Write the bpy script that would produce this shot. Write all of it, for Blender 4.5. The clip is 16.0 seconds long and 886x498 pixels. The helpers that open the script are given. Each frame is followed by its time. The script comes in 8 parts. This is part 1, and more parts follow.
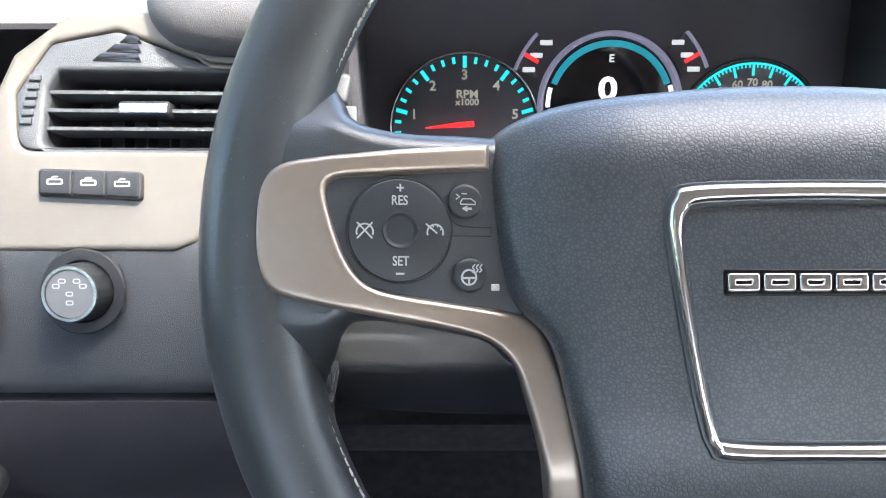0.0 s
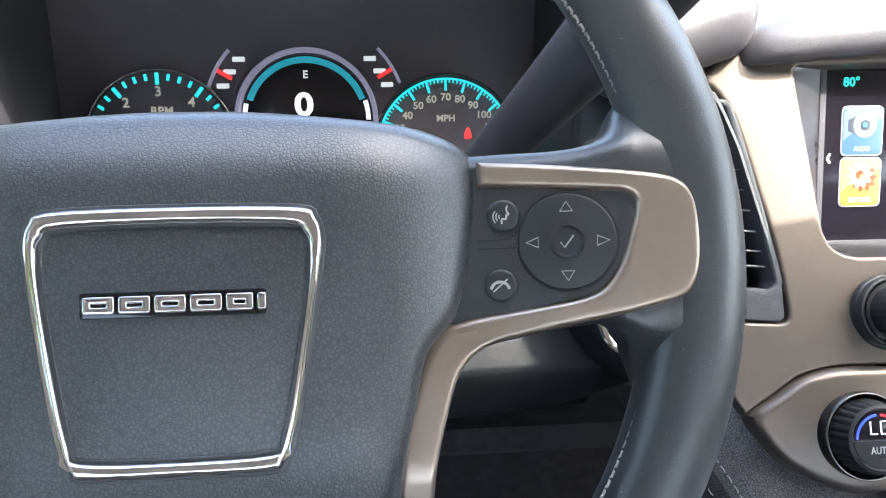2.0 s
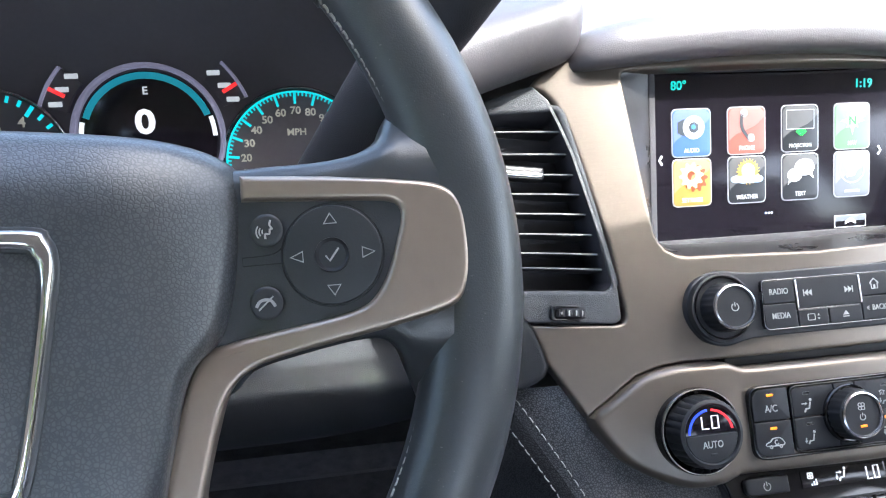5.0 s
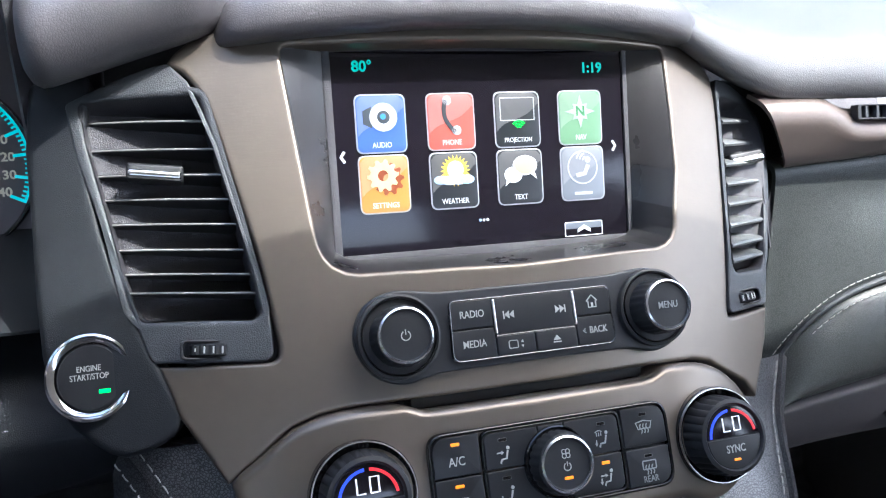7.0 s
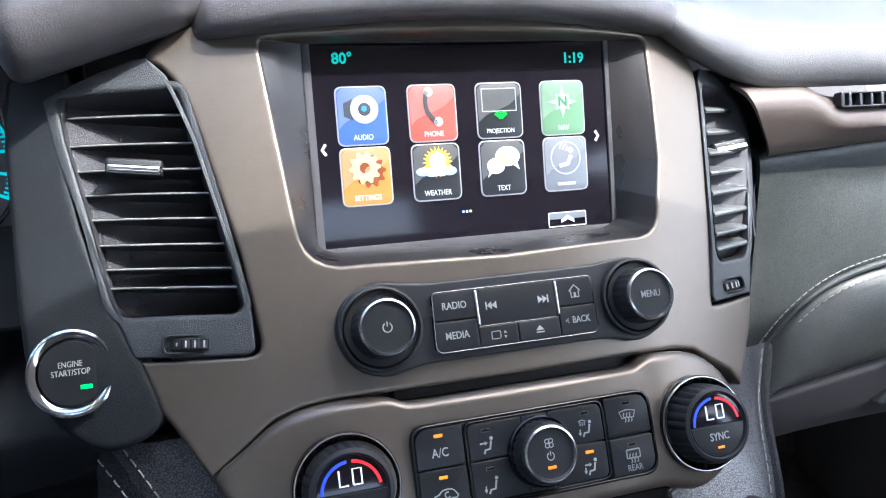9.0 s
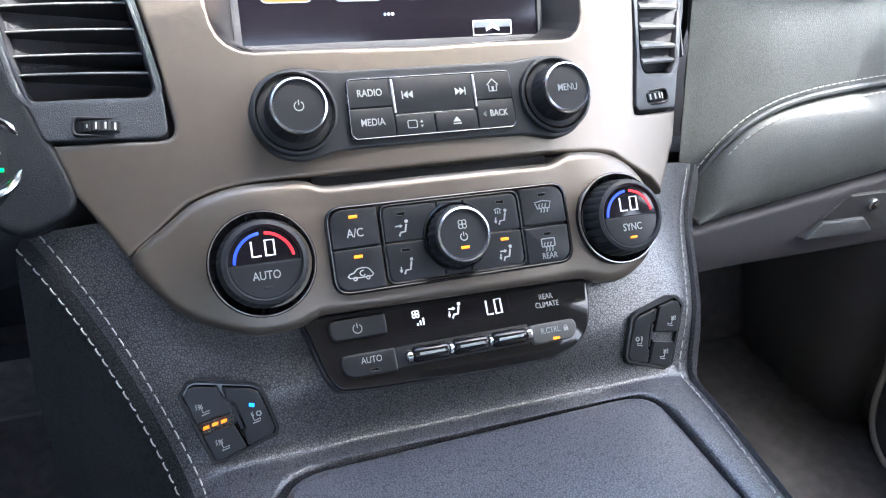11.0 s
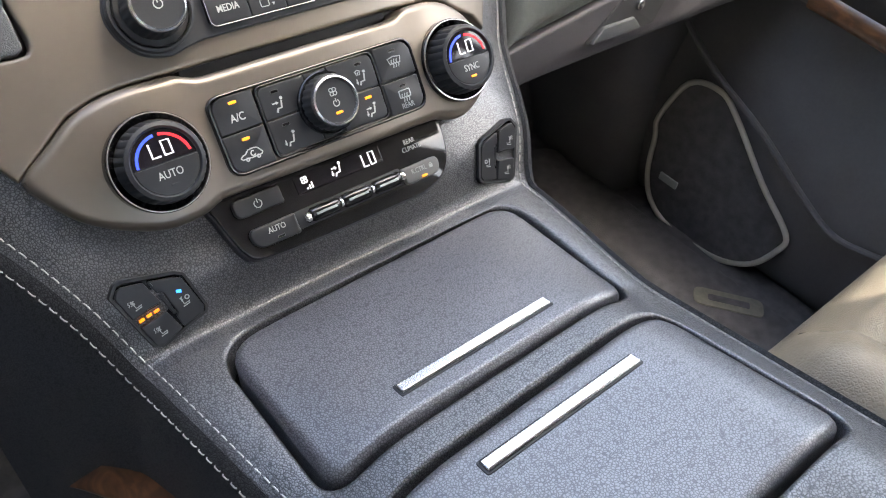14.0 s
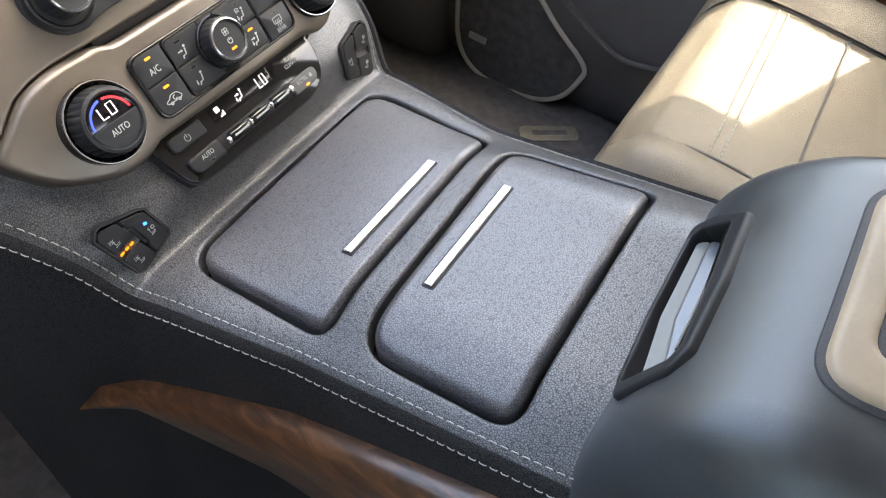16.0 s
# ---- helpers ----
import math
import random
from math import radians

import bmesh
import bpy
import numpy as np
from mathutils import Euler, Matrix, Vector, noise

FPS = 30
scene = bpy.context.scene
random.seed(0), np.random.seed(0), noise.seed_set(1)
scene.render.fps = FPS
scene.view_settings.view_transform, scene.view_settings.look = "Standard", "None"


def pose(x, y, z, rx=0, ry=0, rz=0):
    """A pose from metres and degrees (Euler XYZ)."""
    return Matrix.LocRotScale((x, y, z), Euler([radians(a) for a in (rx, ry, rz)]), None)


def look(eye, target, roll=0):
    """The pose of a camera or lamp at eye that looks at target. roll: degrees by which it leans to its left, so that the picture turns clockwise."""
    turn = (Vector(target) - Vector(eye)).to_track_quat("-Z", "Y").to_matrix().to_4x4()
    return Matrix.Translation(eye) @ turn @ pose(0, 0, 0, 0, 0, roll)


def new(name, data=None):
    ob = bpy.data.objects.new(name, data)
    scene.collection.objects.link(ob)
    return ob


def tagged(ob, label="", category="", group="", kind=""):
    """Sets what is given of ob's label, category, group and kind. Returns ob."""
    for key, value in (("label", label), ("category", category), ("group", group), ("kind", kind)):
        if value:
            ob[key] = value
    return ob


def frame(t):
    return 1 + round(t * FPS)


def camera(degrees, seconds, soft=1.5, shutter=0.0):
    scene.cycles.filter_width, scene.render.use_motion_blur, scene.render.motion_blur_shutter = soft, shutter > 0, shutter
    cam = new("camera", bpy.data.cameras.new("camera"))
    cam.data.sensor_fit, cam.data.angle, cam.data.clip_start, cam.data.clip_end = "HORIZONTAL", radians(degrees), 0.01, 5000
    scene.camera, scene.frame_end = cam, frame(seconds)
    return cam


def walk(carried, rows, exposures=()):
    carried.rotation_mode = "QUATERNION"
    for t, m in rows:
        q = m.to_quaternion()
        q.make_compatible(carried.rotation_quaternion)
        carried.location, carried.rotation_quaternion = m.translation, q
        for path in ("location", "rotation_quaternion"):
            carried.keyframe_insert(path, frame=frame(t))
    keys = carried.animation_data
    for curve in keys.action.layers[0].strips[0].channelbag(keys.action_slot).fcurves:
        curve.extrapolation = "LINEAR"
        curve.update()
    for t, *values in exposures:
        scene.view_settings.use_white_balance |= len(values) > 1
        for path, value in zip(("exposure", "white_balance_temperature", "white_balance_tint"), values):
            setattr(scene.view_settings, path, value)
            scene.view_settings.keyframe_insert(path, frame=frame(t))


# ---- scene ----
cam = camera(60.82, 16.0, soft=1.1)
PATH = [
    (0, (-0.1346, -0.1330, 0.9777), (-0.1404, 0.7135, 0.4453), -0.29),
    (0.5, (-0.1070, -0.1365, 0.9822), (-0.1078, 0.7076, 0.4460), -0.30),
    (1, (-0.0505, -0.1416, 0.9865), (-0.0310, 0.7014, 0.4490), 0.04),
    (1.5, (0.0019, -0.1415, 0.9865), (0.0542, 0.7034, 0.4541), 0.65),
    (2, (0.0440, -0.1428, 0.9868), (0.1311, 0.7048, 0.4634), 1.49),
    (2.5, (0.0658, -0.1442, 0.9868), (0.1754, 0.7047, 0.4698), 1.88),
    (3, (0.0689, -0.1437, 0.9845), (0.1916, 0.7055, 0.4709), 2.02),
    (3.2, (0.0681, -0.1443, 0.9846), (0.1947, 0.7048, 0.4718), 2.05),
    (5.3, (0.1192, -0.1429, 0.9835), (0.3259, 0.6961, 0.4803), 2.65),
    (5.5, (0.1442, -0.1421, 0.9825), (0.3700, 0.6937, 0.4820), 2.98),
    (6, (0.2038, -0.1244, 0.9702), (0.4633, 0.7097, 0.4833), 3.67),
    (6.5, (0.2429, -0.1099, 0.9515), (0.5250, 0.7221, 0.4737), 4.33),
    (7, (0.2646, -0.0989, 0.9378), (0.5577, 0.7346, 0.4693), 4.56),
    (7.5, (0.2689, -0.0979, 0.9376), (0.5641, 0.7362, 0.4717), 4.41),
    (8, (0.2695, -0.0980, 0.9371), (0.5657, 0.7366, 0.4726), 4.25),
    (8.5, (0.2701, -0.0983, 0.9382), (0.5673, 0.7353, 0.4727), 4.15),
    (9, (0.2714, -0.1015, 0.9366), (0.5691, 0.7271, 0.4624), 4.09),
    (9.5, (0.2752, -0.1133, 0.9198), (0.5754, 0.7051, 0.4297), 4.20),
    (10, (0.2831, -0.1323, 0.8941), (0.5889, 0.6689, 0.3797), 4.57),
    (10.2, (0.2864, -0.1392, 0.8861), (0.5967, 0.6546, 0.3630), 4.74),
    (12.3, (0.2952, -0.1547, 0.8774), (0.6153, 0.5965, 0.3001), 5.35),
    (12.5, (0.2971, -0.1561, 0.8766), (0.6147, 0.5968, 0.3001), 5.03),
    (13, (0.2974, -0.1555, 0.8753), (0.6458, 0.5700, 0.2819), 5.04),
    (13.5, (0.2816, -0.1547, 0.8819), (0.7048, 0.4807, 0.2360), 6.19),
    (14, (0.2287, -0.1542, 0.9206), (0.7255, 0.3494, 0.2138), 7.93),
    (14.5, (0.1696, -0.1423, 0.9637), (0.7112, 0.2455, 0.2179), 9.49),
    (15, (0.1358, -0.1595, 0.9940), (0.6946, 0.1491, 0.2242), 10.04),
    (15.5, (0.1277, -0.1682, 1.0036), (0.6913, 0.1014, 0.2228), 10.34),
    (16, (0.1290, -0.1691, 1.0019), (0.6897, 0.0814, 0.2127), 10.03),
]
walk(cam, [(t, look(e, g, r)) for t, e, g, r in PATH], [(0, 3.5, 6350, 10), (1.5, 3.5, 6450, 10), (3.0, 3.2, 6150, 10), (5.5, 3.1, 6000, 10), (6.5, 2.65, 5800, 10), (9.0, 2.6, 5800, 10), (10.0, 3.05, 5900, 10), (12.5, 3.45, 6250, 10), (14.0, 3.5, 7000, 10), (16, 3.55, 7500, 10)])

# ---- world, sun, exposure ----
SUN_DIR = Vector((0.48, -0.34, 1.0)).normalized()   # towards the sun: high on the passenger side
world = bpy.data.worlds.new("daylight")
scene.world = world
world.use_nodes = True
_wn = world.node_tree
_sky = _wn.nodes.new("ShaderNodeTexSky")
_sky.sky_type = "NISHITA"
_sky.sun_disc = False
_sky.dust_density = 4.5
_sky.air_density = 1.0
_sky.sun_elevation = math.asin(SUN_DIR.z)
_sky.sun_rotation = math.atan2(SUN_DIR.x, SUN_DIR.y)
_bg = _wn.nodes["Background"]
_bg.inputs["Strength"].default_value = 0.15
_wn.links.new(_sky.outputs[0], _bg.inputs[0])
_sun = bpy.data.lights.new("sun", "SUN")
_sun.energy = 1.5
_sun.angle = radians(0.6)
_sun.color = (1.0, 0.95, 0.87)
sun_lamp = new("sun", _sun)
sun_lamp.matrix_world = look(SUN_DIR * 30, (0, 0, 0))


# ---- materials ----
def nodes_of(name):
    m = bpy.data.materials.new(name)
    m.use_nodes = True
    nt = m.node_tree
    return m, nt, nt.nodes["Principled BSDF"]


def surface(name, color, rough=0.5, metal=0.0, var=0.15, scale=40.0, bump=0.0, bump_scale=600.0, cells=False,
            coat=0.0, coat_rough=0.08, spec=0.5, brushed=None, rough_var=0.1, dust=0.0, depth=0.0006, crease=0.0):
    """A surface with slow stains, fine grain and relief, all at real-world size."""
    m, nt, p = nodes_of(name)
    L = nt.links.new
    tc = nt.nodes.new("ShaderNodeTexCoord")
    n1 = nt.nodes.new("ShaderNodeTexNoise")
    n1.inputs["Scale"].default_value = scale
    n1.inputs["Detail"].default_value = 5
    L(tc.outputs["Object"], n1.inputs["Vector"])
    n2 = nt.nodes.new("ShaderNodeTexNoise")
    n2.inputs["Scale"].default_value = scale * 14
    n2.inputs["Detail"].default_value = 3
    L(tc.outputs["Object"], n2.inputs["Vector"])
    add = nt.nodes.new("ShaderNodeMath")
    add.operation = "MULTIPLY_ADD"
    L(n2.outputs["Fac"], add.inputs[0])
    add.inputs[1].default_value = 0.4
    L(n1.outputs["Fac"], add.inputs[2])
    ramp = nt.nodes.new("ShaderNodeMapRange")
    ramp.inputs["From Min"].default_value = 0.45
    ramp.inputs["From Max"].default_value = 0.95
    ramp.inputs["To Min"].default_value = 1 - var
    ramp.inputs["To Max"].default_value = 1 + var
    L(add.outputs[0], ramp.inputs["Value"])
    mix = nt.nodes.new("ShaderNodeVectorMath")
    mix.operation = "SCALE"
    mix.inputs[0].default_value = color[:3]
    L(ramp.outputs[0], mix.inputs["Scale"])
    base = mix.outputs[0]
    if dust > 0:
        wn = nt.nodes.new("ShaderNodeTexNoise")
        wn.inputs["Scale"].default_value = 900
        wn.inputs["Detail"].default_value = 1
        L(tc.outputs["Object"], wn.inputs["Vector"])
        mr = nt.nodes.new("ShaderNodeMapRange")
        mr.inputs["From Min"].default_value = 0.74
        mr.inputs["From Max"].default_value = 0.80
        mr.inputs["To Max"].default_value = dust
        L(wn.outputs["Fac"], mr.inputs["Value"])
        mx = nt.nodes.new("ShaderNodeMix")
        mx.data_type = "RGBA"
        L(mr.outputs[0], mx.inputs[0])
        L(base, mx.inputs[6])
        mx.inputs[7].default_value = (0.5, 0.48, 0.45, 1)
        base = mx.outputs[2]
    L(base, p.inputs["Base Color"])
    rr = nt.nodes.new("ShaderNodeMapRange")
    rr.inputs["To Min"].default_value = max(0.02, rough - rough_var)
    rr.inputs["To Max"].default_value = min(1, rough + rough_var)
    L(n1.outputs["Fac"], rr.inputs["Value"])
    L(rr.outputs[0], p.inputs["Roughness"])
    p.inputs["Metallic"].default_value = metal
    p.inputs["Coat Weight"].default_value = coat
    p.inputs["Coat Roughness"].default_value = coat_rough
    p.inputs["Specular IOR Level"].default_value = spec
    if bump > 0:
        b = nt.nodes.new("ShaderNodeBump")
        b.inputs["Strength"].default_value = bump
        b.inputs["Distance"].default_value = depth
        if cells:
            wob = nt.nodes.new("ShaderNodeTexNoise")
            wob.inputs["Scale"].default_value = bump_scale * 0.5
            L(tc.outputs["Object"], wob.inputs["Vector"])
            vm = nt.nodes.new("ShaderNodeVectorMath")
            vm.operation = "MULTIPLY_ADD"
            L(wob.outputs["Color"], vm.inputs[0])
            vm.inputs[1].default_value = (0.4 / bump_scale,) * 3
            L(tc.outputs["Object"], vm.inputs[2])
            v = nt.nodes.new("ShaderNodeTexVoronoi")
            v.feature = "DISTANCE_TO_EDGE"
            v.inputs["Scale"].default_value = bump_scale
            L(vm.outputs[0], v.inputs["Vector"])
            iv = nt.nodes.new("ShaderNodeMapRange")
            iv.interpolation_type = "SMOOTHSTEP"
            iv.inputs["From Max"].default_value = 0.24
            L(v.outputs["Distance"], iv.inputs["Value"])
            fine = nt.nodes.new("ShaderNodeMath")
            fine.operation = "MULTIPLY_ADD"
            L(n2.outputs["Fac"], fine.inputs[0])
            fine.inputs[1].default_value = 0.18
            L(iv.outputs[0], fine.inputs[2])
            L(fine.outputs[0], b.inputs["Height"])
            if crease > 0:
                # creases take a darker base colour and less coat and specular
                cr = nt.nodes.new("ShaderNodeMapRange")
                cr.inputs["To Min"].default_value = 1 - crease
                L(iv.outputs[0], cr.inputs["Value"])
                crease_base = nt.nodes.new("ShaderNodeVectorMath")
                crease_base.operation = "SCALE"
                L(base, crease_base.inputs[0])
                L(cr.outputs[0], crease_base.inputs["Scale"])
                L(crease_base.outputs[0], p.inputs["Base Color"])
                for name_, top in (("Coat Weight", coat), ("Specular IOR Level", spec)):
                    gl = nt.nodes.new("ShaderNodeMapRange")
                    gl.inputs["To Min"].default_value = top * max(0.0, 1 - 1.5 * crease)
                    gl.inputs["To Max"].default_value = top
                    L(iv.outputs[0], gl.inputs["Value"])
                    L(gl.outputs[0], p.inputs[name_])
        else:
            n3 = nt.nodes.new("ShaderNodeTexNoise")
            n3.inputs["Scale"].default_value = bump_scale
            n3.inputs["Detail"].default_value = 2
            if brushed:
                mp = nt.nodes.new("ShaderNodeMapping")
                mp.inputs["Scale"].default_value = brushed
                L(tc.outputs["Object"], mp.inputs["Vector"])
                L(mp.outputs[0], n3.inputs["Vector"])
            else:
                L(tc.outputs["Object"], n3.inputs["Vector"])
            L(n3.outputs["Fac"], b.inputs["Height"])
        L(b.outputs[0], p.inputs["Normal"])
    return m


def glow(name, color, strength=1.0):
    m, nt, p = nodes_of(name)
    p.inputs["Base Color"].default_value = (*color, 1)
    p.inputs["Roughness"].default_value = 0.3
    p.inputs["Emission Color"].default_value = (*color, 1)
    p.inputs["Emission Strength"].default_value = strength * 0.22
    return m


def wood_surface(name):
    m, nt, p = nodes_of(name)
    L = nt.links.new
    tc = nt.nodes.new("ShaderNodeTexCoord")
    mp = nt.nodes.new("ShaderNodeMapping")
    mp.inputs["Scale"].default_value = (22, 5, 22)
    L(tc.outputs["Object"], mp.inputs["Vector"])
    n = nt.nodes.new("ShaderNodeTexNoise")
    n.inputs["Scale"].default_value = 3.0
    n.inputs["Detail"].default_value = 8
    n.inputs["Distortion"].default_value = 1.6
    L(mp.outputs[0], n.inputs["Vector"])
    cr = nt.nodes.new("ShaderNodeValToRGB")
    e = cr.color_ramp.elements
    e[0].position, e[0].color = 0.30, (0.040, 0.021, 0.013, 1)
    e[1].position, e[1].color = 0.72, (0.20, 0.092, 0.042, 1)
    mid = e.new(0.5)
    mid.color = (0.100, 0.047, 0.024, 1)
    L(n.outputs["Fac"], cr.inputs["Fac"])
    L(cr.outputs[0], p.inputs["Base Color"])
    p.inputs["Roughness"].default_value = 0.3
    p.inputs["Coat Weight"].default_value = 0.6
    p.inputs["Coat Roughness"].default_value = 0.12
    return m


def glass_pane(name, rough=0.0):
    m, nt, p = nodes_of(name)
    p.inputs["Base Color"].default_value = (0.9, 0.97, 0.95, 1)
    p.inputs["Roughness"].default_value = rough
    p.inputs["Transmission Weight"].default_value = 1.0
    p.inputs["IOR"].default_value = 1.05
    return m


LEATHER = surface("black_pebbled_leather", (0.036, 0.041, 0.047), 0.38, var=0.15, scale=30, bump=0.24, bump_scale=680, cells=True, spec=0.9, coat=0.7, coat_rough=0.36, depth=0.0004, crease=0.18)
LEATHER_SMOOTH = surface("smooth_black_leather", (0.032, 0.036, 0.040), 0.36, var=0.2, scale=30, bump=0.10, bump_scale=900, cells=True, spec=0.8, coat=0.3, coat_rough=0.38, depth=0.0004)
LEATHER_RIM = surface("worn_black_rim_leather", (0.032, 0.036, 0.039), 0.36, var=0.2, scale=30, bump=0.10, bump_scale=900, cells=True, dust=0.25, spec=0.8, coat=0.3, coat_rough=0.38, depth=0.0004)
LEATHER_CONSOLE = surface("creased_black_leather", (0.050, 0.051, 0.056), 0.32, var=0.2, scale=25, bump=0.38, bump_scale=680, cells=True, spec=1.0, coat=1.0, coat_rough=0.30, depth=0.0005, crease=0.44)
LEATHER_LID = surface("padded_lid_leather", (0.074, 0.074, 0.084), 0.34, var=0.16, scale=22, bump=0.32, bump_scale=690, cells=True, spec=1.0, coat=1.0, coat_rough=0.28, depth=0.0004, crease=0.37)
# console leather for the sides, shade put in as darker colour and less gloss
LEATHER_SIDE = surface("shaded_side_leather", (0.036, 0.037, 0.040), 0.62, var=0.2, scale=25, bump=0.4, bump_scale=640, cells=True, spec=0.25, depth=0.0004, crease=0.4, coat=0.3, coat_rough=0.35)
LEATHER_BEIGE = surface("beige_perforated_leather", (0.185, 0.163, 0.125), 0.42, var=0.12, scale=14, bump=0.5, bump_scale=380, cells=True)
SEAT_THREAD = surface("pale_seat_thread", (0.42, 0.40, 0.35), 0.8, var=0.2, scale=300)
# pale base colour stands in for the window reflected in the speaker ring
SILVER = surface("satin_silver_reflection", (0.50, 0.48, 0.43), 0.38, metal=0.35, var=0.05, scale=20)
LEATHER_GREY = surface("dark_grey_leather", (0.085, 0.080, 0.072), 0.5, var=0.12, scale=12, bump=0.4, bump_scale=420, cells=True)
SOFT_BLACK = surface("soft_black_plastic", (0.040, 0.039, 0.045), 0.55, var=0.15, scale=20, bump=0.35, bump_scale=900, cells=True)
DASH_BROWN = surface("dark_cocoa_dash_pad", (0.072, 0.068, 0.074), 0.42, var=0.15, scale=15, bump=0.18, bump_scale=720, cells=True, spec=0.8, depth=0.0004, crease=0.08)
SLAT_GREY = surface("grey_slat_plastic", (0.105, 0.110, 0.112), 0.45, var=0.1, scale=20, bump=0.2, bump_scale=900, cells=True)
KNEE_GREY = surface("dark_knee_plastic", (0.040, 0.044, 0.049), 0.55, var=0.12, scale=15, bump=0.3, bump_scale=900, cells=True)
STACK_BLACK = surface("satin_black_dash_plastic", (0.020, 0.022, 0.025), 0.5, var=0.12, scale=15, bump=0.2, bump_scale=900, cells=True, spec=0.22)
DASH_GREY = surface("charcoal_dash_plastic", (0.044, 0.048, 0.053), 0.5, var=0.12, scale=15, bump=0.3, bump_scale=900, cells=True)
# button plastic made lighter, in place of more light on the wheel
POD_BLACK = surface("brightened_pod_plastic", (0.030, 0.033, 0.035), 0.38, var=0.12, scale=60, bump=0.08, bump_scale=1500)
PLASTIC = surface("black_button_plastic", (0.017, 0.018, 0.020), 0.38, var=0.12, scale=60, bump=0.08, bump_scale=1500, spec=0.38)
RUBBER = surface("black_rubber", (0.018, 0.019, 0.021), 0.5, var=0.15, scale=60, bump=0.1, bump_scale=900, spec=0.38)
GLOSS = surface("gloss_black", (0.007, 0.007, 0.008), 0.07, var=0.1, scale=30, coat=0.25, rough_var=0.03, spec=0.4)
SCREEN_BLACK = surface("black_screen_glass", (0.006, 0.005, 0.008), 0.12, var=0.1, scale=20, rough_var=0.04)
TRIM = surface("brushed_champagne_metal", (0.185, 0.158, 0.130), 0.38, metal=0.75, var=0.06, scale=10, bump=0.06, bump_scale=700, brushed=(0.04, 1, 1), rough_var=0.05)
TRIM_WARM = surface("satin_bronze_metal", (0.43, 0.355, 0.288), 0.33, metal=0.8, var=0.06, scale=14, bump=0.05, bump_scale=700, brushed=(0.05, 1, 1), rough_var=0.05)
CHROME = surface("chrome", (0.86, 0.85, 0.84), 0.10, metal=1.0, var=0.03, scale=50, rough_var=0.03)
BRIGHT_TAB = surface("polished_tab_chrome", (0.92, 0.92, 0.88), 0.16, metal=1.0, var=0.03, scale=50, rough_var=0.03)
DARK_CHROME = surface("dark_chrome", (0.20, 0.20, 0.21), 0.25, metal=1.0, var=0.04, scale=50)
SATIN_CHROME = surface("satin_chrome", (0.72, 0.72, 0.73), 0.22, metal=1.0, var=0.04, scale=50, rough_var=0.05)
THREAD = surface("pale_grey_thread", (0.42, 0.41, 0.385), 0.8, var=0.2, scale=300)
CARPET = surface("black_carpet", (0.085, 0.082, 0.086), 0.95, var=0.35, scale=60, bump=0.9, bump_scale=500)
HEADLINER = surface("grey_headliner_cloth", (0.52, 0.50, 0.47), 0.9, var=0.06, scale=30, bump=0.3, bump_scale=900)
DOOR_DARK = surface("dark_door_plastic", (0.095, 0.092, 0.095), 0.55, var=0.15, scale=15, bump=0.3, bump_scale=700, cells=True)
MARK_WHITE = surface("white_printed_mark", (0.46, 0.46, 0.44), 0.5, var=0.05, scale=200)
MARK_DIM = surface("grey_printed_mark", (0.30, 0.31, 0.31), 0.5, var=0.05, scale=200)
WOOD = wood_surface("burl_wood_veneer")
GLASS = glass_pane("clear_glass")
AMBER = glow("amber_light", (1.0, 0.24, 0.01), 0.9)
GREEN = glow("green_light", (0.02, 0.9, 0.12), 1.2)
BLUE_LED = glow("blue_light", (0.02, 0.22, 1.0), 1.6)
BLUE_ARC = glow("blue_arc", (0.03, 0.07, 0.9), 0.8)
RED_ARC = glow("red_arc", (0.8, 0.02, 0.03), 0.8)
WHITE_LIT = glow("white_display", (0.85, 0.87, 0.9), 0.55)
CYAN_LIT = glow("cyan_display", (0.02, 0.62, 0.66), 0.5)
CYAN_DIM = glow("dim_cyan_display", (0.02, 0.28, 0.36), 0.35)
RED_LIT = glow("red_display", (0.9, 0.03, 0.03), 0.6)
CREAM_LIT = glow("cream_dial_figures", (0.45, 0.43, 0.36), 0.25)


# ---- mesh helpers ----
from mathutils import geometry


def frame_m(o, tilt):
    """A local frame: x to the right, y up along a plane that leans back by tilt degrees, z out of it."""
    T = radians(tilt)
    m = Matrix(((1, 0, 0, o[0]), (0, math.sin(T), -math.cos(T), o[1]), (0, math.cos(T), math.sin(T), o[2]), (0, 0, 0, 1)))
    return m


def thing(name, m, label, category, group="", kind=""):
    ob = new(name)
    ob.empty_display_size = 0.02
    ob.matrix_world = m
    return tagged(ob, label, category, group, kind)


def finish(bm, name, mat, angle=35):
    me = bpy.data.meshes.new(name)
    bmesh.ops.recalc_face_normals(bm, faces=bm.faces)
    bm.to_mesh(me)
    bm.free()
    me.shade_smooth()
    me.set_sharp_from_angle(angle=radians(angle))
    for one in (mat if isinstance(mat, (list, tuple)) else (mat,)):
        me.materials.append(one)
    return me


def part(name, bm, mat, parent, label="", angle=35):
    ob = new(name, finish(bm, name, mat, angle))
    ob.parent = parent
    return tagged(ob, label)


def repeat(name, src, parent, m):
    ob = new(name, src.data)
    ob.parent = parent
    ob.matrix_basis = m
    return ob


def solo(name, bm, mat, m, label, category, group="", kind="", angle=35):
    ob = new(name, finish(bm, name, mat, angle))
    ob.matrix_world = m
    return tagged(ob, label, category, group, kind)


def area2(p):
    return sum(p[i - 1][0] * p[i][1] - p[i][0] * p[i - 1][1] for i in range(len(p)))


def ccw(p):
    return list(p) if area2(p) > 0 else list(p)[::-1]


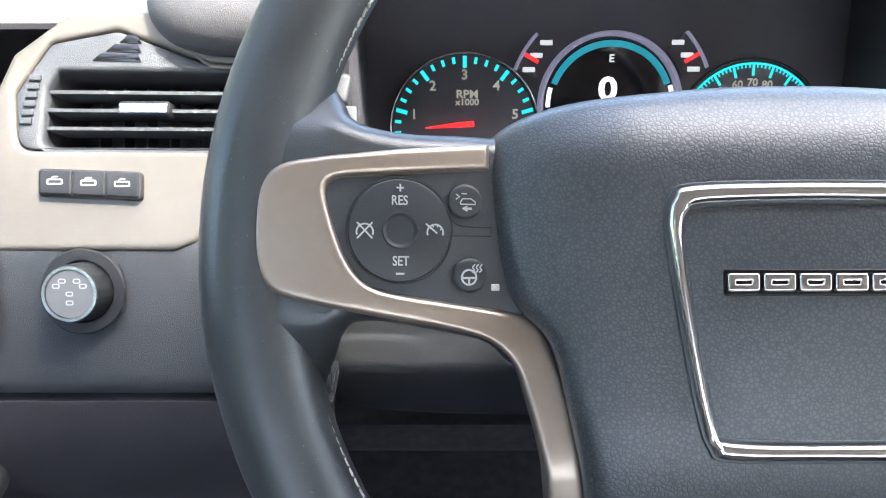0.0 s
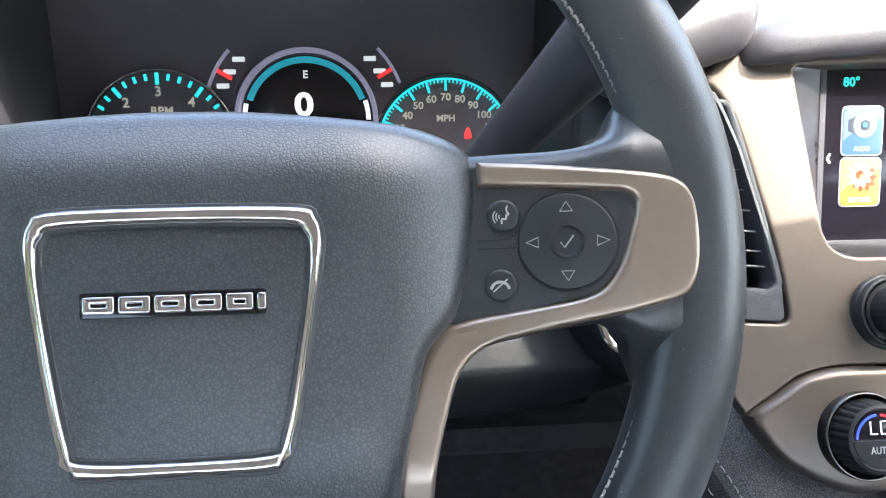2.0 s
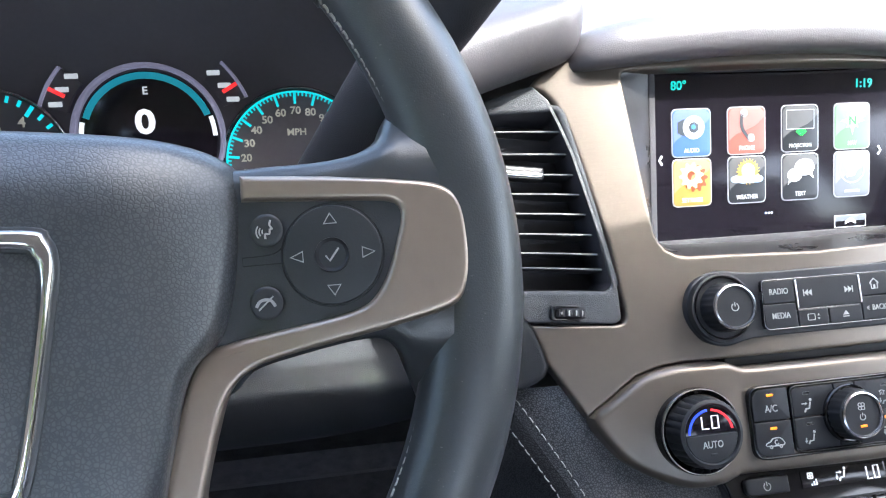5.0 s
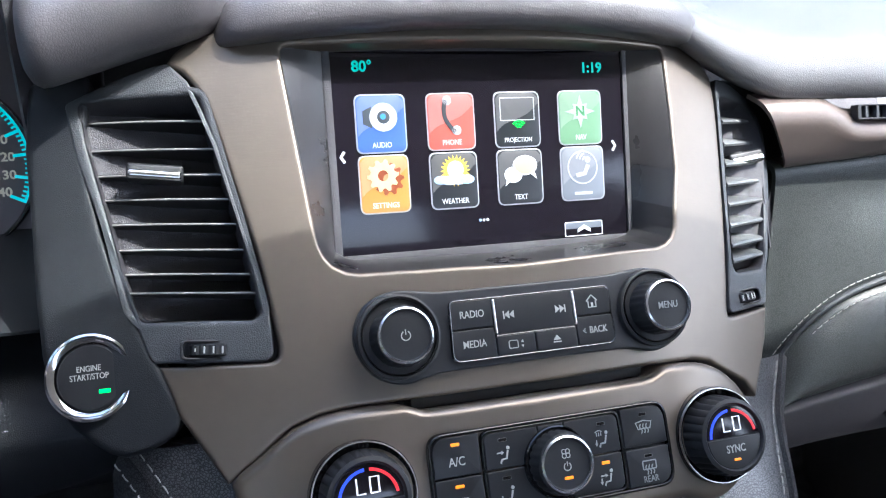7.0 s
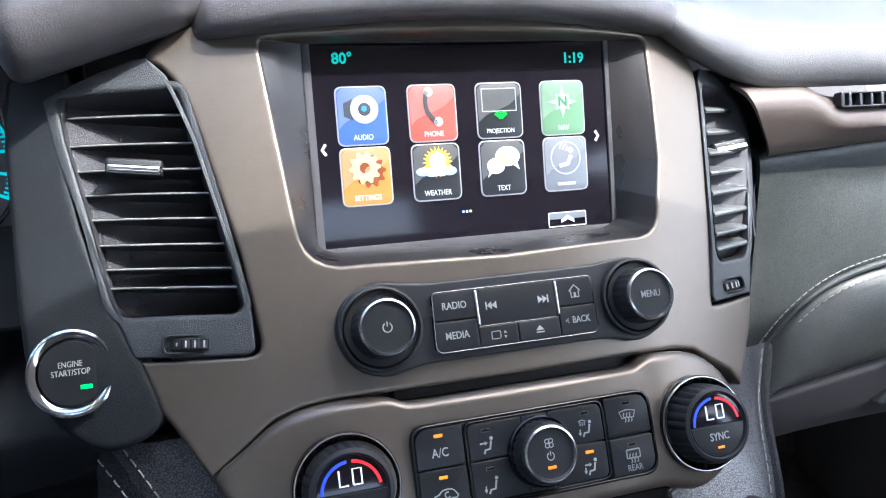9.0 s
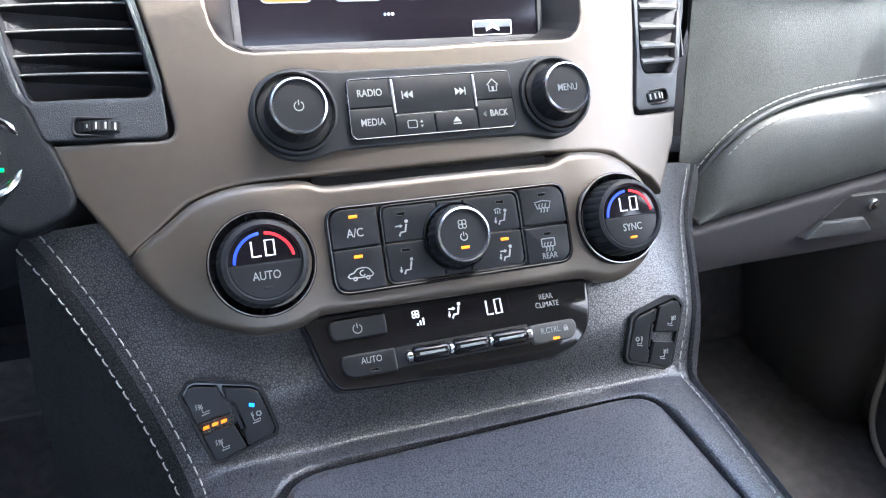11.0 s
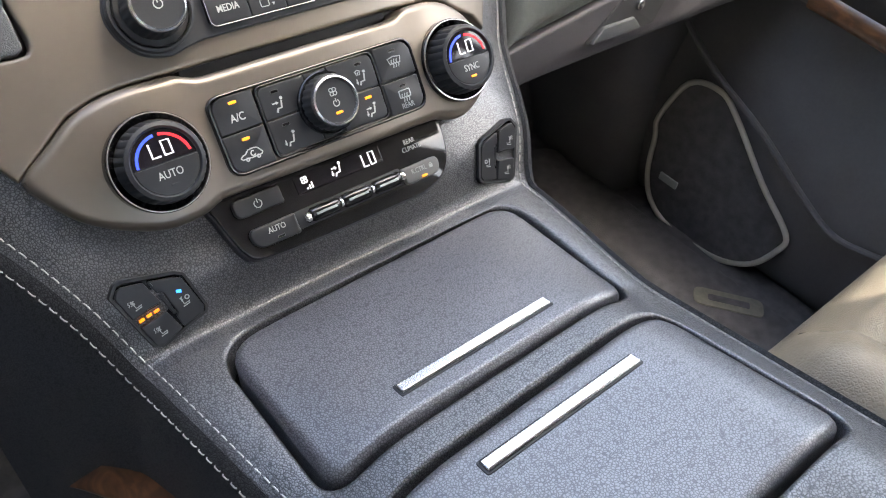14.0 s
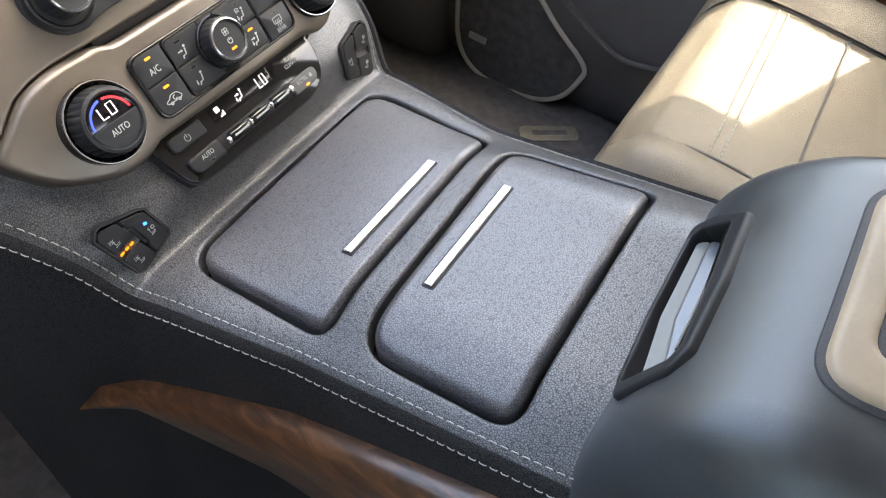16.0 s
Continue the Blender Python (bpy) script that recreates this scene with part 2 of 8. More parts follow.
def fillet(pts, r, n=5):
    """Round the corners of a polygon; r is one radius or one for each corner."""
    out, k = [], len(pts)
    for i in range(k):
        a, b, c = Vector(pts[i - 1][:2]), Vector(pts[i][:2]), Vector(pts[(i + 1) % k][:2])
        ri = r[i] if isinstance(r, (list, tuple)) else r
        d1, d2 = (a - b), (c - b)
        l1, l2 = d1.length, d2.length
        if ri <= 0 or l1 < 1e-7 or l2 < 1e-7:
            out.append((b.x, b.y))
            continue
        d1, d2 = d1 / l1, d2 / l2
        ang = d1.angle(d2)
        if ang > radians(176):
            out.append((b.x, b.y))
            continue
        cut = min(ri / math.tan(ang / 2), 0.48 * l1, 0.48 * l2)
        p, q = b + d1 * cut, b + d2 * cut
        for j in range(n + 1):
            s = j / n
            v = p * (1 - s) ** 2 + b * 2 * s * (1 - s) + q * s ** 2
            out.append((v.x, v.y))
    return out


def rrect(x0, y0, x1, y1, r, n=4):
    return fillet([(x0, y0), (x1, y0), (x1, y1), (x0, y1)], r, n)


def disc(cx, cy, r, n=48, a0=0.0):
    return [(cx + r * math.cos(a0 + 2 * math.pi * i / n), cy + r * math.sin(a0 + 2 * math.pi * i / n)) for i in range(n)]


def smooth_line(pts, n=6, closed=False):
    """A Catmull-Rom curve through points of any dimension."""
    P = [Vector(p) for p in pts]
    k, out = len(P), []
    for i in range(k if closed else k - 1):
        p0, p1, p2, p3 = P[(i - 1) % k if closed else max(i - 1, 0)], P[i % k], P[(i + 1) % k], P[(i + 2) % k if closed else min(i + 2, k - 1)]
        for j in range(n):
            t = j / n
            out.append(tuple(0.5 * ((2 * p1) + (p2 - p0) * t + (2 * p0 - 5 * p1 + 4 * p2 - p3) * t * t + (3 * p1 - p0 - 3 * p2 + p3) * t ** 3)))
    if not closed:
        out.append(tuple(P[-1]))
    return out


def inside(p, poly):
    x, y, c = p[0], p[1], False
    for i in range(len(poly)):
        (x1, y1), (x2, y2) = poly[i - 1], poly[i]
        if (y1 > y) != (y2 > y) and x < (x2 - x1) * (y - y1) / (y2 - y1) + x1:
            c = not c
    return c


def offset(poly, d):
    """Move a counter-clockwise polygon inwards by d."""
    k, out = len(poly), []
    for i in range(k):
        a, b, c = Vector(poly[i - 1]), Vector(poly[i]), Vector(poly[(i + 1) % k])
        e1, e2 = (b - a), (c - b)
        if e1.length < 1e-9 or e2.length < 1e-9:
            e1 = e2 = (c - a)
        n1, n2 = Vector((-e1.y, e1.x)).normalized(), Vector((-e2.y, e2.x)).normalized()
        s = n1 + n2
        s = s / max(s.length_squared / 2, 0.5)
        out.append((b.x + s.x * d, b.y + s.y * d))
    return out


def densify(lp, step):
    """Cut the long edges of a polygon into shorter ones."""
    out = []
    for i, a in enumerate(lp):
        b = lp[(i + 1) % len(lp)]
        k = max(1, int(math.hypot(b[0] - a[0], b[1] - a[1]) / step + 0.5))
        out += [(a[0] + (b[0] - a[0]) * j / k, a[1] + (b[1] - a[1]) * j / k) for j in range(k)]
    return out


def plate(outer, h0, h1, bev=0.0006, holes=(), grid=0.0, warp=None, bm=None, back=True, steps=3, holebev=None):
    """A thick plate with rounded upper edges: an outline, holes through it, and a warp (x, y, z) -> (x, y, z)."""
    bm = bm or bmesh.new()
    loops = [ccw(outer)] + [ccw(h)[::-1] for h in holes]
    if warp:
        loops = [densify(lp, grid or 0.008) for lp in loops]
    w = warp or (lambda x, y, z: (x, y, z))
    tops, bots = [], []
    for li, lp in enumerate(loops):
        b = bev if li == 0 or holebev is None else holebev
        rings = [[(x, y, h0) for x, y in lp]]
        for s in range(steps + 1):
            a = s / steps * math.pi / 2
            ins = offset(lp, b * (1 - math.cos(a)))
            rings.append([(x, y, h1 - b + b * math.sin(a)) for x, y in ins])
        if grid:
            rings.append([(x, y, h1) for x, y in offset(lp, b + min(0.0012, 0.5 * b + 0.0003))])
        vs = [[bm.verts.new(w(*c)) for c in r] for r in rings]
        for r0, r1 in zip(vs, vs[1:]):
            for i in range(len(r0)):
                bm.faces.new((r0[i - 1], r0[i], r1[i], r1[i - 1]))
        tops.append((vs[-1], rings[-1]))
        bots.append((vs[0], rings[0]))
    for (caps, h) in ((tops, h1), (bots, h0)):
        if caps is bots and not back:
            continue
        V, E, owner = [], [], []
        for vs, ring in caps:
            b0 = len(V)
            V += [Vector((x, y)) for x, y, _ in ring]
            owner += vs
            E += [(b0 + i, b0 + (i + 1) % len(ring)) for i in range(len(ring))]
        polys = [[(x, y) for x, y, _ in ring] for _, ring in caps]
        if grid and caps is tops:
            xs, ys = [p[0] for p in polys[0]], [p[1] for p in polys[0]]
            for i in range(int((max(xs) - min(xs)) / grid) + 1):
                for j in range(int((max(ys) - min(ys)) / grid) + 1):
                    q = (min(xs) + (i + 0.5) * grid, min(ys) + (j + 0.5) * grid)
                    if inside(q, polys[0]) and not any(inside(q, o) for o in polys[1:]):
                        V.append(Vector(q))
                        owner.append(None)
        co, _, fs, vo, _, _ = geometry.delaunay_2d_cdt(V, E, [], 0, 1e-7)
        made = []
        for i, c in enumerate(co):
            o = next((owner[k] for k in vo[i] if owner[k] is not None), None)
            made.append(o or bm.verts.new(w(c.x, c.y, h)))
        for f in fs:
            c = sum((co[i] for i in f), Vector((0, 0))) / len(f)
            if abs(area2([co[i] for i in f])) < 2e-8:
                continue
            if inside(c, polys[0]) and not any(inside(c, o) for o in polys[1:]):
                try:
                    bm.faces.new([made[i] for i in f])
                except ValueError:
                    pass
    return bm


def lathe(profile, n=64, cx=0.0, cy=0.0, bm=None, ribs=0, rib_depth=0.0, rib_from=-1, rib_to=-1, cap=True):
    """Turn a profile of (radius, height) about z; ribs press grooves into some of its rings."""
    bm = bm or bmesh.new()
    rings = []
    for k, (r, h) in enumerate(profile):
        ring = []
        for i in range(n):
            a = 2 * math.pi * i / n
            rr = r
            if ribs and rib_from <= k <= rib_to:
                rr = r - rib_depth * (0.5 + 0.5 * math.cos(a * ribs)) ** 3
            ring.append(bm.verts.new((cx + rr * math.cos(a), cy + rr * math.sin(a), h)))
        rings.append(ring)
    for r0, r1 in zip(rings, rings[1:]):
        for i in range(n):
            bm.faces.new((r0[i - 1], r0[i], r1[i], r1[i - 1]))
    if cap:
        bm.faces.new(rings[-1])
    return bm


def sweep(path, section, bm=None, closed=False, up=(0, 0, 1), caps=True):
    """Carry a section, a list of (side, up) or a function of the step that gives one, along a path of points."""
    bm = bm or bmesh.new()
    P = [Vector(p) for p in path]
    k, rings = len(P), []
    for i, p in enumerate(P):
        a = P[(i - 1) % k] if closed or i else p
        b = P[(i + 1) % k] if closed or i < k - 1 else p
        t = (b - a).normalized()
        u = Vector(up) if not callable(up) else Vector(up(i))
        s = t.cross(u).normalized()
        u = s.cross(t).normalized()
        sec = section(i) if callable(section) else section
        rings.append([bm.verts.new(p + s * x + u * y) for x, y in sec])
    m = len(rings[0])
    for j in range(k if closed else k - 1):
        r0, r1 = rings[j], rings[(j + 1) % k]
        for i in range(m):
            bm.faces.new((r0[i - 1], r0[i], r1[i], r1[i - 1]))
    if caps and not closed:
        bm.faces.new(rings[0])
        bm.faces.new(rings[-1])
    return bm


def ring_sec(r, n=10, ry=None):
    return [(r * math.cos(2 * math.pi * i / n), (ry or r) * math.sin(2 * math.pi * i / n)) for i in range(n)]


def loft(rows, bm=None, closed=False, thick=None):
    """A skin through rows of points, each row of the same length."""
    bm = bm or bmesh.new()
    V = [[bm.verts.new(p) for p in r] for r in rows]
    for r0, r1 in zip(V, V[1:]):
        m = len(r0)
        for i in range(m if closed else m - 1):
            bm.faces.new((r0[i], r0[(i + 1) % m], r1[(i + 1) % m], r1[i]))
    if thick:
        bmesh.ops.recalc_face_normals(bm, faces=bm.faces)
        bmesh.ops.solidify(bm, geom=bm.faces[:], thickness=thick)
    return bm


def stitch_line(path, length=0.0042, gap=0.0022, r=0.00045, bm=None, up=(0, 0, 1)):
    """Short stitches along a path, all of one seam."""
    bm = bm or bmesh.new()
    P = [Vector(p) for p in path]
    seg = [(P[i + 1] - P[i]).length for i in range(len(P) - 1)]
    total = sum(seg)

    def at(d):
        for i, s in enumerate(seg):
            if d <= s or i == len(seg) - 1:
                return P[i].lerp(P[i + 1], min(1, d / max(s, 1e-9)))
            d -= s
    d = 0.0
    while d + length < total:
        a, b = at(d), at(d + length)
        mid = at(d + length / 2)
        u = Vector(up) * r
        sweep([a - u * 0.8, a.lerp(mid, 0.35) + u, b.lerp(mid, 0.35) + u, b - u * 0.8], ring_sec(r, 5), bm, up=up)
        d += length + gap
    return bm


def words(text, size, x, y, h, depth=0.0003, bold=0.0, squeeze=1.0, align="CENTER", rot=0.0):
    """Letters of the built-in font as a bmesh, centred at x, y on the plane at h."""
    cu = bpy.data.curves.new("letters", "FONT")
    cu.body, cu.size, cu.extrude, cu.align_x, cu.align_y, cu.offset = text, size, depth / 2, align, "CENTER", bold
    cu.resolution_u = 3
    tmp = bpy.data.objects.new("letters", cu)
    scene.collection.objects.link(tmp)
    me = bpy.data.meshes.new_from_object(tmp)
    bm = bmesh.new()
    bm.from_mesh(me)
    bpy.data.objects.remove(tmp)
    bpy.data.curves.remove(cu)
    bpy.data.meshes.remove(me)
    c, s = math.cos(rot), math.sin(rot)
    for v in bm.verts:
        px, py = v.co.x * squeeze, v.co.y
        v.co = (x + c * px - s * py, y + s * px + c * py, v.co.z + h + depth / 2)
    return bm


def join(*bms):
    out = bms[0]
    for b in bms[1:]:
        me = bpy.data.meshes.new("tmp")
        b.to_mesh(me)
        b.free()
        out.from_mesh(me)
        bpy.data.meshes.remove(me)
    return out


def moved(bm, m):
    bmesh.ops.transform(bm, matrix=m, verts=bm.verts)
    return bm


def stroke(pts, w, h, bm=None, depth=0.0003, closed=False):
    """A flat printed line of width w through 2D points on the plane at h."""
    return sweep([(x, y, h) for x, y in pts], [(-w / 2, 0), (w / 2, 0), (w / 2, depth), (-w / 2, depth)], bm, closed=closed)


def arc(cx, cy, r, a0, a1, n=24):
    return [(cx + r * math.cos(radians(a0 + (a1 - a0) * i / n)), cy + r * math.sin(radians(a0 + (a1 - a0) * i / n))) for i in range(n + 1)]


def band(cx, cy, r0, r1, a0, a1, h0, h1, n=40, bm=None, bev=0.0002):
    return plate(arc(cx, cy, r1, a0, a1, n) + arc(cx, cy, r0, a1, a0, n), h0, h1, bev, bm=bm)


# ---- steering wheel ----
WHEEL = frame_m((-0.020, 0.060, 0.844), 34)
RIM_C, RIM_R = (0.0, 0.010), 0.1800
RIM_JOINTS = (37, 143, 216, 324)


def steering_wheel():
    wheel = thing("steering_wheel", WHEEL, "black leather-wrapped steering wheel with satin bronze spoke trim", "steering wheel")
    n = 160

    def rim_sec(i):
        a = 2 * math.pi * i / n
        side = max(0.0, abs(math.cos(a)) - 0.80) / 0.20          # thicker thumb rests at the spokes
        w, t = 0.0160 + 0.0022 * side, 0.0165
        return [((w * math.cos(q)), t * math.sin(q)) for q in (2 * math.pi * k / 20 for k in range(20))]
    path = [(RIM_C[0] + RIM_R * math.cos(2 * math.pi * i / n), RIM_C[1] + RIM_R * math.sin(2 * math.pi * i / n), -0.0205) for i in range(n)]
    rim = part("rim", sweep(path, rim_sec, closed=True), LEATHER_RIM, wheel, "smooth black leather rim")
    # cross-stitched seam on the inside of the rim
    for a0, a1 in ((118, 160), (198, 240), (300, 342), (20, 62)):
        pts = [(RIM_C[0] + 0.1637 * math.cos(radians(a)), RIM_C[1] + 0.1637 * math.sin(radians(a)), -0.0168) for a in np.linspace(a0, a1, 60)]
        part("rim_seam", stitch_line(pts, 0.0026, 0.0012, 0.0006, up=(0, 0.3, 1)), THREAD, rim, "pale stitched seam")
    for a in (RIM_JOINTS):
        q = radians(a)
        m = Matrix.Translation((RIM_C[0] + RIM_R * math.cos(q), RIM_C[1] + RIM_R * math.sin(q), -0.0205)) @ Matrix.Rotation(q, 4, "Z") @ Matrix.Rotation(math.pi / 2, 4, "X")
        part("rim_joint", moved(lathe([(0.0160, -0.0012), (0.0170, -0.0007), (0.0163, 0.0), (0.0170, 0.0007), (0.0160, 0.0012)], 32, cap=False), m), LEATHER_SMOOTH, rim, "raised leather joint")
    for s in (-1, 1):
        X = lambda pts: [(s * x, y) for x, y in pts]
        # leather arm between the rim and the hub
        arm = [(-0.176, 0.078), (-0.160, 0.074), (-0.1515, 0.064), (-0.146, 0.0545), (-0.132, 0.0495), (-0.10, 0.0480), (-0.05, 0.046), (-0.05, -0.030),
               (-0.088, -0.030), (-0.1005, -0.0205), (-0.115, -0.0165), (-0.140, -0.0125), (-0.150, -0.0165), (-0.1545, -0.028), (-0.162, -0.044), (-0.180, -0.045), (-0.184, 0.010)]
        def dip(x, y):
            """The spoke falls towards the hub."""
            return min(0.24 * max(0.0, 0.150 - abs(x)), 0.0125) * min(1.0, max(0.0, 1 + (y + 0.012) / 0.05))
        warp_arm = lambda x, y, z: (x, y + (y - 0.005) * dip(x, y) / 0.25, z - 1.1 * dip(x, y) * (z > -0.02) - 0.010 * max(0, (0.110 - abs(x)) / 0.06) - 22.0 * max(0.0, abs(x) - 0.168) ** 2 * (z > -0.02)
                                    - 0.75 * max(0.0, y - 0.050) * (z > -0.02) - 0.70 * max(0.0, -0.014 - y) * (z > -0.02))
        part("spoke", plate(X(smooth_line(arm, 4, True)), -0.030, -0.0066, 0.007, warp=warp_arm, grid=0.008, steps=5), LEATHER_SMOOTH, wheel, "black leather spoke")
        # satin trim that wraps the switch pod
        outer = [(-0.1005, 0.0446), (-0.130, 0.0428), (-0.1572, 0.0402), (-0.1683, 0.0378), (-0.1737, 0.0325), (-0.1757, 0.0239), (-0.1759, 0.011), (-0.1736, 0.0015), (-0.1681, -0.0040),
                 (-0.150, -0.0085), (-0.130, -0.0122), (-0.113, -0.0152), (-0.1003, -0.0190), (-0.0922, -0.0270), (-0.0877, -0.0401), (-0.0832, -0.0581), (-0.0815, -0.072), (-0.079, -0.100)]
        inner = [(-0.066, -0.100), (-0.0690, -0.072), (-0.0710, -0.0545), (-0.0755, -0.0346), (-0.0815, -0.0180), (-0.0890, -0.0108), (-0.1204, -0.0055), (-0.1351, -0.0028), (-0.1424, 0.0009), (-0.1479, 0.0092),
                 (-0.1526, 0.023), (-0.1536, 0.0300), (-0.1500, 0.0332), (-0.1400, 0.0341), (-0.1005, 0.0361)]
        ring = smooth_line(outer, 3) + smooth_line(inner, 3)
        part("spoke_trim", plate(X(ring), -0.020, -0.0040, 0.0022, grid=0.008, steps=4,
             warp=lambda x, y, z: (x, y + (y - 0.005) * dip(x, y) / 0.25, z - dip(x, y) - 0.004 * max(0, (0.125 - abs(x)) / 0.05) - 0.010 * max(0.0, (-0.02 - y) / 0.06))), TRIM_WARM, wheel, "brushed bronze metal spoke trim")
        # switch pod
        face = [(-0.1000, 0.0354), (-0.1495, 0.0326), (-0.1530, 0.0298), (-0.1520, 0.0230), (-0.1474, 0.0095), (-0.1420, 0.0014), (-0.1350, -0.0022), (-0.1204, -0.0049), (-0.0885, -0.0102)]
        pod = part("switch_pod", plate(X(fillet(face, 0.003)), -0.022, -0.0062, 0.0008), POD_BLACK, wheel, "black plastic thumb switch pod")
        pod.matrix_basis = Matrix.Translation((s * 0.150, 0.005, 0.0012)) @ Matrix.Rotation(radians(-s * 14), 4, "Y") @ Matrix.Diagonal((1.03, 1.025, 1, 1)) @ Matrix.Translation((s * -0.150, -0.005, 0))
        cx, cy = s * 0.1286, 0.0165
        groove = disc(cx, cy, 0.0172, 56)
        part("dial_ring", plate(groove, -0.0063, -0.0056, 0.0004, holes=[disc(cx, cy, 0.0168, 56)]), RUBBER, pod)
        dial = part("dial", plate(disc(cx, cy, 0.0164, 56), -0.0063, -0.0052, 0.0006), POD_BLACK, pod, "round black control dial")
        part("center_button", lathe([(0.0058, -0.0054), (0.0056, -0.0046), (0.0050, -0.0048), (0.0042, -0.0054), (0.0, -0.0056)], 32, cx, cy, cap=False), PLASTIC, dial)
        hz = -0.0052
        ico = bmesh.new()
        if s < 0:
            part("marking", words("RES", 0.0043, cx - 0.0002, cy + 0.0094, hz, bold=0.00005, squeeze=0.8), MARK_WHITE, dial)
            part("marking", words("SET", 0.0043, cx + 0.0002, cy - 0.0098, hz, bold=0.00005, squeeze=0.8), MARK_WHITE, dial)
            stroke([(cx - 0.0012, cy + 0.0135), (cx + 0.0012, cy + 0.0135)], 0.0005, hz, ico)
            stroke([(cx, cy + 0.0123), (cx, cy + 0.0147)], 0.0005, hz, ico)
            stroke([(cx - 0.0013, cy - 0.0137), (cx + 0.0013, cy - 0.0137)], 0.0006, hz, ico)
            for ox in (-0.0112, 0.0113):
                stroke(arc(cx + ox, cy - 0.0006, 0.0026, -20, 200, 14), 0.0005, hz, ico)
                if ox < 0:
                    stroke([(cx + ox - 0.0024, cy - 0.0026), (cx + ox + 0.0024, cy + 0.0024)], 0.0005, hz, ico)
                    stroke([(cx + ox - 0.0024, cy + 0.0024), (cx + ox + 0.0024, cy - 0.0026)], 0.0005, hz, ico)
                else:
                    stroke([(cx + ox - 0.0030, cy + 0.0022), (cx + ox + 0.0006, cy - 0.0008)], 0.0005, hz, ico)
                    for q in (30, 70, 110):
                        stroke([(cx + ox + 0.0018 * math.cos(radians(q)), cy - 0.0006 + 0.0018 * math.sin(radians(q))), (cx + ox + 0.0026 * math.cos(radians(q)), cy - 0.0006 + 0.0026 * math.sin(radians(q)))], 0.0004, hz, ico)
        else:
            for ox, oy, q in ((0, 0.0115, 90), (0, -0.0112, 270), (0.0115, 0, 0), (-0.0112, 0, 180)):
                tri = [(cx + ox + 0.0026 * math.cos(radians(q + d)), cy + oy + 0.0021 * math.sin(radians(q + d))) for d in (0, 125, 235)]
                stroke(tri, 0.00055, hz, ico, closed=True)
            stroke([(cx - 0.0022, cy - 0.0002), (cx - 0.0009, cy - 0.0020), (cx + 0.0022, cy + 0.0020)], 0.0006, hz, ico)
        part("icon", ico, MARK_WHITE, dial)
        # two round keys by the hub with their printed signs
        for ky in (0.0262, 0.0022):
            kx = s * (0.1070 if ky > 0.01 else 0.1055)
            key = part("key", lathe([(0.0056, -0.0063), (0.0052, -0.0059), (0.0044, -0.0057), (0.0, -0.0055)], 32, kx, ky, cap=False), POD_BLACK, pod)
            sign = bmesh.new()
            hk = -0.0055
            if s < 0 and ky > 0.01:        # car in lane with a star and an arrow
                stroke([(kx - 0.0020, ky - 0.0004), (kx - 0.0012, ky + 0.0008), (kx + 0.0016, ky + 0.0008), (kx + 0.0030, ky - 0.0002), (kx + 0.0030, ky - 0.0010), (kx - 0.0018, ky - 0.0010)], 0.0004, hk, sign, closed=True)
                stroke([(kx - 0.0034, ky + 0.0006), (kx - 0.0022, ky + 0.0014), (kx - 0.0034, ky + 0.0022)], 0.0004, hk, sign)
                stroke([(kx + 0.0018, ky - 0.0024), (kx - 0.0010, ky - 0.0024)], 0.0007, hk, sign)
                stroke([(kx + 0.0004, ky - 0.0016), (kx - 0.0012, ky - 0.0024), (kx + 0.0004, ky - 0.0032)], 0.0005, hk, sign)
                stroke([(kx - 0.0016, ky + 0.0024), (kx + 0.0002, ky + 0.0024)], 0.0004, hk, sign)
            elif s < 0:                    # heated wheel sign
                stroke(disc(kx - 0.0006, ky - 0.0006, 0.0024, 20), 0.0006, hk, sign, closed=True)
                stroke([(kx - 0.0028, ky - 0.0008), (kx + 0.0016, ky - 0.0008)], 0.0007, hk, sign)
                stroke([(kx - 0.0006, ky - 0.0008), (kx - 0.0006, ky - 0.0028)], 0.0006, hk, sign)
                for q in (0.0012, 0.0024, 0.0036):
                    stroke(smooth_line([(kx + q - 0.0008, ky + 0.0010), (kx + q, ky + 0.0018), (kx + q - 0.0006, ky + 0.0026), (kx + q + 0.0002, ky + 0.0036)], 3), 0.0004, hk, sign)
            elif ky > 0.01:                # talking head
                stroke(smooth_line([(kx - 0.0002, ky - 0.0028), (kx - 0.0002, ky - 0.0012), (kx + 0.0012, ky - 0.0012), (kx + 0.0014, ky + 0.0002), (kx + 0.0022, ky + 0.0004), (kx + 0.0014, ky + 0.0018), (kx + 0.0018, ky + 0.0034)], 3), 0.0006, hk, sign)
                for q in (0.0010, 0.0020, 0.0030):
                    stroke(arc(kx - 0.0002, ky - 0.0004, q, 140, 220, 8), 0.0004, hk, sign)
            else:                          # telephone handset
                stroke(smooth_line([(kx - 0.0032, ky - 0.0012), (kx - 0.0020, ky + 0.0006), (kx, ky + 0.0012), (kx + 0.0020, ky + 0.0006), (kx + 0.0032, ky - 0.0012)], 4), 0.0010, hk, sign)
                stroke([(kx - 0.0024, ky - 0.0022), (kx + 0.0026, ky + 0.0022)], 0.0005, hk, sign)
            part("icon", sign, MARK_WHITE, key)
        if s < 0:
            part("indicator", plate(rrect(-0.0985, -0.0028, -0.0958, -0.0006, 0.0004), -0.0064, -0.0056, 0.0002), MARK_WHITE, pod, "small pale indicator window")
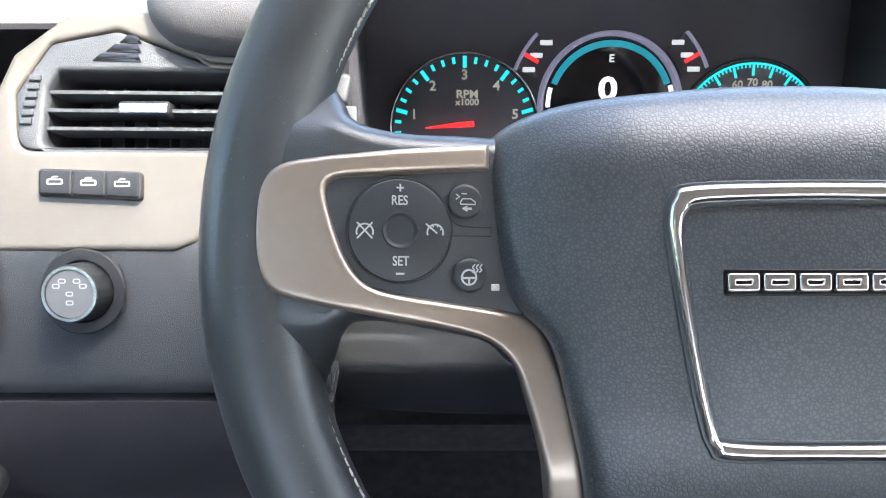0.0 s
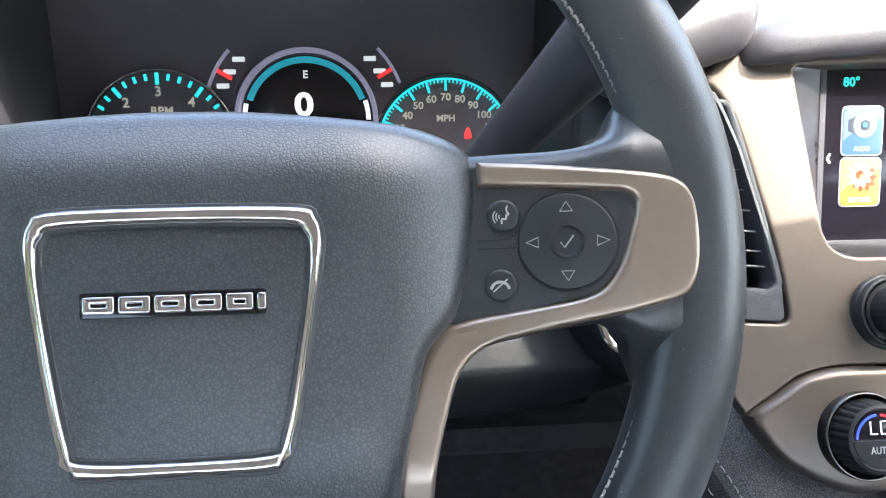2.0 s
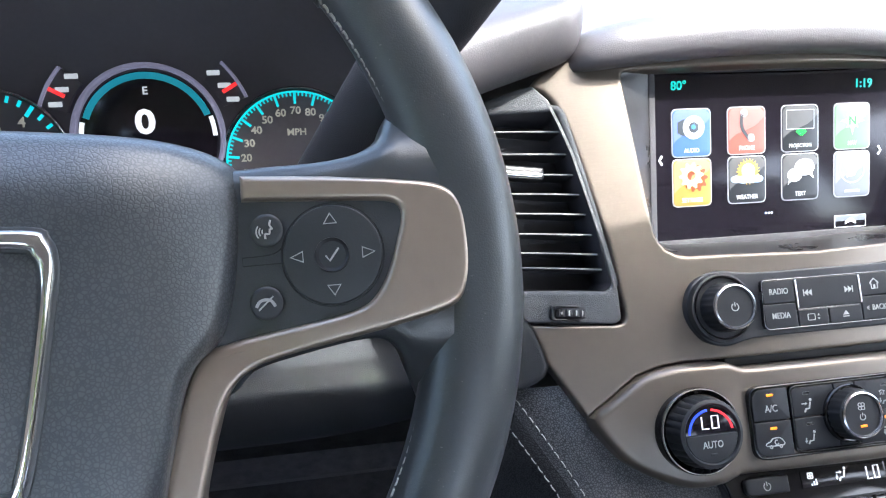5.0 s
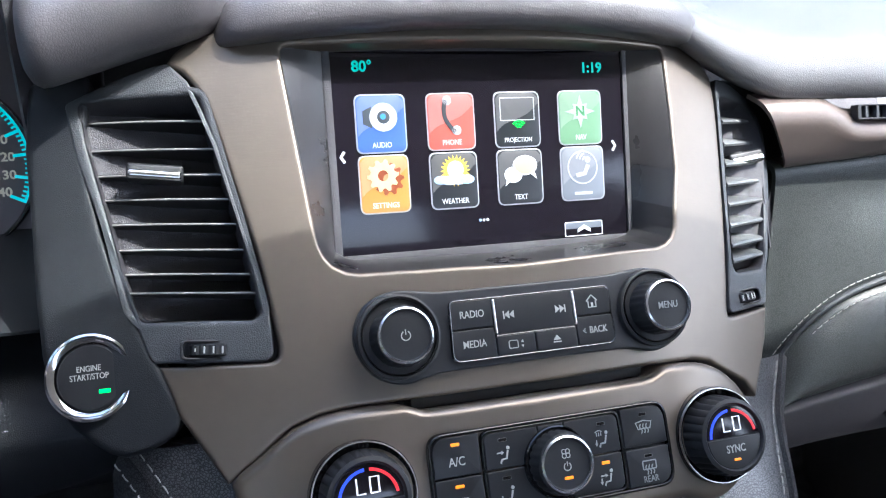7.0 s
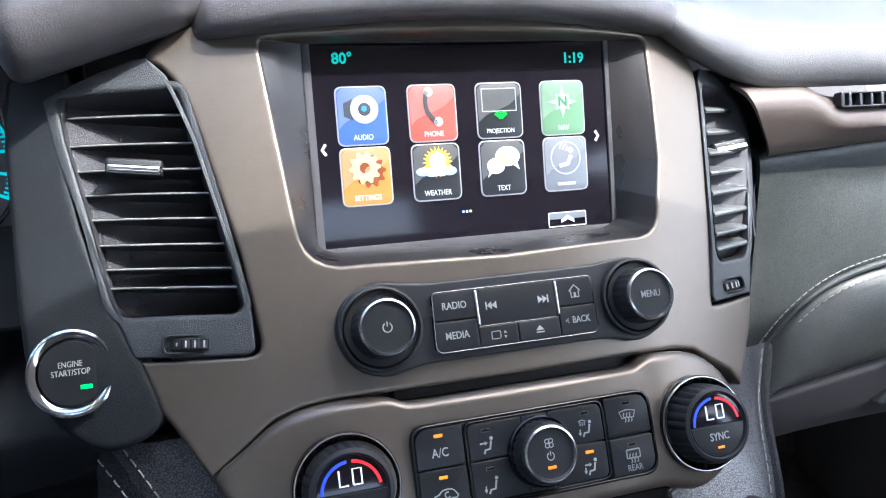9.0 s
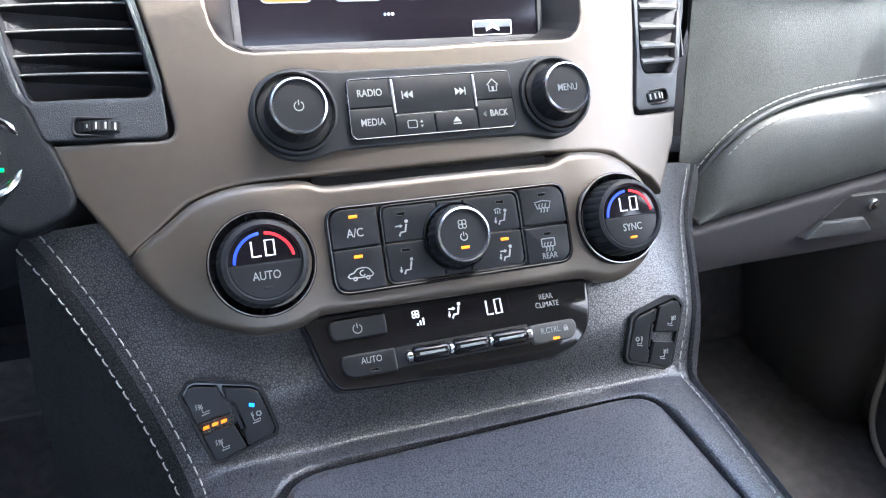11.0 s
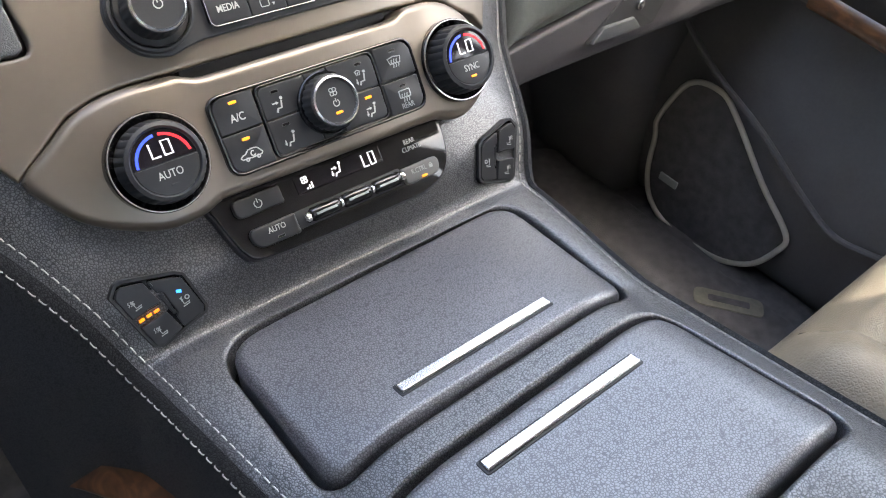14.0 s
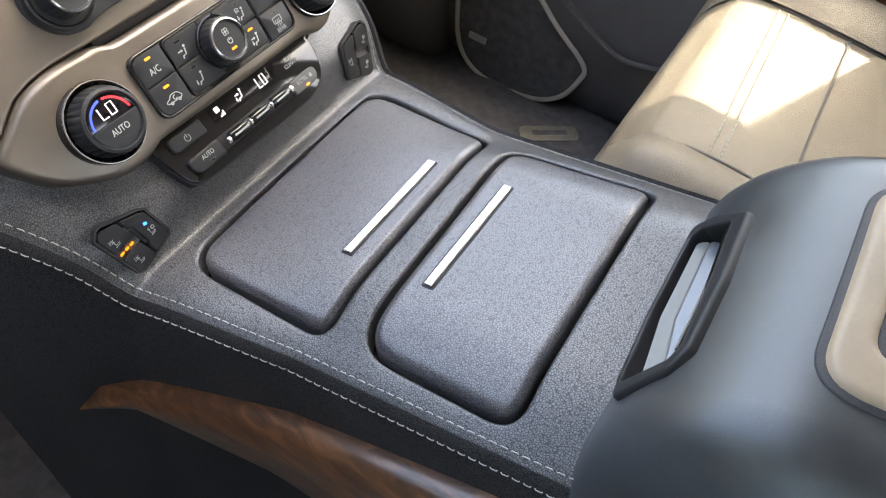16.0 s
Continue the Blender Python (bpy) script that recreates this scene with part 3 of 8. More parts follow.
        slot = smooth_line([(s * 0.1135, 0.0240), (s * 0.1118, 0.0200), (s * 0.1085, 0.0182), (s * 0.1040, 0.0178)], 4) + [(s * 0.0985, 0.0177), (s * 0.0985, 0.0149), (s * 0.1120, 0.0150)]
        part("slot_groove", stroke(slot, 0.00045, -0.0062), RUBBER, pod, "thin groove beside the dial")
    # airbag cover
    half = [(0.0, 0.066), (0.022, 0.0655), (0.0526, 0.0625), (0.080, 0.0590), (0.0965, 0.0525), (0.1015, 0.0430), (0.1010, 0.0300), (0.0965, 0.008), (0.0910, -0.0085), (0.0805, -0.0205), (0.0745, -0.0447), (0.0710, -0.0612), (0.067, -0.085), (0.058, -0.104), (0.040, -0.112), (0.0, -0.114)]
    outline = smooth_line(half + [(-x, y) for x, y in half[-2:0:-1]], 4, True)

    def dome(x, y, z):
        roll = max(0.0, y - 0.034)
        side = max(0.0, abs(x) - 0.050)
        return (x, y, z - 14.0 * roll * roll - 8.4 * side * side - 2.0 * max(0.0, -0.04 - y) ** 2 * 2)
    cover = part("airbag_cover", plate(outline, -0.034, 0.0, 0.006, grid=0.006, warp=dome, steps=5), LEATHER, wheel, "pebbled black airbag cover")
    fo = [(-0.0464, 0.0200), (-0.0446, 0.0264), (-0.0384, 0.0300), (0, 0.0308), (0.0384, 0.0300), (0.0446, 0.0264), (0.0464, 0.0200), (0.0456, 0.0100), (0.0410, -0.0200), (0.0368, -0.0420), (0.0335, -0.0512), (0.0285, -0.0545), (0, -0.0548), (-0.0285, -0.0545), (-0.0335, -0.0512), (-0.0368, -0.0420), (-0.0410, -0.0200), (-0.0456, 0.0100)]
    fi = [(-0.0421, 0.0165), (-0.0402, 0.0216), (-0.0350, 0.0241), (0, 0.0250), (0.0350, 0.0241), (0.0402, 0.0216), (0.0421, 0.0165), (0.0413, 0.0030), (0.0370, -0.0250), (0.0330, -0.0440), (0.0292, -0.0487), (0, -0.0496), (-0.0292, -0.0487), (-0.0330, -0.0440), (-0.0370, -0.0250), (-0.0413, 0.0030)]
    part("chrome_frame", plate(smooth_line(fo, 4, True), -0.004, 0.0040, 0.0025, holes=[smooth_line(fi, 4, True)], steps=8), CHROME, cover, "polished chrome badge frame")
    part("frame_gasket", plate(offset(ccw(smooth_line(fo, 4, True)), -0.0010), -0.004, 0.0009, 0.0004), LEATHER_SMOOTH, cover)
    part("badge_pad", plate(offset(ccw(smooth_line(fi, 4, True)), 0.0008), -0.004, 0.0014, 0.0008), LEATHER, cover, "flat pebbled black pad")
    # badge: six raised chrome blocks on a black backing
    part("badge_backing", plate(rrect(-0.0296, -0.0042, 0.0282, 0.0040, 0.0012), 0.0008, 0.0018, 0.0003), GLOSS, cover)
    x = -0.0285
    for w_ in (0.0098, 0.0098, 0.0098, 0.0100, 0.0086, 0.0028):
        part("badge_block", plate(rrect(x, -0.0029, x + w_, 0.0028, 0.0011), 0.0015, 0.0029, 0.0006, holes=[rrect(x + 0.0026, -0.0005, x + w_ - 0.0026, 0.0004, 0.0002)] if w_ > 0.004 else ()), CHROME, cover)
        x += w_ + 0.0012
    part("marking", words("AIRBAG", 0.0062, 0.0, -0.0715, -0.0041, bold=0.0001), LEATHER_SMOOTH, cover, "embossed airbag lettering")
    part("horn_sign", stroke(smooth_line([(-0.004, -0.0345), (-0.0035, -0.0362), (0, -0.0366), (0.0035, -0.0362), (0.004, -0.0345)], 4) + [(0.002, -0.0345)], 0.0005, 0.0013), LEATHER_SMOOTH, cover)
    # hub behind the cover
    part("hub", plate(disc(0, 0.0, 0.062, 40), -0.075, -0.030, 0.01), SOFT_BLACK, wheel)
    part("steering_column", moved(lathe([(0.048, -0.26), (0.050, -0.08), (0.044, -0.07)], 40), Matrix.Translation((0, -0.004, 0))), SOFT_BLACK, wheel, "black plastic column shroud")
    # lower bronze spoke joins the rim at the bottom
    for s in (-1, 1):
        low = [(s * x, y) for x, y in ((-0.079, -0.098), (-0.068, -0.098), (-0.060, -0.165), (-0.074, -0.162))]
        part("lower_spoke", plate(fillet(low, 0.003), -0.030, -0.0135, 0.003), LEATHER_SMOOTH, wheel)
    return wheel


steering_wheel()


# ---- centre stack ----
STACK = frame_m((0.42, 0.194, 0.727), 37)
SCREEN = frame_m((0.42, 0.300, 0.8295), 25)


def bend(x, y, z):
    """The stack's face falls back towards its sides."""
    return (x, y, z - 0.6 * x * x - 6.0 * x ** 4 - (0.35 * x * x if x > 0 else 0.0))


def bent(k):
    return lambda x, y, z: bend(x, y, z + k)


OPENING = [(-0.1140, 0.1540), (-0.1105, 0.1155), (-0.1050, 0.0560), (-0.1040, 0.0490), (-0.1018, 0.0432), (-0.0980, 0.0384), (-0.0925, 0.0350), (-0.0860, 0.0334), (0.0, 0.0305), (0.0860, 0.0334), (0.0925, 0.0350), (0.0975, 0.0384), (0.1008, 0.0432), (0.1025, 0.0490), (0.1035, 0.0560), (0.1095, 0.0785), (0.1130, 0.1155), (0.1150, 0.1540)]


RECESS = surface("satin_black_recess", (0.022, 0.021, 0.022), 0.30, var=0.12, scale=20, bump=0.05, bump_scale=1500)
PANEL_BLACK = surface("satin_black_panel", (0.020, 0.021, 0.024), 0.42, var=0.12, scale=30, bump=0.06, bump_scale=1500)


def center_stack():
    stack = thing("center_stack", STACK, "brushed champagne metal centre stack trim around the screen", "dashboard trim")
    left = [(-0.105, 0.168), (-0.150, 0.164), (-0.1690, 0.1515), (-0.1619, 0.1448), (-0.1538, 0.1317), (-0.1486, 0.1144), (-0.1409, 0.0801), (-0.1334, 0.0462), (-0.1290, 0.0150), (-0.1272, 0.0010), (-0.1296, -0.0045), (-0.1350, -0.0052)]
    tail = [(-0.1836, -0.0013), (-0.1758, -0.0264), (-0.1563, -0.0600), (-0.1389, -0.0475), (-0.1252, -0.0373), (-0.1120, -0.0332), (-0.0989, -0.0316), (-0.067, -0.0316)]
    edge = smooth_line(left, 3) + tail
    right = [(0.105, 0.168), (0.138, 0.1580), (0.1540, 0.1440), (0.1572, 0.1330), (0.1558, 0.1103), (0.1497, 0.0698), (0.1424, 0.0275), (0.1350, -0.0068), (0.1372, -0.0108), (0.1420, -0.0110)]
    flank = [(0.1755, -0.0076), (0.1680, -0.0270), (0.1480, -0.0600), (0.1400, -0.0500), (0.1243, -0.0420), (0.1120, -0.0345), (0.0989, -0.0322), (0.067, -0.0316)]
    outline = edge + flank[::-1] + smooth_line(right, 3)[::-1]
    hole = fillet(OPENING, 0.004, 3)
    part("trim_panel", plate(outline, -0.012, 0.0, 0.0022, holes=[hole], grid=0.012, warp=bent(-0.004), steps=4), TRIM, stack, "brushed champagne metal upper trim panel")
    # bulging lower panel that carries the climate controls
    bulge = [(-0.1545, -0.0603), (-0.1389, -0.0480), (-0.1252, -0.0385), (-0.1120, -0.0340), (-0.0989, -0.0324), (-0.0800, -0.0326), (-0.0720, -0.0336), (-0.0660, -0.0360), (-0.0600, -0.0374), (-0.040, -0.0376), (0.040, -0.0376), (0.0600, -0.0374), (0.0660, -0.0360), (0.0720, -0.0336), (0.0800, -0.0326),
             (0.0989, -0.0338), (0.1150, -0.0400), (0.1275, -0.0510), (0.1345, -0.0650), (0.1335, -0.0800), (0.1230, -0.0960), (0.1055, -0.1056), (0.0900, -0.1075), (0.0760, -0.1040), (0.0600, -0.1020),
             (-0.0600, -0.1005), (-0.0730, -0.1010), (-0.0830, -0.1045), (-0.0992, -0.1058), (-0.1142, -0.1020), (-0.1330, -0.0920), (-0.1457, -0.0785)]

    def swell(x, y, z):
        d = max(0.0, 1 - ((abs(x) - 0.095) ** 2 / 0.040 ** 2 + (y + 0.072) ** 2 / 0.040 ** 2))
        x2, y2, z2 = bend(x, y, z)
        return (x2, y2, z2 + 0.004 * d)
    part("lower_trim_panel", plate(smooth_line(bulge, 3, True), -0.020, 0.0032, 0.0048, grid=0.007, warp=swell, steps=5), TRIM, stack, "bulging champagne metal climate panel surround")
    # dark slot between the two panels
    part("disc_slot", plate(rrect(-0.066, -0.0375, 0.066, -0.0300, 0.0015), -0.030, -0.0150, 0.0005), RUBBER, stack, "black media slot")
    # black recess round the screen
    to_stack = STACK.inverted() @ SCREEN
    rim = fillet(OPENING, 0.004, 3)
    rows = []
    for s in (0.0, 0.35, 0.7, 1.0):
        row = []
        for x, y in rim:
            tx = max(-0.0915, min(0.0915, x * 0.93))
            ty = -0.1060 + (y - 0.0305) / (0.154 - 0.0305) * 0.122
            q = to_stack @ Vector((tx, ty, 0.0010))
            p = Vector(bend(x, y, -0.0055))
            row.append(tuple(p.lerp(q, s)))
        rows.append(row)
    part("screen_recess", loft(rows, closed=True), RECESS, stack, "black plastic recess round the screen")
    return stack


def air_vent(mirror, label):
    s = -1 if mirror else 1
    vent = thing("air_vent", STACK, label, "air vent", "centre stack vents")
    X = lambda pts: [(s * x, y) for x, y in pts]
    dy = -0.0062 if mirror else 0.0
    if mirror:
        outer = [(-0.2165, 0.1104), (-0.2100, 0.1225), (-0.1960, 0.1325), (-0.1780, 0.1385), (-0.1625, 0.1405), (-0.1595, 0.1320), (-0.1575, 0.1103), (-0.1512, 0.0698), (-0.1440, 0.0275), (-0.1362, -0.0060), (-0.1380, -0.0092), (-0.1750, -0.0058), (-0.1919, 0.0378), (-0.2040, 0.0600), (-0.2137, 0.0880)]
        opening = [(-0.2030, 0.1205), (-0.1860, 0.1275), (-0.1640, 0.1285), (-0.1605, 0.1103), (-0.1545, 0.0698), (-0.1475, 0.0215), (-0.1490, 0.0150), (-0.1770, 0.0172), (-0.1835, 0.0250), (-0.1960, 0.0600), (-0.2060, 0.0980)]
        radii = [0.006, 0.006, 0.003, 0, 0, 0.003, 0.004, 0.006, 0.004, 0, 0]
    else:
        outer = [(-0.2212, 0.1375), (-0.2196, 0.1269), (-0.2165, 0.1085), (-0.2075, 0.0751), (-0.1988, 0.0427), (-0.1878, 0.0034), (-0.1855, 0.0008), (-0.1345, -0.0045), (-0.1304, -0.0020), (-0.1306, 0.0150), (-0.1340, 0.0400), (-0.1415, 0.0740), (-0.1480, 0.1040), (-0.1545, 0.1250), (-0.1600, 0.1400), (-0.1690, 0.1505), (-0.1760, 0.1500), (-0.1945, 0.1458)]
        opening = [(-0.2135, 0.1360), (-0.1555, 0.1320), (-0.1507, 0.1080), (-0.1424, 0.0661), (-0.1345, 0.0202), (-0.1375, 0.0165), (-0.1897, 0.0218), (-0.1945, 0.0290), (-0.2010, 0.0657), (-0.2109, 0.1139)]
        radii = [0.003, 0.005, 0, 0, 0.003, 0.004, 0.006, 0.004, 0, 0]
    hole = fillet(opening, radii, 3)
    housing = part("vent_housing", plate(X(fillet(outer, 0.003, 3)), -0.012, 0.0, 0.0012, holes=[X(hole)], warp=bent(-0.0035), grid=0.012, holebev=0.0030, steps=4), DASH_GREY, vent, "charcoal plastic vent surround")
    # dark duct behind
    duct = [[(s * x, y, bend(s * x, y, -0.004)[2]) for x, y in hole], [(s * (x * 0.98 - 0.003), y * 0.96 + 0.002, -0.050) for x, y in hole]]
    bm = loft(duct, closed=True)
    bm.verts.ensure_lookup_table()
    k = len(hole)
    bm.faces.new([bm.verts[k + i] for i in range(k)])
    part("duct", bm, SOFT_BLACK, housing)
    ys = (0.1238, 0.1090, 0.0956, 0.0829, 0.0701, 0.0570, 0.0447, 0.0352)
    rise = 0.124          # the slats climb outwards

    def limits(y):
        xs = []
        for i in range(len(opening)):
            (x1, y1), (x2, y2) = opening[i - 1], opening[i]
            if (y1 - y) * (y2 - y) <= 0 and abs(y1 - y2) > 1e-6:
                xs.append(x1 + (x2 - x1) * (y - y1) / (y2 - y1))
        return min(xs) - 0.001, max(xs) + 0.001
    for i, y in enumerate(ys):
        y += dy
        x0, x1 = limits(y)
        path = []
        for t in np.linspace(0, 1, 9):
            x = x0 + (x1 - x0) * t
            path.append((s * x, y + rise * (-x - 0.18), bend(s * x, 0, -0.0115)[2]))
        if s > 0:
            blade = [(-0.0008, 0.0), (0.0008, 0.0), (0.0011, -0.004), (0.0008, -0.024), (-0.0008, -0.024), (-0.0011, -0.004)]
            sl = part("slat", sweep(path, blade), RUBBER, vent)
            # grey bead paints the highlight along the slat's rounded front
            part("slat_highlight", sweep([(px, py, pz + 0.0001) for px, py, pz in path], ring_sec(0.00055, 8)), SATIN_GREY, sl)
        else:
            blade = [(-0.0046, 0.0050), (-0.0036, 0.0062), (-0.0020, 0.0056), (0.0046, -0.0060), (0.0046, -0.0080), (0.0030, -0.0080)]
            part("slat", sweep(path, blade), SLAT_GREY if mirror else STACK_BLACK, vent)
    for i in range(5):
        x = -0.196 + 0.012 * i
        part("rear_vane", plate([(s * x - 0.0006, 0.03), (s * x + 0.0006, 0.03), (s * (x - 0.006) + 0.0006, 0.118), (s * (x - 0.006) - 0.0006, 0.118)], -0.062, -0.050, 0.0002), SOFT_BLACK, vent)
    tx, ty = (-0.1850, 0.0905) if mirror else (-0.1790, 0.0955)
    zt = bend(s * tx, 0, -0.0085)[2]
    lean_tab = Matrix.Translation((s * tx, ty, 0)) @ Matrix.Rotation(-s * rise, 4, "Z")
    tab = part("vent_tab", moved(plate(rrect(-0.0135, -0.0042, 0.0135, 0.0042, 0.0020), zt - 0.006, zt + 0.0045, 0.0018, steps=4), lean_tab), PLASTIC, vent, "black tab with a chrome edge")
    part("chrome_edge", moved(plate(rrect(-0.0128, -0.0038, 0.0128, 0.0010, 0.0012), zt + 0.003, zt + 0.0058, 0.0020, steps=5), lean_tab), BRIGHT_TAB, tab)
    # thumb wheel under the vent
    hw = 0.0105 if mirror else 0.0138
    wx, wy = (-0.1520, -0.0006) if mirror else (-0.158, 0.0040)
    zw = bend(s * wx, 0, -0.004)[2]
    lean_w = Matrix.Translation((s * wx, wy, 0)) @ Matrix.Rotation(-s * 0.105, 4, "Z")
    wheel_ = part("thumb_wheel", moved(lathe([(hw - 0.0013, -0.0030), (hw, -0.0022), (hw, 0.0022), (hw - 0.0013, 0.0030)], 72, ribs=36, rib_depth=0.0006, rib_from=1, rib_to=2),
                  lean_w @ Matrix.Translation((0, 0, zw - hw + 0.0043)) @ Matrix.Rotation(math.pi / 2, 4, "X")), RUBBER, vent, "ribbed black thumb wheel")
    marks = bmesh.new()
    for i in range(5):
        mx = (i - 2) * 0.0042 * hw / 0.0138
        zm = zw + 0.0044 - hw + math.sqrt(hw * hw - mx * mx)
        plate(rrect(mx - 0.0004, -0.0017 if i else -0.0008, mx + 0.0004, 0.0017 if i else 0.0008, 0.0002), zm - 0.002, zm + 0.0001, 0.0001, bm=marks)
    part("marking", moved(marks, lean_w), MARK_WHITE, wheel_)
    part("wheel_pocket", moved(plate(rrect(-hw - 0.0014, -0.0048, hw + 0.0014, 0.0048, 0.0030), zw - 0.003, zw + 0.0014, 0.0006, holes=[rrect(-hw - 0.0001, -0.0036, hw + 0.0001, 0.0036, 0.0025)]), lean_w), PLASTIC, vent)
    return vent


def sheen_of(mat):
    """A lighter glow of the same tint for the glossy half of a tile."""
    c = mat.node_tree.nodes["Principled BSDF"].inputs["Emission Color"].default_value
    e = mat.node_tree.nodes["Principled BSDF"].inputs["Emission Strength"].default_value
    return glow(mat.name + "_sheen", tuple(0.80 * v + 0.055 for v in c[:3]), e / 0.22)


def touchscreen():
    scr = thing("touchscreen", SCREEN, "lit touchscreen with two rows of coloured app tiles", "screen")
    part("glass", plate(rrect(-0.0915, -0.1065, 0.0915, 0.0165, 0.001), -0.006, 0.0, 0.0005), SCREEN_BLACK, scr, "dark glossy screen glass")
    bez = rrect(-0.0915, -0.1065, 0.0915, 0.0165, 0.001)
    part("bezel", plate(bez, -0.002, 0.0014, 0.0004, holes=[rrect(-0.0872, -0.1010, 0.0885, 0.0090, 0.0008)]), SOFT_BLACK, scr, "thin black screen bezel")
    part("marking", words("80\u00b0", 0.0082, -0.0700, 0.0008, 0.0003, bold=0.0002), CYAN_TEXT, scr, "cyan temperature figures")
    part("marking", words("1:19", 0.0082, 0.0683, -0.0012, 0.0003, bold=0.0002), CYAN_TEXT, scr, "cyan clock figures")
    tiles = (("AUDIO", TILE_BLUE), ("PHONE", TILE_RED), ("PROJECTION", TILE_BLACK), ("NAV", TILE_GREEN), ("SETTINGS", TILE_AMBER), ("WEATHER", TILE_BLACK), ("TEXT", TILE_BLACK), ("", TILE_GREY))
    for i, (word, mat) in enumerate(tiles):
        c, r = i % 4, i // 4
        x0, y1 = -0.0757 + 0.0403 * c, -0.0140 - 0.0330 * r
        x1, y0 = x0 + 0.0286, y1 - 0.0322
        cx, cy = (x0 + x1) / 2, (y0 + y1) / 2
        tile = part("app_tile", plate(rrect(x0, y0, x1, y1, 0.0042, 6), 0.0001, 0.0005, 0.0001), TILE_RIM, scr)
        lit_face = TILE_LIGHT[mat.name]
        part("tile_face", plate(rrect(x0 + 0.0008, y0 + 0.0008, x1 - 0.0008, y1 - 0.0008, 0.0035, 6), 0.0003, 0.0008, 0.0001), mat, tile)
        sheen = [(x0 + 0.0012, y0 + 0.0095), (x0 + 0.0060, y0 + 0.0135), (x0 + 0.0140, y0 + 0.0165), (x0 + 0.0210, y0 + 0.0195), (x1 - 0.0012, y0 + 0.0250)]
        part("tile_sheen", plate(smooth_line(sheen, 4) + [(x1 - 0.0012, y1 - 0.0040), (x1 - 0.0040, y1 - 0.0012), (x0 + 0.0040, y1 - 0.0012), (x0 + 0.0012, y1 - 0.0040)], 0.0007, 0.00088, 0.00005), lit_face, tile)
        if word:
            part("marking", words(word, 0.0042 if len(word) < 9 else 0.0036, cx, y0 + 0.0044, 0.0008, depth=0.0002, bold=0.00004, squeeze=0.82), PIX_WHITE, tile)
        else:
            part("marking", plate(rrect(cx - 0.0060, y0 + 0.0034, cx + 0.0060, y0 + 0.0052, 0.0004), 0.0007, 0.0010, 0.0001), PIX_GREY, tile)
        gx, gy = cx, cy + 0.0035
        H = 0.0009
        if word == "AUDIO":
            part("symbol", plate(disc(gx + 0.0015, gy, 0.0078, 40), H, H + 0.0002, 0.0001), PIX_GREY, tile, "grey loudspeaker symbol")
            part("symbol", plate([(gx - 0.0100, gy + 0.0035), (gx - 0.0050, gy + 0.0060), (gx - 0.0050, gy - 0.0060), (gx - 0.0100, gy - 0.0035)], H, H + 0.0001, 0.00005), PIX_DARK, tile)
            part("symbol", plate(disc(gx + 0.0015, gy, 0.0058, 40), H + 0.0001, H + 0.0003, 0.0001), PIX_WHITE, tile)
            part("symbol", plate(disc(gx + 0.0015, gy, 0.0036, 30), H + 0.0002, H + 0.0004, 0.0001), PIX_DARK, tile)
            part("symbol", plate(disc(gx + 0.0012, gy + 0.0003, 0.0016, 24), H + 0.0003, H + 0.0005, 0.0001), PIX_BLUE, tile)
        elif word == "PHONE":
            hs = smooth_line([(gx - 0.0030, gy + 0.0085), (gx - 0.0040, gy + 0.0030), (gx - 0.0028, gy - 0.0030), (gx + 0.0022, gy - 0.0095)], 6)
            part("symbol", stroke(hs, 0.0024, H), PIX_DARK, tile, "handset symbol")
            part("symbol", plate(disc(gx - 0.0020, gy + 0.0082, 0.0027, 20), H, H + 0.0003, 0.0001), PIX_GREY, tile)
            part("symbol", plate(disc(gx + 0.0030, gy - 0.0085, 0.0027, 20), H, H + 0.0003, 0.0001), PIX_GREY, tile)
        elif word == "PROJECTION":
            part("symbol", plate(rrect(gx - 0.0108, gy - 0.0042, gx + 0.0108, gy + 0.0092, 0.0006), H, H + 0.0002, 0.0001, holes=[rrect(gx - 0.0102, gy - 0.0036, gx + 0.0102, gy + 0.0086, 0.0004)]), PIX_GREY, tile, "outlined display symbol")
            for k, rr in enumerate((0.0016, 0.0032, 0.0048)):
                part("symbol", stroke(arc(gx + 0.0006, gy - 0.0092, rr, 40, 140, 12), 0.0011, H + 0.0002), PIX_GREEN, tile)
        elif word == "NAV":
            star = []
            for k in range(16):
                rr = (0.0098 if k % 4 == 0 else 0.0066) if k % 2 == 0 else 0.0044
                star.append((gx + rr * math.sin(k * math.pi / 8), gy + rr * math.cos(k * math.pi / 8)))
            part("symbol", plate(star, H, H + 0.0002, 0.0001), PIX_PALE, tile, "compass star symbol")
            part("symbol", words("N", 0.0080, gx, gy, H + 0.0003, depth=0.0002, bold=0.0002), PIX_GREEN_DK, tile)
        elif word == "SETTINGS":
            for ox, oy, r0, mt in ((0.0022, -0.0008, 0.0074, PIX_BROWN), (-0.0008, 0.0012, 0.0074, PIX_PEACH)):
                gear = []
                for k in range(40):
                    rr = r0 * (1.22 if (k // 2) % 2 == 0 else 0.95)
                    gear.append((gx + ox + rr * math.cos(2 * math.pi * k / 40), gy + oy + rr * math.sin(2 * math.pi * k / 40)))
                part("symbol", plate(gear, H, H + (0.0002 if mt is PIX_BROWN else 0.0004), 0.0001, holes=[disc(gx + ox, gy + oy, 0.0030, 20)]), mt, tile, "gear symbol")
        elif word == "WEATHER":
            sunny = []
            for k in range(44):
                rr = 0.0090 if k % 2 == 0 else 0.0064
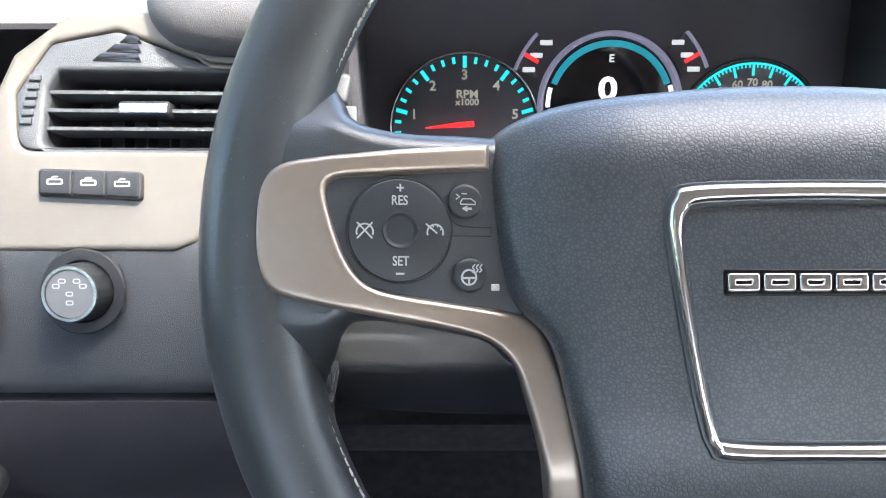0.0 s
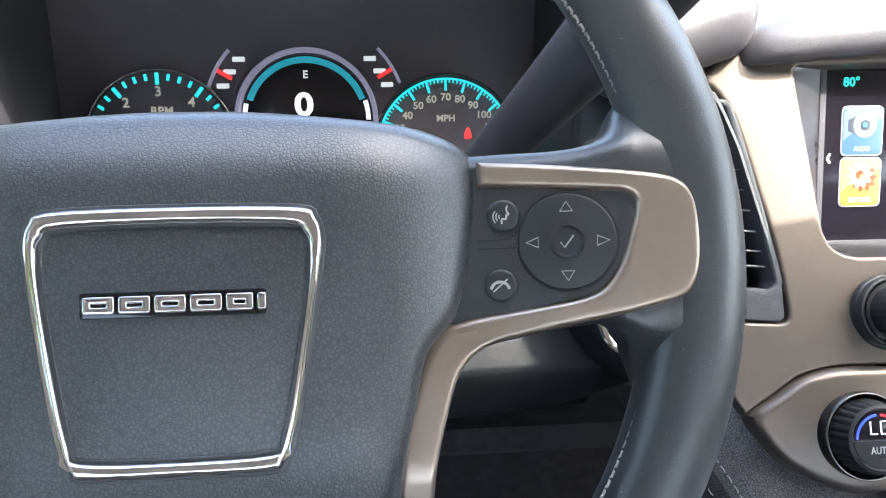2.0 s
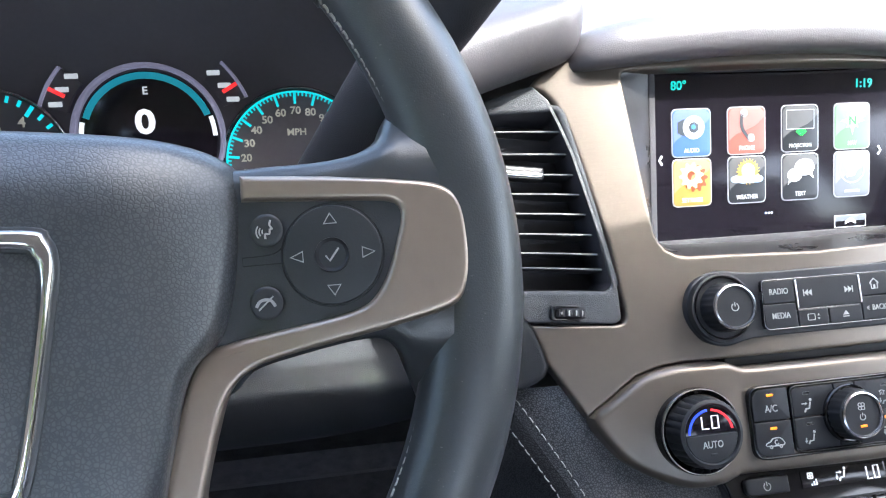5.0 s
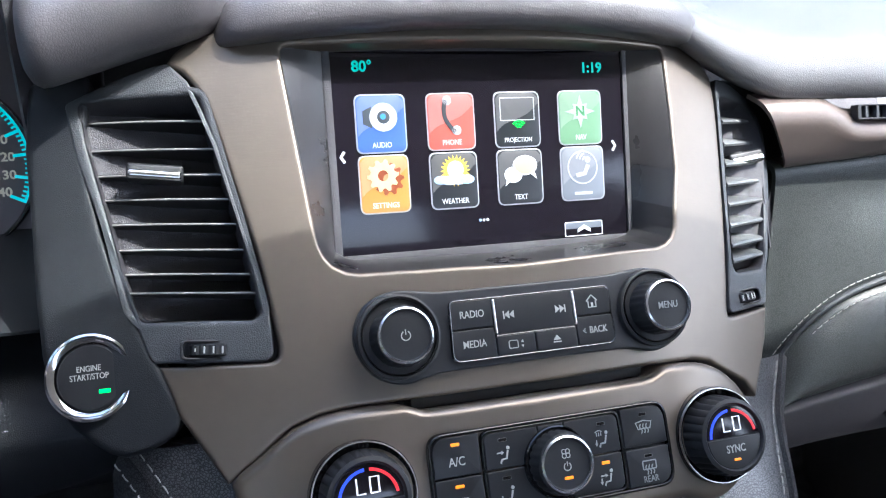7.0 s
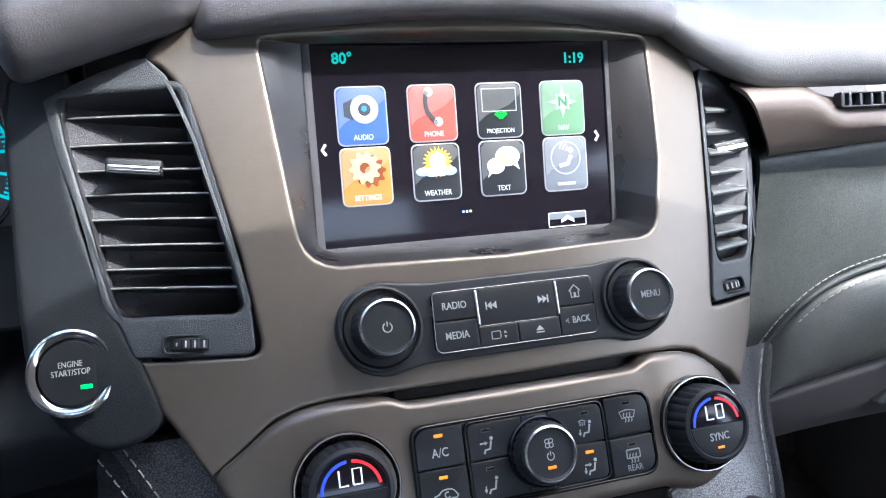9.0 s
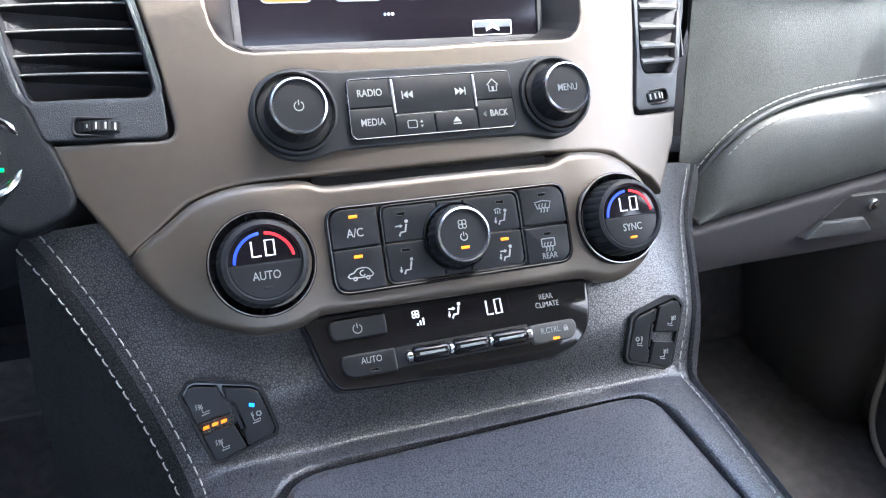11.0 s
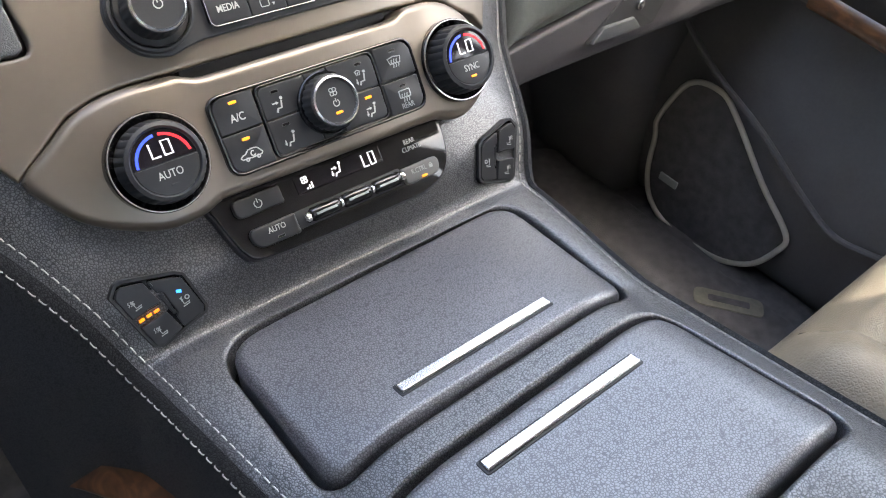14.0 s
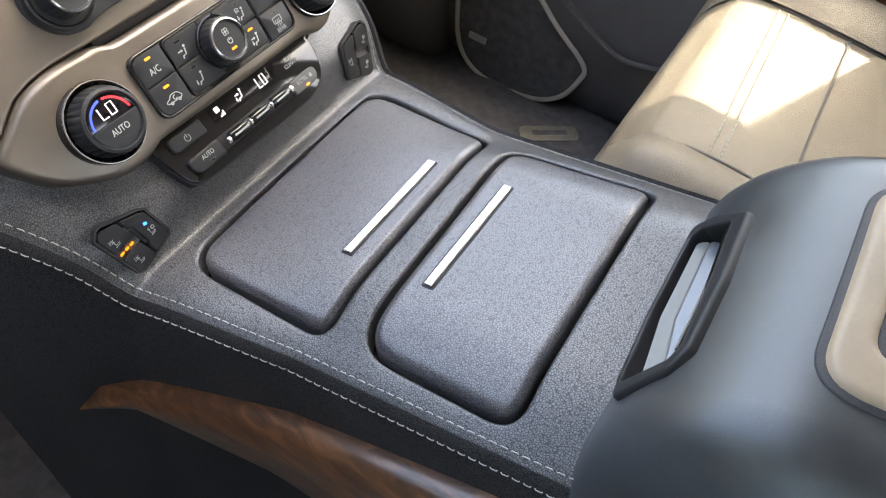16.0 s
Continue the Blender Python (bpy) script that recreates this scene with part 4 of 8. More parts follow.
                sunny.append((gx + 0.0008 + rr * math.cos(2 * math.pi * k / 44), gy + 0.0020 + rr * math.sin(2 * math.pi * k / 44)))
            part("symbol", plate(sunny, H, H + 0.0002, 0.0001), PIX_YELLOW, tile, "sun symbol")
            part("symbol", plate(disc(gx + 0.0008, gy + 0.0026, 0.0050, 32), H + 0.0001, H + 0.00025, 0.00005), PIX_SUN, tile)
            for k, (ox, oy, rx, ry) in enumerate(((-0.0080, -0.0030, 0.0042, 0.0024), (0.0074, -0.0032, 0.0044, 0.0026), (0.0026, -0.0030, 0.0046, 0.0030), (-0.0026, -0.0034, 0.0056, 0.0026))):
                part("symbol", plate([(gx + ox + rx * math.cos(2 * math.pi * j / 30), gy + oy + ry * math.sin(2 * math.pi * j / 30)) for j in range(30)], H + 0.0001, H + 0.0004, 0.0001), PIX_CLOUD if k < 2 else PIX_HAZE, tile, "cloud symbol")
        elif word == "TEXT":
            for ox, oy, rx, ry, mt, up in ((-0.0044, -0.0022, 0.0056, 0.0046, PIX_HAZE, 0.0), (0.0030, 0.0030, 0.0076, 0.0058, PIX_PEACH, 0.0003)):
                oval = lambda k: [(gx + ox + rx * k * math.cos(2 * math.pi * j / 36), gy + oy + ry * k * math.sin(2 * math.pi * j / 36)) for j in range(36)]
                sgn = -1 if up == 0 else 1
                part("symbol", plate(oval(1.0), H + up, H + up + 0.0002, 0.0001), PIX_WHITE, tile, "speech bubble symbol")
                part("symbol", plate([(gx + ox + sgn * rx * 0.35, gy + oy - ry * 0.80), (gx + ox + sgn * rx * 0.75, gy + oy - ry * 0.55), (gx + ox + sgn * rx * 0.95, gy + oy - ry * 1.40)], H + up, H + up + 0.0002, 0.00005), PIX_WHITE, tile)
                part("symbol", plate(oval(0.86), H + up + 0.0001, H + up + 0.0003, 0.00005), mt, tile)
        else:
            part("symbol", plate(disc(gx, gy, 0.0100, 40), H, H + 0.0002, 0.0001, holes=[disc(gx, gy, 0.0091, 40)]), PIX_GREY, tile, "ring symbol")
            part("symbol", plate(disc(gx + 0.0034, gy + 0.0044, 0.0019, 20), H, H + 0.0002, 0.0001), PIX_GREY, tile)
            part("symbol", stroke([(gx + 0.0036, gy + 0.0015), (gx + 0.0012, gy - 0.0036), (gx - 0.0044, gy - 0.0046)], 0.0026, H), PIX_GREY, tile)
            for k, rr in enumerate((0.0030, 0.0050, 0.0070)):
                part("symbol", stroke(arc(gx + 0.0030, gy + 0.0035, rr, 110, 165, 8), 0.0010, H), PIX_GREY, tile)
    for i, mt in enumerate((PIX_CLOUD, PIX_WHITE, PIX_WHITE)):
        part("page_dot", plate(disc(-0.0068 + 0.0022 * i, -0.0866, 0.0008, 14), 0.0002, 0.0005, 0.0001), mt, scr)
    for x, s in ((-0.0836, -1), (0.0812, 1)):
        part("page_arrow", stroke([(x - s * 0.0010, -0.0445), (x + s * 0.0010, -0.0475), (x - s * 0.0010, -0.0505)], 0.0016, 0.0003), PIX_WHITE, scr)
    up = part("up_key", plate(rrect(0.0462, -0.1004, 0.0713, -0.0916, 0.0010), 0.0002, 0.0004, 0.0001, holes=[rrect(0.0468, -0.0998, 0.0707, -0.0922, 0.0008)]), PIX_WHITE, scr, "white outlined key")
    part("key_face", plate(rrect(0.0469, -0.0958, 0.0706, -0.0923, 0.0006), 0.0002, 0.0003, 0.00005), TILE_GREY, up)
    part("symbol", plate([(0.0545, -0.0982), (0.0545, -0.0962), (0.0588, -0.0936), (0.0631, -0.0962), (0.0631, -0.0982), (0.0588, -0.0962)], 0.0003, 0.0006, 0.0001), PIX_WHITE, up)
    return scr


def pix(name, c, e=0.8):
    return glow(name, tuple(0.66 * v for v in c), e)


CYAN_TEXT = pix("cyan_pixels", (0.03, 0.75, 0.62), 0.6)
TILE_BLUE = pix("blue_pixels", (0.050, 0.115, 0.40), 0.7)
TILE_RED = pix("red_pixels", (0.48, 0.085, 0.065), 0.7)
TILE_BLACK = pix("black_pixels", (0.012, 0.014, 0.018), 0.6)
TILE_GREEN = pix("green_tile_pixels", (0.13, 0.26, 0.15), 0.6)
TILE_AMBER = pix("amber_pixels", (0.46, 0.205, 0.045), 0.6)
TILE_GREY = pix("grey_tile_pixels", (0.15, 0.17, 0.20), 0.6)
TILE_RIM = pix("pale_rim_pixels", (0.36, 0.37, 0.40), 0.6)
TILE_LIGHT = {m.name: sheen_of(m) for m in (TILE_BLUE, TILE_RED, TILE_GREEN, TILE_AMBER, TILE_BLACK, TILE_GREY)}
PIX_WHITE = pix("white_pixels", (0.66, 0.69, 0.71), 0.6)
PIX_PALE = pix("pale_green_pixels", (0.36, 0.52, 0.40), 0.7)
PIX_GREY = pix("light_grey_pixels", (0.40, 0.42, 0.45), 0.7)
PIX_DARK = pix("dark_pixels", (0.05, 0.06, 0.07), 0.5)
PIX_BLUE = pix("mid_blue_pixels", (0.05, 0.25, 0.6), 0.7)
PIX_GREEN = pix("green_pixels", (0.02, 0.62, 0.05), 0.8)
PIX_GREEN_DK = pix("deep_green_pixels", (0.05, 0.20, 0.08), 0.6)
PIX_BROWN = pix("brown_pixels", (0.22, 0.055, 0.02), 0.6)
PIX_PEACH = pix("peach_pixels", (0.72, 0.42, 0.25), 0.75)
PIX_YELLOW = pix("yellow_pixels", (0.85, 0.55, 0.06), 0.8)
PIX_SUN = pix("pale_sun_pixels", (0.80, 0.66, 0.36), 0.7)
PIX_HAZE = pix("pale_blue_pixels", (0.46, 0.55, 0.70), 0.7)
PIX_CLOUD = pix("cloud_pixels", (0.35, 0.52, 0.75), 0.8)


def rotary_knob(parent, cx, cy, z, r_base, r_body, r_face, height, ribs=24, face_mat=None):
    """A ribbed black knob with a bright ring round its face; returns the knob part."""
    knob = part("knob", lathe([(r_body, z), (r_body, z + 0.002), (r_body * 0.985, z + height * 0.7), (r_body * 0.93, z + height * 0.93), (r_face + 0.0006, z + height), (r_face, z + height - 0.0004), (r_face * 0.97, z + height - 0.0008), (0.0, z + height - 0.0005)],
                              96, cx, cy, ribs=ribs, rib_depth=0.0007, rib_from=1, rib_to=2, cap=False), face_mat or RUBBER, parent, "ribbed black rotary knob")
    part("chrome_ring", lathe([(r_face + 0.0017, z + height - 0.0009), (r_face + 0.0014, z + height + 0.0005), (r_face + 0.0005, z + height + 0.0010), (r_face - 0.0002, z + height - 0.0008)], 64, cx, cy, cap=False), SATIN_CHROME, knob, "bright ring")
    return knob


def power_sign(cx, cy, r, w, h):
    bm = stroke(arc(cx, cy, r, 120, 420, 24), w, h)
    return stroke([(cx, cy + r * 0.2), (cx, cy + r * 1.35)], w, h, bm)


def radio_controls():
    rad = thing("radio_controls", STACK, "black radio control panel with two rotary knobs", "radio")
    out = [(-0.0925, 0.004), (-0.0860, 0.0165), (-0.0720, 0.0222), (-0.0550, 0.0205), (-0.0400, 0.0195), (0.0400, 0.0195), (0.0550, 0.0205), (0.0720, 0.0215), (0.0860, 0.0160), (0.0925, 0.004), (0.0910, -0.0085), (0.0830, -0.0195), (0.0700, -0.0240), (0.0560, -0.0215), (0.0400, -0.0205), (-0.0400, -0.0205), (-0.0560, -0.0215), (-0.0700, -0.0240), (-0.0830, -0.0195), (-0.0910, -0.0085)]
    flat = lambda x, y, z: (x, y, z - 0.35 * x * x)
    base = part("panel", plate(smooth_line(out, 4, True), -0.012, -0.0015, 0.0012, grid=0.01, warp=flat), PANEL_BLACK, rad, "black panel")
    loop = fillet([(-0.0445, 0.0140), (0.0445, 0.0140), (0.0452, -0.0140), (0.0425, -0.0168), (-0.0430, -0.0168), (-0.0455, -0.0140)], 0.003)
    part("chrome_outline", plate(loop, -0.003, 0.0008, 0.0003, holes=[offset(ccw(loop), 0.0006)]), DARK_CHROME, rad, "thin dark chrome outline")
    keys = ((-0.0443, -0.0008, -0.0222, 0.0132, "RADIO"), (-0.0448, -0.0160, -0.0222, -0.0014, "MEDIA"), (0.0235, -0.0008, 0.0443, 0.0132, "HOME"), (0.0235, -0.0160, 0.0446, -0.0014, "BACK"),
            (-0.0216, -0.0160, -0.0008, -0.0062, "BOX"), (-0.0002, -0.0160, 0.0229, -0.0062, "EJECT"))
    for x0, y0, x1, y1, kind in keys:
        key = part("key", plate(rrect(x0, y0, x1, y1, 0.0012), -0.004, 0.0006, 0.0005), PLASTIC, rad)
        cx, cy, h = (x0 + x1) / 2, (y0 + y1) / 2, 0.0006
        if kind in ("RADIO", "MEDIA"):
            part("marking", words(kind, 0.0052, cx, cy, h, bold=0.00003, squeeze=0.82), MARK_WHITE, key)
        elif kind == "BACK":
            part("marking", join(words("BACK", 0.0050, cx + 0.0014, cy, h, bold=0.00003, squeeze=0.8), stroke([(cx - 0.0058, cy), (cx - 0.0074, cy + 0.0), (cx - 0.0058, cy + 0.0012), (cx - 0.0076, cy), (cx - 0.0058, cy - 0.0012)], 0.0003, h)), MARK_WHITE, key)
        elif kind == "HOME":
            b = stroke([(cx - 0.0032, cy + 0.0002), (cx, cy + 0.0034), (cx + 0.0032, cy + 0.0002)], 0.0006, h)
            stroke([(cx - 0.0022, cy + 0.0002), (cx - 0.0022, cy - 0.0030), (cx + 0.0022, cy - 0.0030), (cx + 0.0022, cy + 0.0002)], 0.0006, h, b)
            stroke([(cx, cy - 0.0030), (cx, cy - 0.0006)], 0.0012, h, b)
            part("icon", b, MARK_WHITE, key)
        elif kind == "BOX":
            b = stroke(rrect(cx - 0.0042, cy - 0.0018, cx + 0.0006, cy + 0.0020, 0.0008), 0.0004, h, closed=True)
            for d in (1, -1):
                plate([(cx + 0.0024, cy + d * 0.0006), (cx + 0.0040, cy + d * 0.0006), (cx + 0.0032, cy + d * 0.0020)], h, h + 0.0003, 0.00005, bm=b)
            part("icon", b, MARK_WHITE, key)
        else:
            b = plate([(cx - 0.0022, cy - 0.0004), (cx + 0.0022, cy - 0.0004), (cx, cy + 0.0022)], h, h + 0.0003, 0.00005)
            part("icon", stroke([(cx - 0.0022, cy - 0.0014), (cx + 0.0022, cy - 0.0014)], 0.0006, h, b), MARK_WHITE, key)
    seek = part("key", plate(rrect(-0.0205, -0.0052, 0.0224, 0.0132, 0.0010), -0.004, 0.0008, 0.0005), PLASTIC, rad, "wide black track seek key")
    for s, x in ((-1, -0.0130), (1, 0.0145)):
        b = bmesh.new()
        for k in (0, 1):
            plate([(x + s * (0.0004 + k * 0.0026 - 0.0026), 0.0062), (x + s * (0.0004 + k * 0.0026), 0.0042), (x + s * (0.0004 + k * 0.0026 - 0.0026), 0.0022)], 0.0008, 0.0011, 0.00005, bm=b)
        stroke([(x + s * 0.0034, 0.0062), (x + s * 0.0034, 0.0022)], 0.0006, 0.0008, b)
        part("icon", b, MARK_WHITE, seek)
    for x in (-0.0214, 0.0231):
        part("chrome_bar", plate(rrect(x - 0.0008, -0.0050, x + 0.0008, 0.0128, 0.0006), -0.003, 0.0014, 0.0006), CHROME, rad, "slim chrome bar")
    part("chrome_bar", plate(rrect(-0.0214, -0.0062, 0.0231, -0.0054, 0.0003), -0.003, 0.0004, 0.0003), DARK_CHROME, rad)
    for s in (-1, 1):
        cx, cy = s * 0.0712, -0.0005
        part("knob_well", lathe([(0.0212, -0.004), (0.0208, 0.0006), (0.0196, 0.0010), (0.0185, -0.0004), (0.0, -0.0006)], 72, cx, cy, cap=False), RUBBER, rad, "raised black ring under the knob")
        part("well_ring", lathe([(0.0190, 0.0004), (0.0188, 0.0012), (0.0183, 0.0012), (0.0181, 0.0)], 72, cx, cy, cap=False), GLOSS, rad)
        k = rotary_knob(rad, cx, cy, -0.001, 0.02, 0.0150, 0.0120, 0.0145)
        if s < 0:
            part("icon", power_sign(cx, cy - 0.0002, 0.0022, 0.0005, 0.0131), MARK_WHITE, k)
        else:
            part("marking", words("MENU", 0.0052, cx, cy, 0.0131, bold=0.00003, squeeze=0.82), MARK_DIM, k)
    return rad


def figure(b, cx, cy, h, arrow):
    """The little seated airflow sign: a head dot, a bent body and arrows."""
    plate(disc(cx + 0.0020, cy + 0.0034, 0.0009, 12), h, h + 0.0003, 0.00005, bm=b)
    stroke([(cx + 0.0018, cy + 0.0022), (cx + 0.0008, cy - 0.0016), (cx - 0.0016, cy - 0.0018), (cx - 0.0024, cy - 0.0036)], 0.0009, h, b)
    if "face" in arrow:
        stroke([(cx - 0.0040, cy + 0.0014), (cx - 0.0014, cy + 0.0014)], 0.0007, h, b)
        plate([(cx - 0.0016, cy + 0.0024), (cx - 0.0002, cy + 0.0014), (cx - 0.0016, cy + 0.0004)], h, h + 0.0003, 0.00005, bm=b)
    if "feet" in arrow:
        stroke([(cx - 0.0038, cy + 0.0002), (cx - 0.0040, cy - 0.0018)], 0.0006, h, b)
        plate([(cx - 0.0049, cy - 0.0014), (cx - 0.0031, cy - 0.0014), (cx - 0.0040, cy - 0.0030)], h, h + 0.0003, 0.00005, bm=b)
    if "glass" in arrow:
        stroke(smooth_line([(cx - 0.0042, cy + 0.0040), (cx - 0.0022, cy + 0.0048), (cx - 0.0002, cy + 0.0040)], 3), 0.0005, h, b)
        for q in (-0.0034, -0.0022, -0.0010):
            stroke([(cx + q, cy + 0.0038), (cx + q, cy + 0.0020)], 0.0004, h, b)
    return b


def temp_dial(parent, cx, cy, word):
    part("dial_base", lathe([(0.0257, -0.006), (0.0255, 0.0026), (0.0246, 0.0038), (0.0232, 0.0028), (0.0214, 0.0004), (0.0205, -0.001)], 80, cx, cy, cap=False), GLOSS, parent, "gloss black ring round the knob")
    part("bright_ring", lathe([(0.0252, 0.0028), (0.0249, 0.0042), (0.0244, 0.0042), (0.0240, 0.0030)], 80, cx, cy, cap=False), SATIN_CHROME, parent, "thin bright ring")
    dial = part("temperature_knob", lathe([(0.0211, 0.0), (0.0211, 0.003), (0.0203, 0.0125), (0.0193, 0.0150), (0.0174, 0.0158), (0.0168, 0.0152), (0.0165, 0.0140), (0.0, 0.0140)], 112, cx, cy, ribs=28, rib_depth=0.0012, rib_from=1, rib_to=2, cap=False), RUBBER, parent, "ribbed black temperature knob with a lit face")
    H = 0.0142
    part("display", plate(arc(cx, cy, 0.0160, 0, 180, 40), H - 0.001, H, 0.0002), SCREEN_BLACK, dial, "dark half-round display")
    part("lower_key", plate(arc(cx, cy - 0.0006, 0.0160, 180, 360, 40), H - 0.001, H + 0.0006, 0.0004), PLASTIC, dial)
    part("cold_arc", band(cx, cy, 0.0128, 0.0142, 95, 178, H, H + 0.0003), BLUE_ARC, dial, "lit blue arc")
    part("hot_arc", band(cx, cy, 0.0128, 0.0142, 8, 85, H, H + 0.0003), RED_ARC, dial, "lit red arc")
    lo = bmesh.new()
    for pts in ([(-0.0050, 0.0100), (-0.0050, 0.0030), (-0.0010, 0.0030)], [(0.0012, 0.0030), (0.0012, 0.0100), (0.0052, 0.0100), (0.0052, 0.0030), (0.0012, 0.0030)]):
        stroke([(cx + x - 0.0002, cy + y) for x, y in pts], 0.0008, H, lo)
    part("marking", lo, WHITE_LIT, dial, "lit white LO figures")
    part("marking", words(word, 0.0056, cx, cy - 0.0062, H + 0.0006, bold=0.00003, squeeze=0.82), MARK_WHITE, dial)
    part("indicator", plate(rrect(cx - 0.0020, cy - 0.0122, cx + 0.0020, cy - 0.0110, 0.0003), H, H + 0.0009, 0.0002), AMBER if word == "SYNC" else RUBBER, dial)
    return dial


def tube_of(rings):
    """A closed skin over rings of points."""
    bm = bmesh.new()
    vs = [[bm.verts.new(p) for p in r] for r in rings]
    n = len(rings[0])
    for a, b in zip(vs, vs[1:]):
        for k in range(n):
            bm.faces.new((a[k], a[(k + 1) % n], b[(k + 1) % n], b[k]))
    for cap in (vs[0][::-1], vs[-1]):
        bm.faces.new(cap)
    bmesh.ops.remove_doubles(bm, verts=bm.verts, dist=1e-6)
    bmesh.ops.recalc_face_normals(bm, faces=bm.faces)
    return bm


def keycap(x0, y0, x1, y1, tl, tr, br, bl):
    """Outline of a key whose four corners have their own radii."""
    pts = []
    for cx, cy, r, a in ((x1 - tr, y1 - tr, tr, 0), (x0 + tl, y1 - tl, tl, 90), (x0 + bl, y0 + bl, bl, 180), (x1 - br, y0 + br, br, 270)):
        pts += arc(cx, cy, r, a, a + 90, 6)
    return pts


def climate_controls():
    cl = thing("climate_controls", STACK, "black climate control panel with lit temperature knobs", "climate control")
    out = rrect(-0.0655, -0.0926, 0.0650, -0.0490, 0.0088, 8)
    part("panel", plate(out, -0.012, 0.0022, 0.0006), RUBBER, cl, "black panel")
    part("panel_frame", plate(out, -0.010, 0.0056, 0.0010, holes=[offset(ccw(out), 0.0016)], holebev=0.0006), GLOSS, cl, "gloss black frame round the keys")
    group = rrect(-0.0386, -0.0908, 0.0372, -0.0508, 0.0052, 6)
    part("group_frame", plate(group, 0.0, 0.0056, 0.0005, holes=[offset(ccw(group), 0.0011)], holebev=0.0005), GLOSS, cl, "gloss black frame round the airflow keys")
    h = 0.0052
    b_, s_ = 0.0070, 0.0006
    keys = ((-0.0635, -0.0698, -0.0396, -0.0510, "ac", (b_, s_, s_, s_)), (-0.0635, -0.0907, -0.0396, -0.0706, "car", (s_, s_, s_, b_)),
            (-0.0371, -0.0697, -0.0086, -0.0523, "face", (0.0038, s_, s_, s_)), (-0.0371, -0.0894, -0.0086, -0.0705, "feet", (s_, s_, s_, 0.0038)),
            (0.0062, -0.0709, 0.0357, -0.0523, "feet glass", (s_, 0.0038, s_, s_)), (0.0062, -0.0894, 0.0357, -0.0717, "face feet", (s_, s_, 0.0038, s_)),
            (0.0382, -0.0704, 0.0630, -0.0510, "defrost", (s_, b_, s_, s_)), (0.0382, -0.0907, 0.0630, -0.0720, "rear", (s_, s_, b_, s_)))
    for y0, y1 in ((-0.0640, -0.0523), (-0.0894, -0.0780)):
        part("key", plate(rrect(-0.0080, y0, 0.0056, y1, 0.0006), 0.0, h, 0.0005), PLASTIC, cl)
    for x0, y0, x1, y1, kind, rad in keys:
        key = part("key", plate(keycap(x0, y0, x1, y1, *rad), 0.0, h, 0.0005), PLASTIC, cl)
        cx, cy = (x0 + x1) / 2, (y0 + y1) / 2
        if kind in ("face", "feet"):
            cx = -0.0275
        if kind in ("feet glass", "face feet"):
            cx = 0.0262
        lit = kind in ("ac", "car", "face feet")
        slot = rrect(cx - 0.0022, y1 - 0.0046, cx + 0.0022, y1 - 0.0031, 0.0004)
        part("indicator", plate(slot, h - 0.0006, h + 0.0003, 0.0002), AMBER if lit else GLOSS, key, "lit amber bar" if lit else "unlit slot")
        if not lit:
            part("slot_edge", stroke(slot, 0.00022, h + 0.0001, closed=True), LOCK_GREY, key)
        b = bmesh.new()
        iy = cy - 0.0026
        if kind == "ac":
            b.free()
            b = words("A/C", 0.0060, cx, iy, h, bold=0.00003, squeeze=0.85)
        elif kind == "car":
            body = [(cx - 0.0056, iy - 0.0012), (cx - 0.0054, iy + 0.0006), (cx - 0.0032, iy + 0.0012), (cx - 0.0012, iy + 0.0030), (cx + 0.0034, iy + 0.0030), (cx + 0.0054, iy + 0.0010), (cx + 0.0055, iy - 0.0012)]
            stroke(smooth_line(body, 2, True), 0.0006, h, b, closed=True)
            stroke(arc(cx + 0.0010, iy + 0.0006, 0.0013, 60, 330, 12), 0.0006, h, b)
            for q in (-0.0030, 0.0034):
                plate(disc(cx + q, iy - 0.0018, 0.0011, 14), h, h + 0.0004, 0.00005, bm=b, holes=[disc(cx + q, iy - 0.0018, 0.0005, 10)])
        elif kind in ("defrost", "rear"):
            box = [(cx - 0.0046, iy + 0.0044), (cx, iy + 0.0052), (cx + 0.0046, iy + 0.0044), (cx + 0.0034, iy + 0.0010), (cx, iy + 0.0013), (cx - 0.0034, iy + 0.0010)] if kind == "defrost" else rrect(cx - 0.0038, iy + 0.0014, cx + 0.0038, iy + 0.0056, 0.0006)
            stroke(box, 0.0006, h, b, closed=True)
            for q in (-0.0018, 0.0, 0.0018):
                stroke(smooth_line([(cx + q, iy + 0.0036), (cx + q - 0.0006, iy + 0.0020), (cx + q + 0.0006, iy + 0.0004), (cx + q, iy - 0.0012)], 3), 0.0005, h, b)
            if kind == "rear":
                part("marking", words("REAR", 0.0046, cx, iy - 0.0036, h, squeeze=0.82), MARK_DIM, key)
        else:
            figure(b, cx + 0.0004, iy, h, kind)
        part("icon", b, MARK_WHITE if lit or kind in ("face", "feet") else MARK_DIM, key)
    # fan knob
    fx, fy = -0.0002, -0.0708
    part("fan_well", lathe([(0.0178, 0.002), (0.0176, 0.0072), (0.0170, 0.0078), (0.0162, 0.0070), (0.0, 0.006)], 72, fx, fy, cap=False), GLOSS, cl, "gloss black ring under the fan knob")
    fan = rotary_knob(cl, fx, fy, 0.0045, 0.02, 0.0156, 0.0122, 0.0130)
    H = 0.0168
    sign = power_sign(fx, fy - 0.0012, 0.0018, 0.0005, H)
    for k in range(4):
        a = math.pi / 4 + k * math.pi / 2
        stroke(disc(fx + 0.0014 * math.cos(a), fy + 0.0050 + 0.0014 * math.sin(a), 0.0011, 12), 0.0004, H, sign, closed=True)
    part("icon", sign, MARK_WHITE, fan)
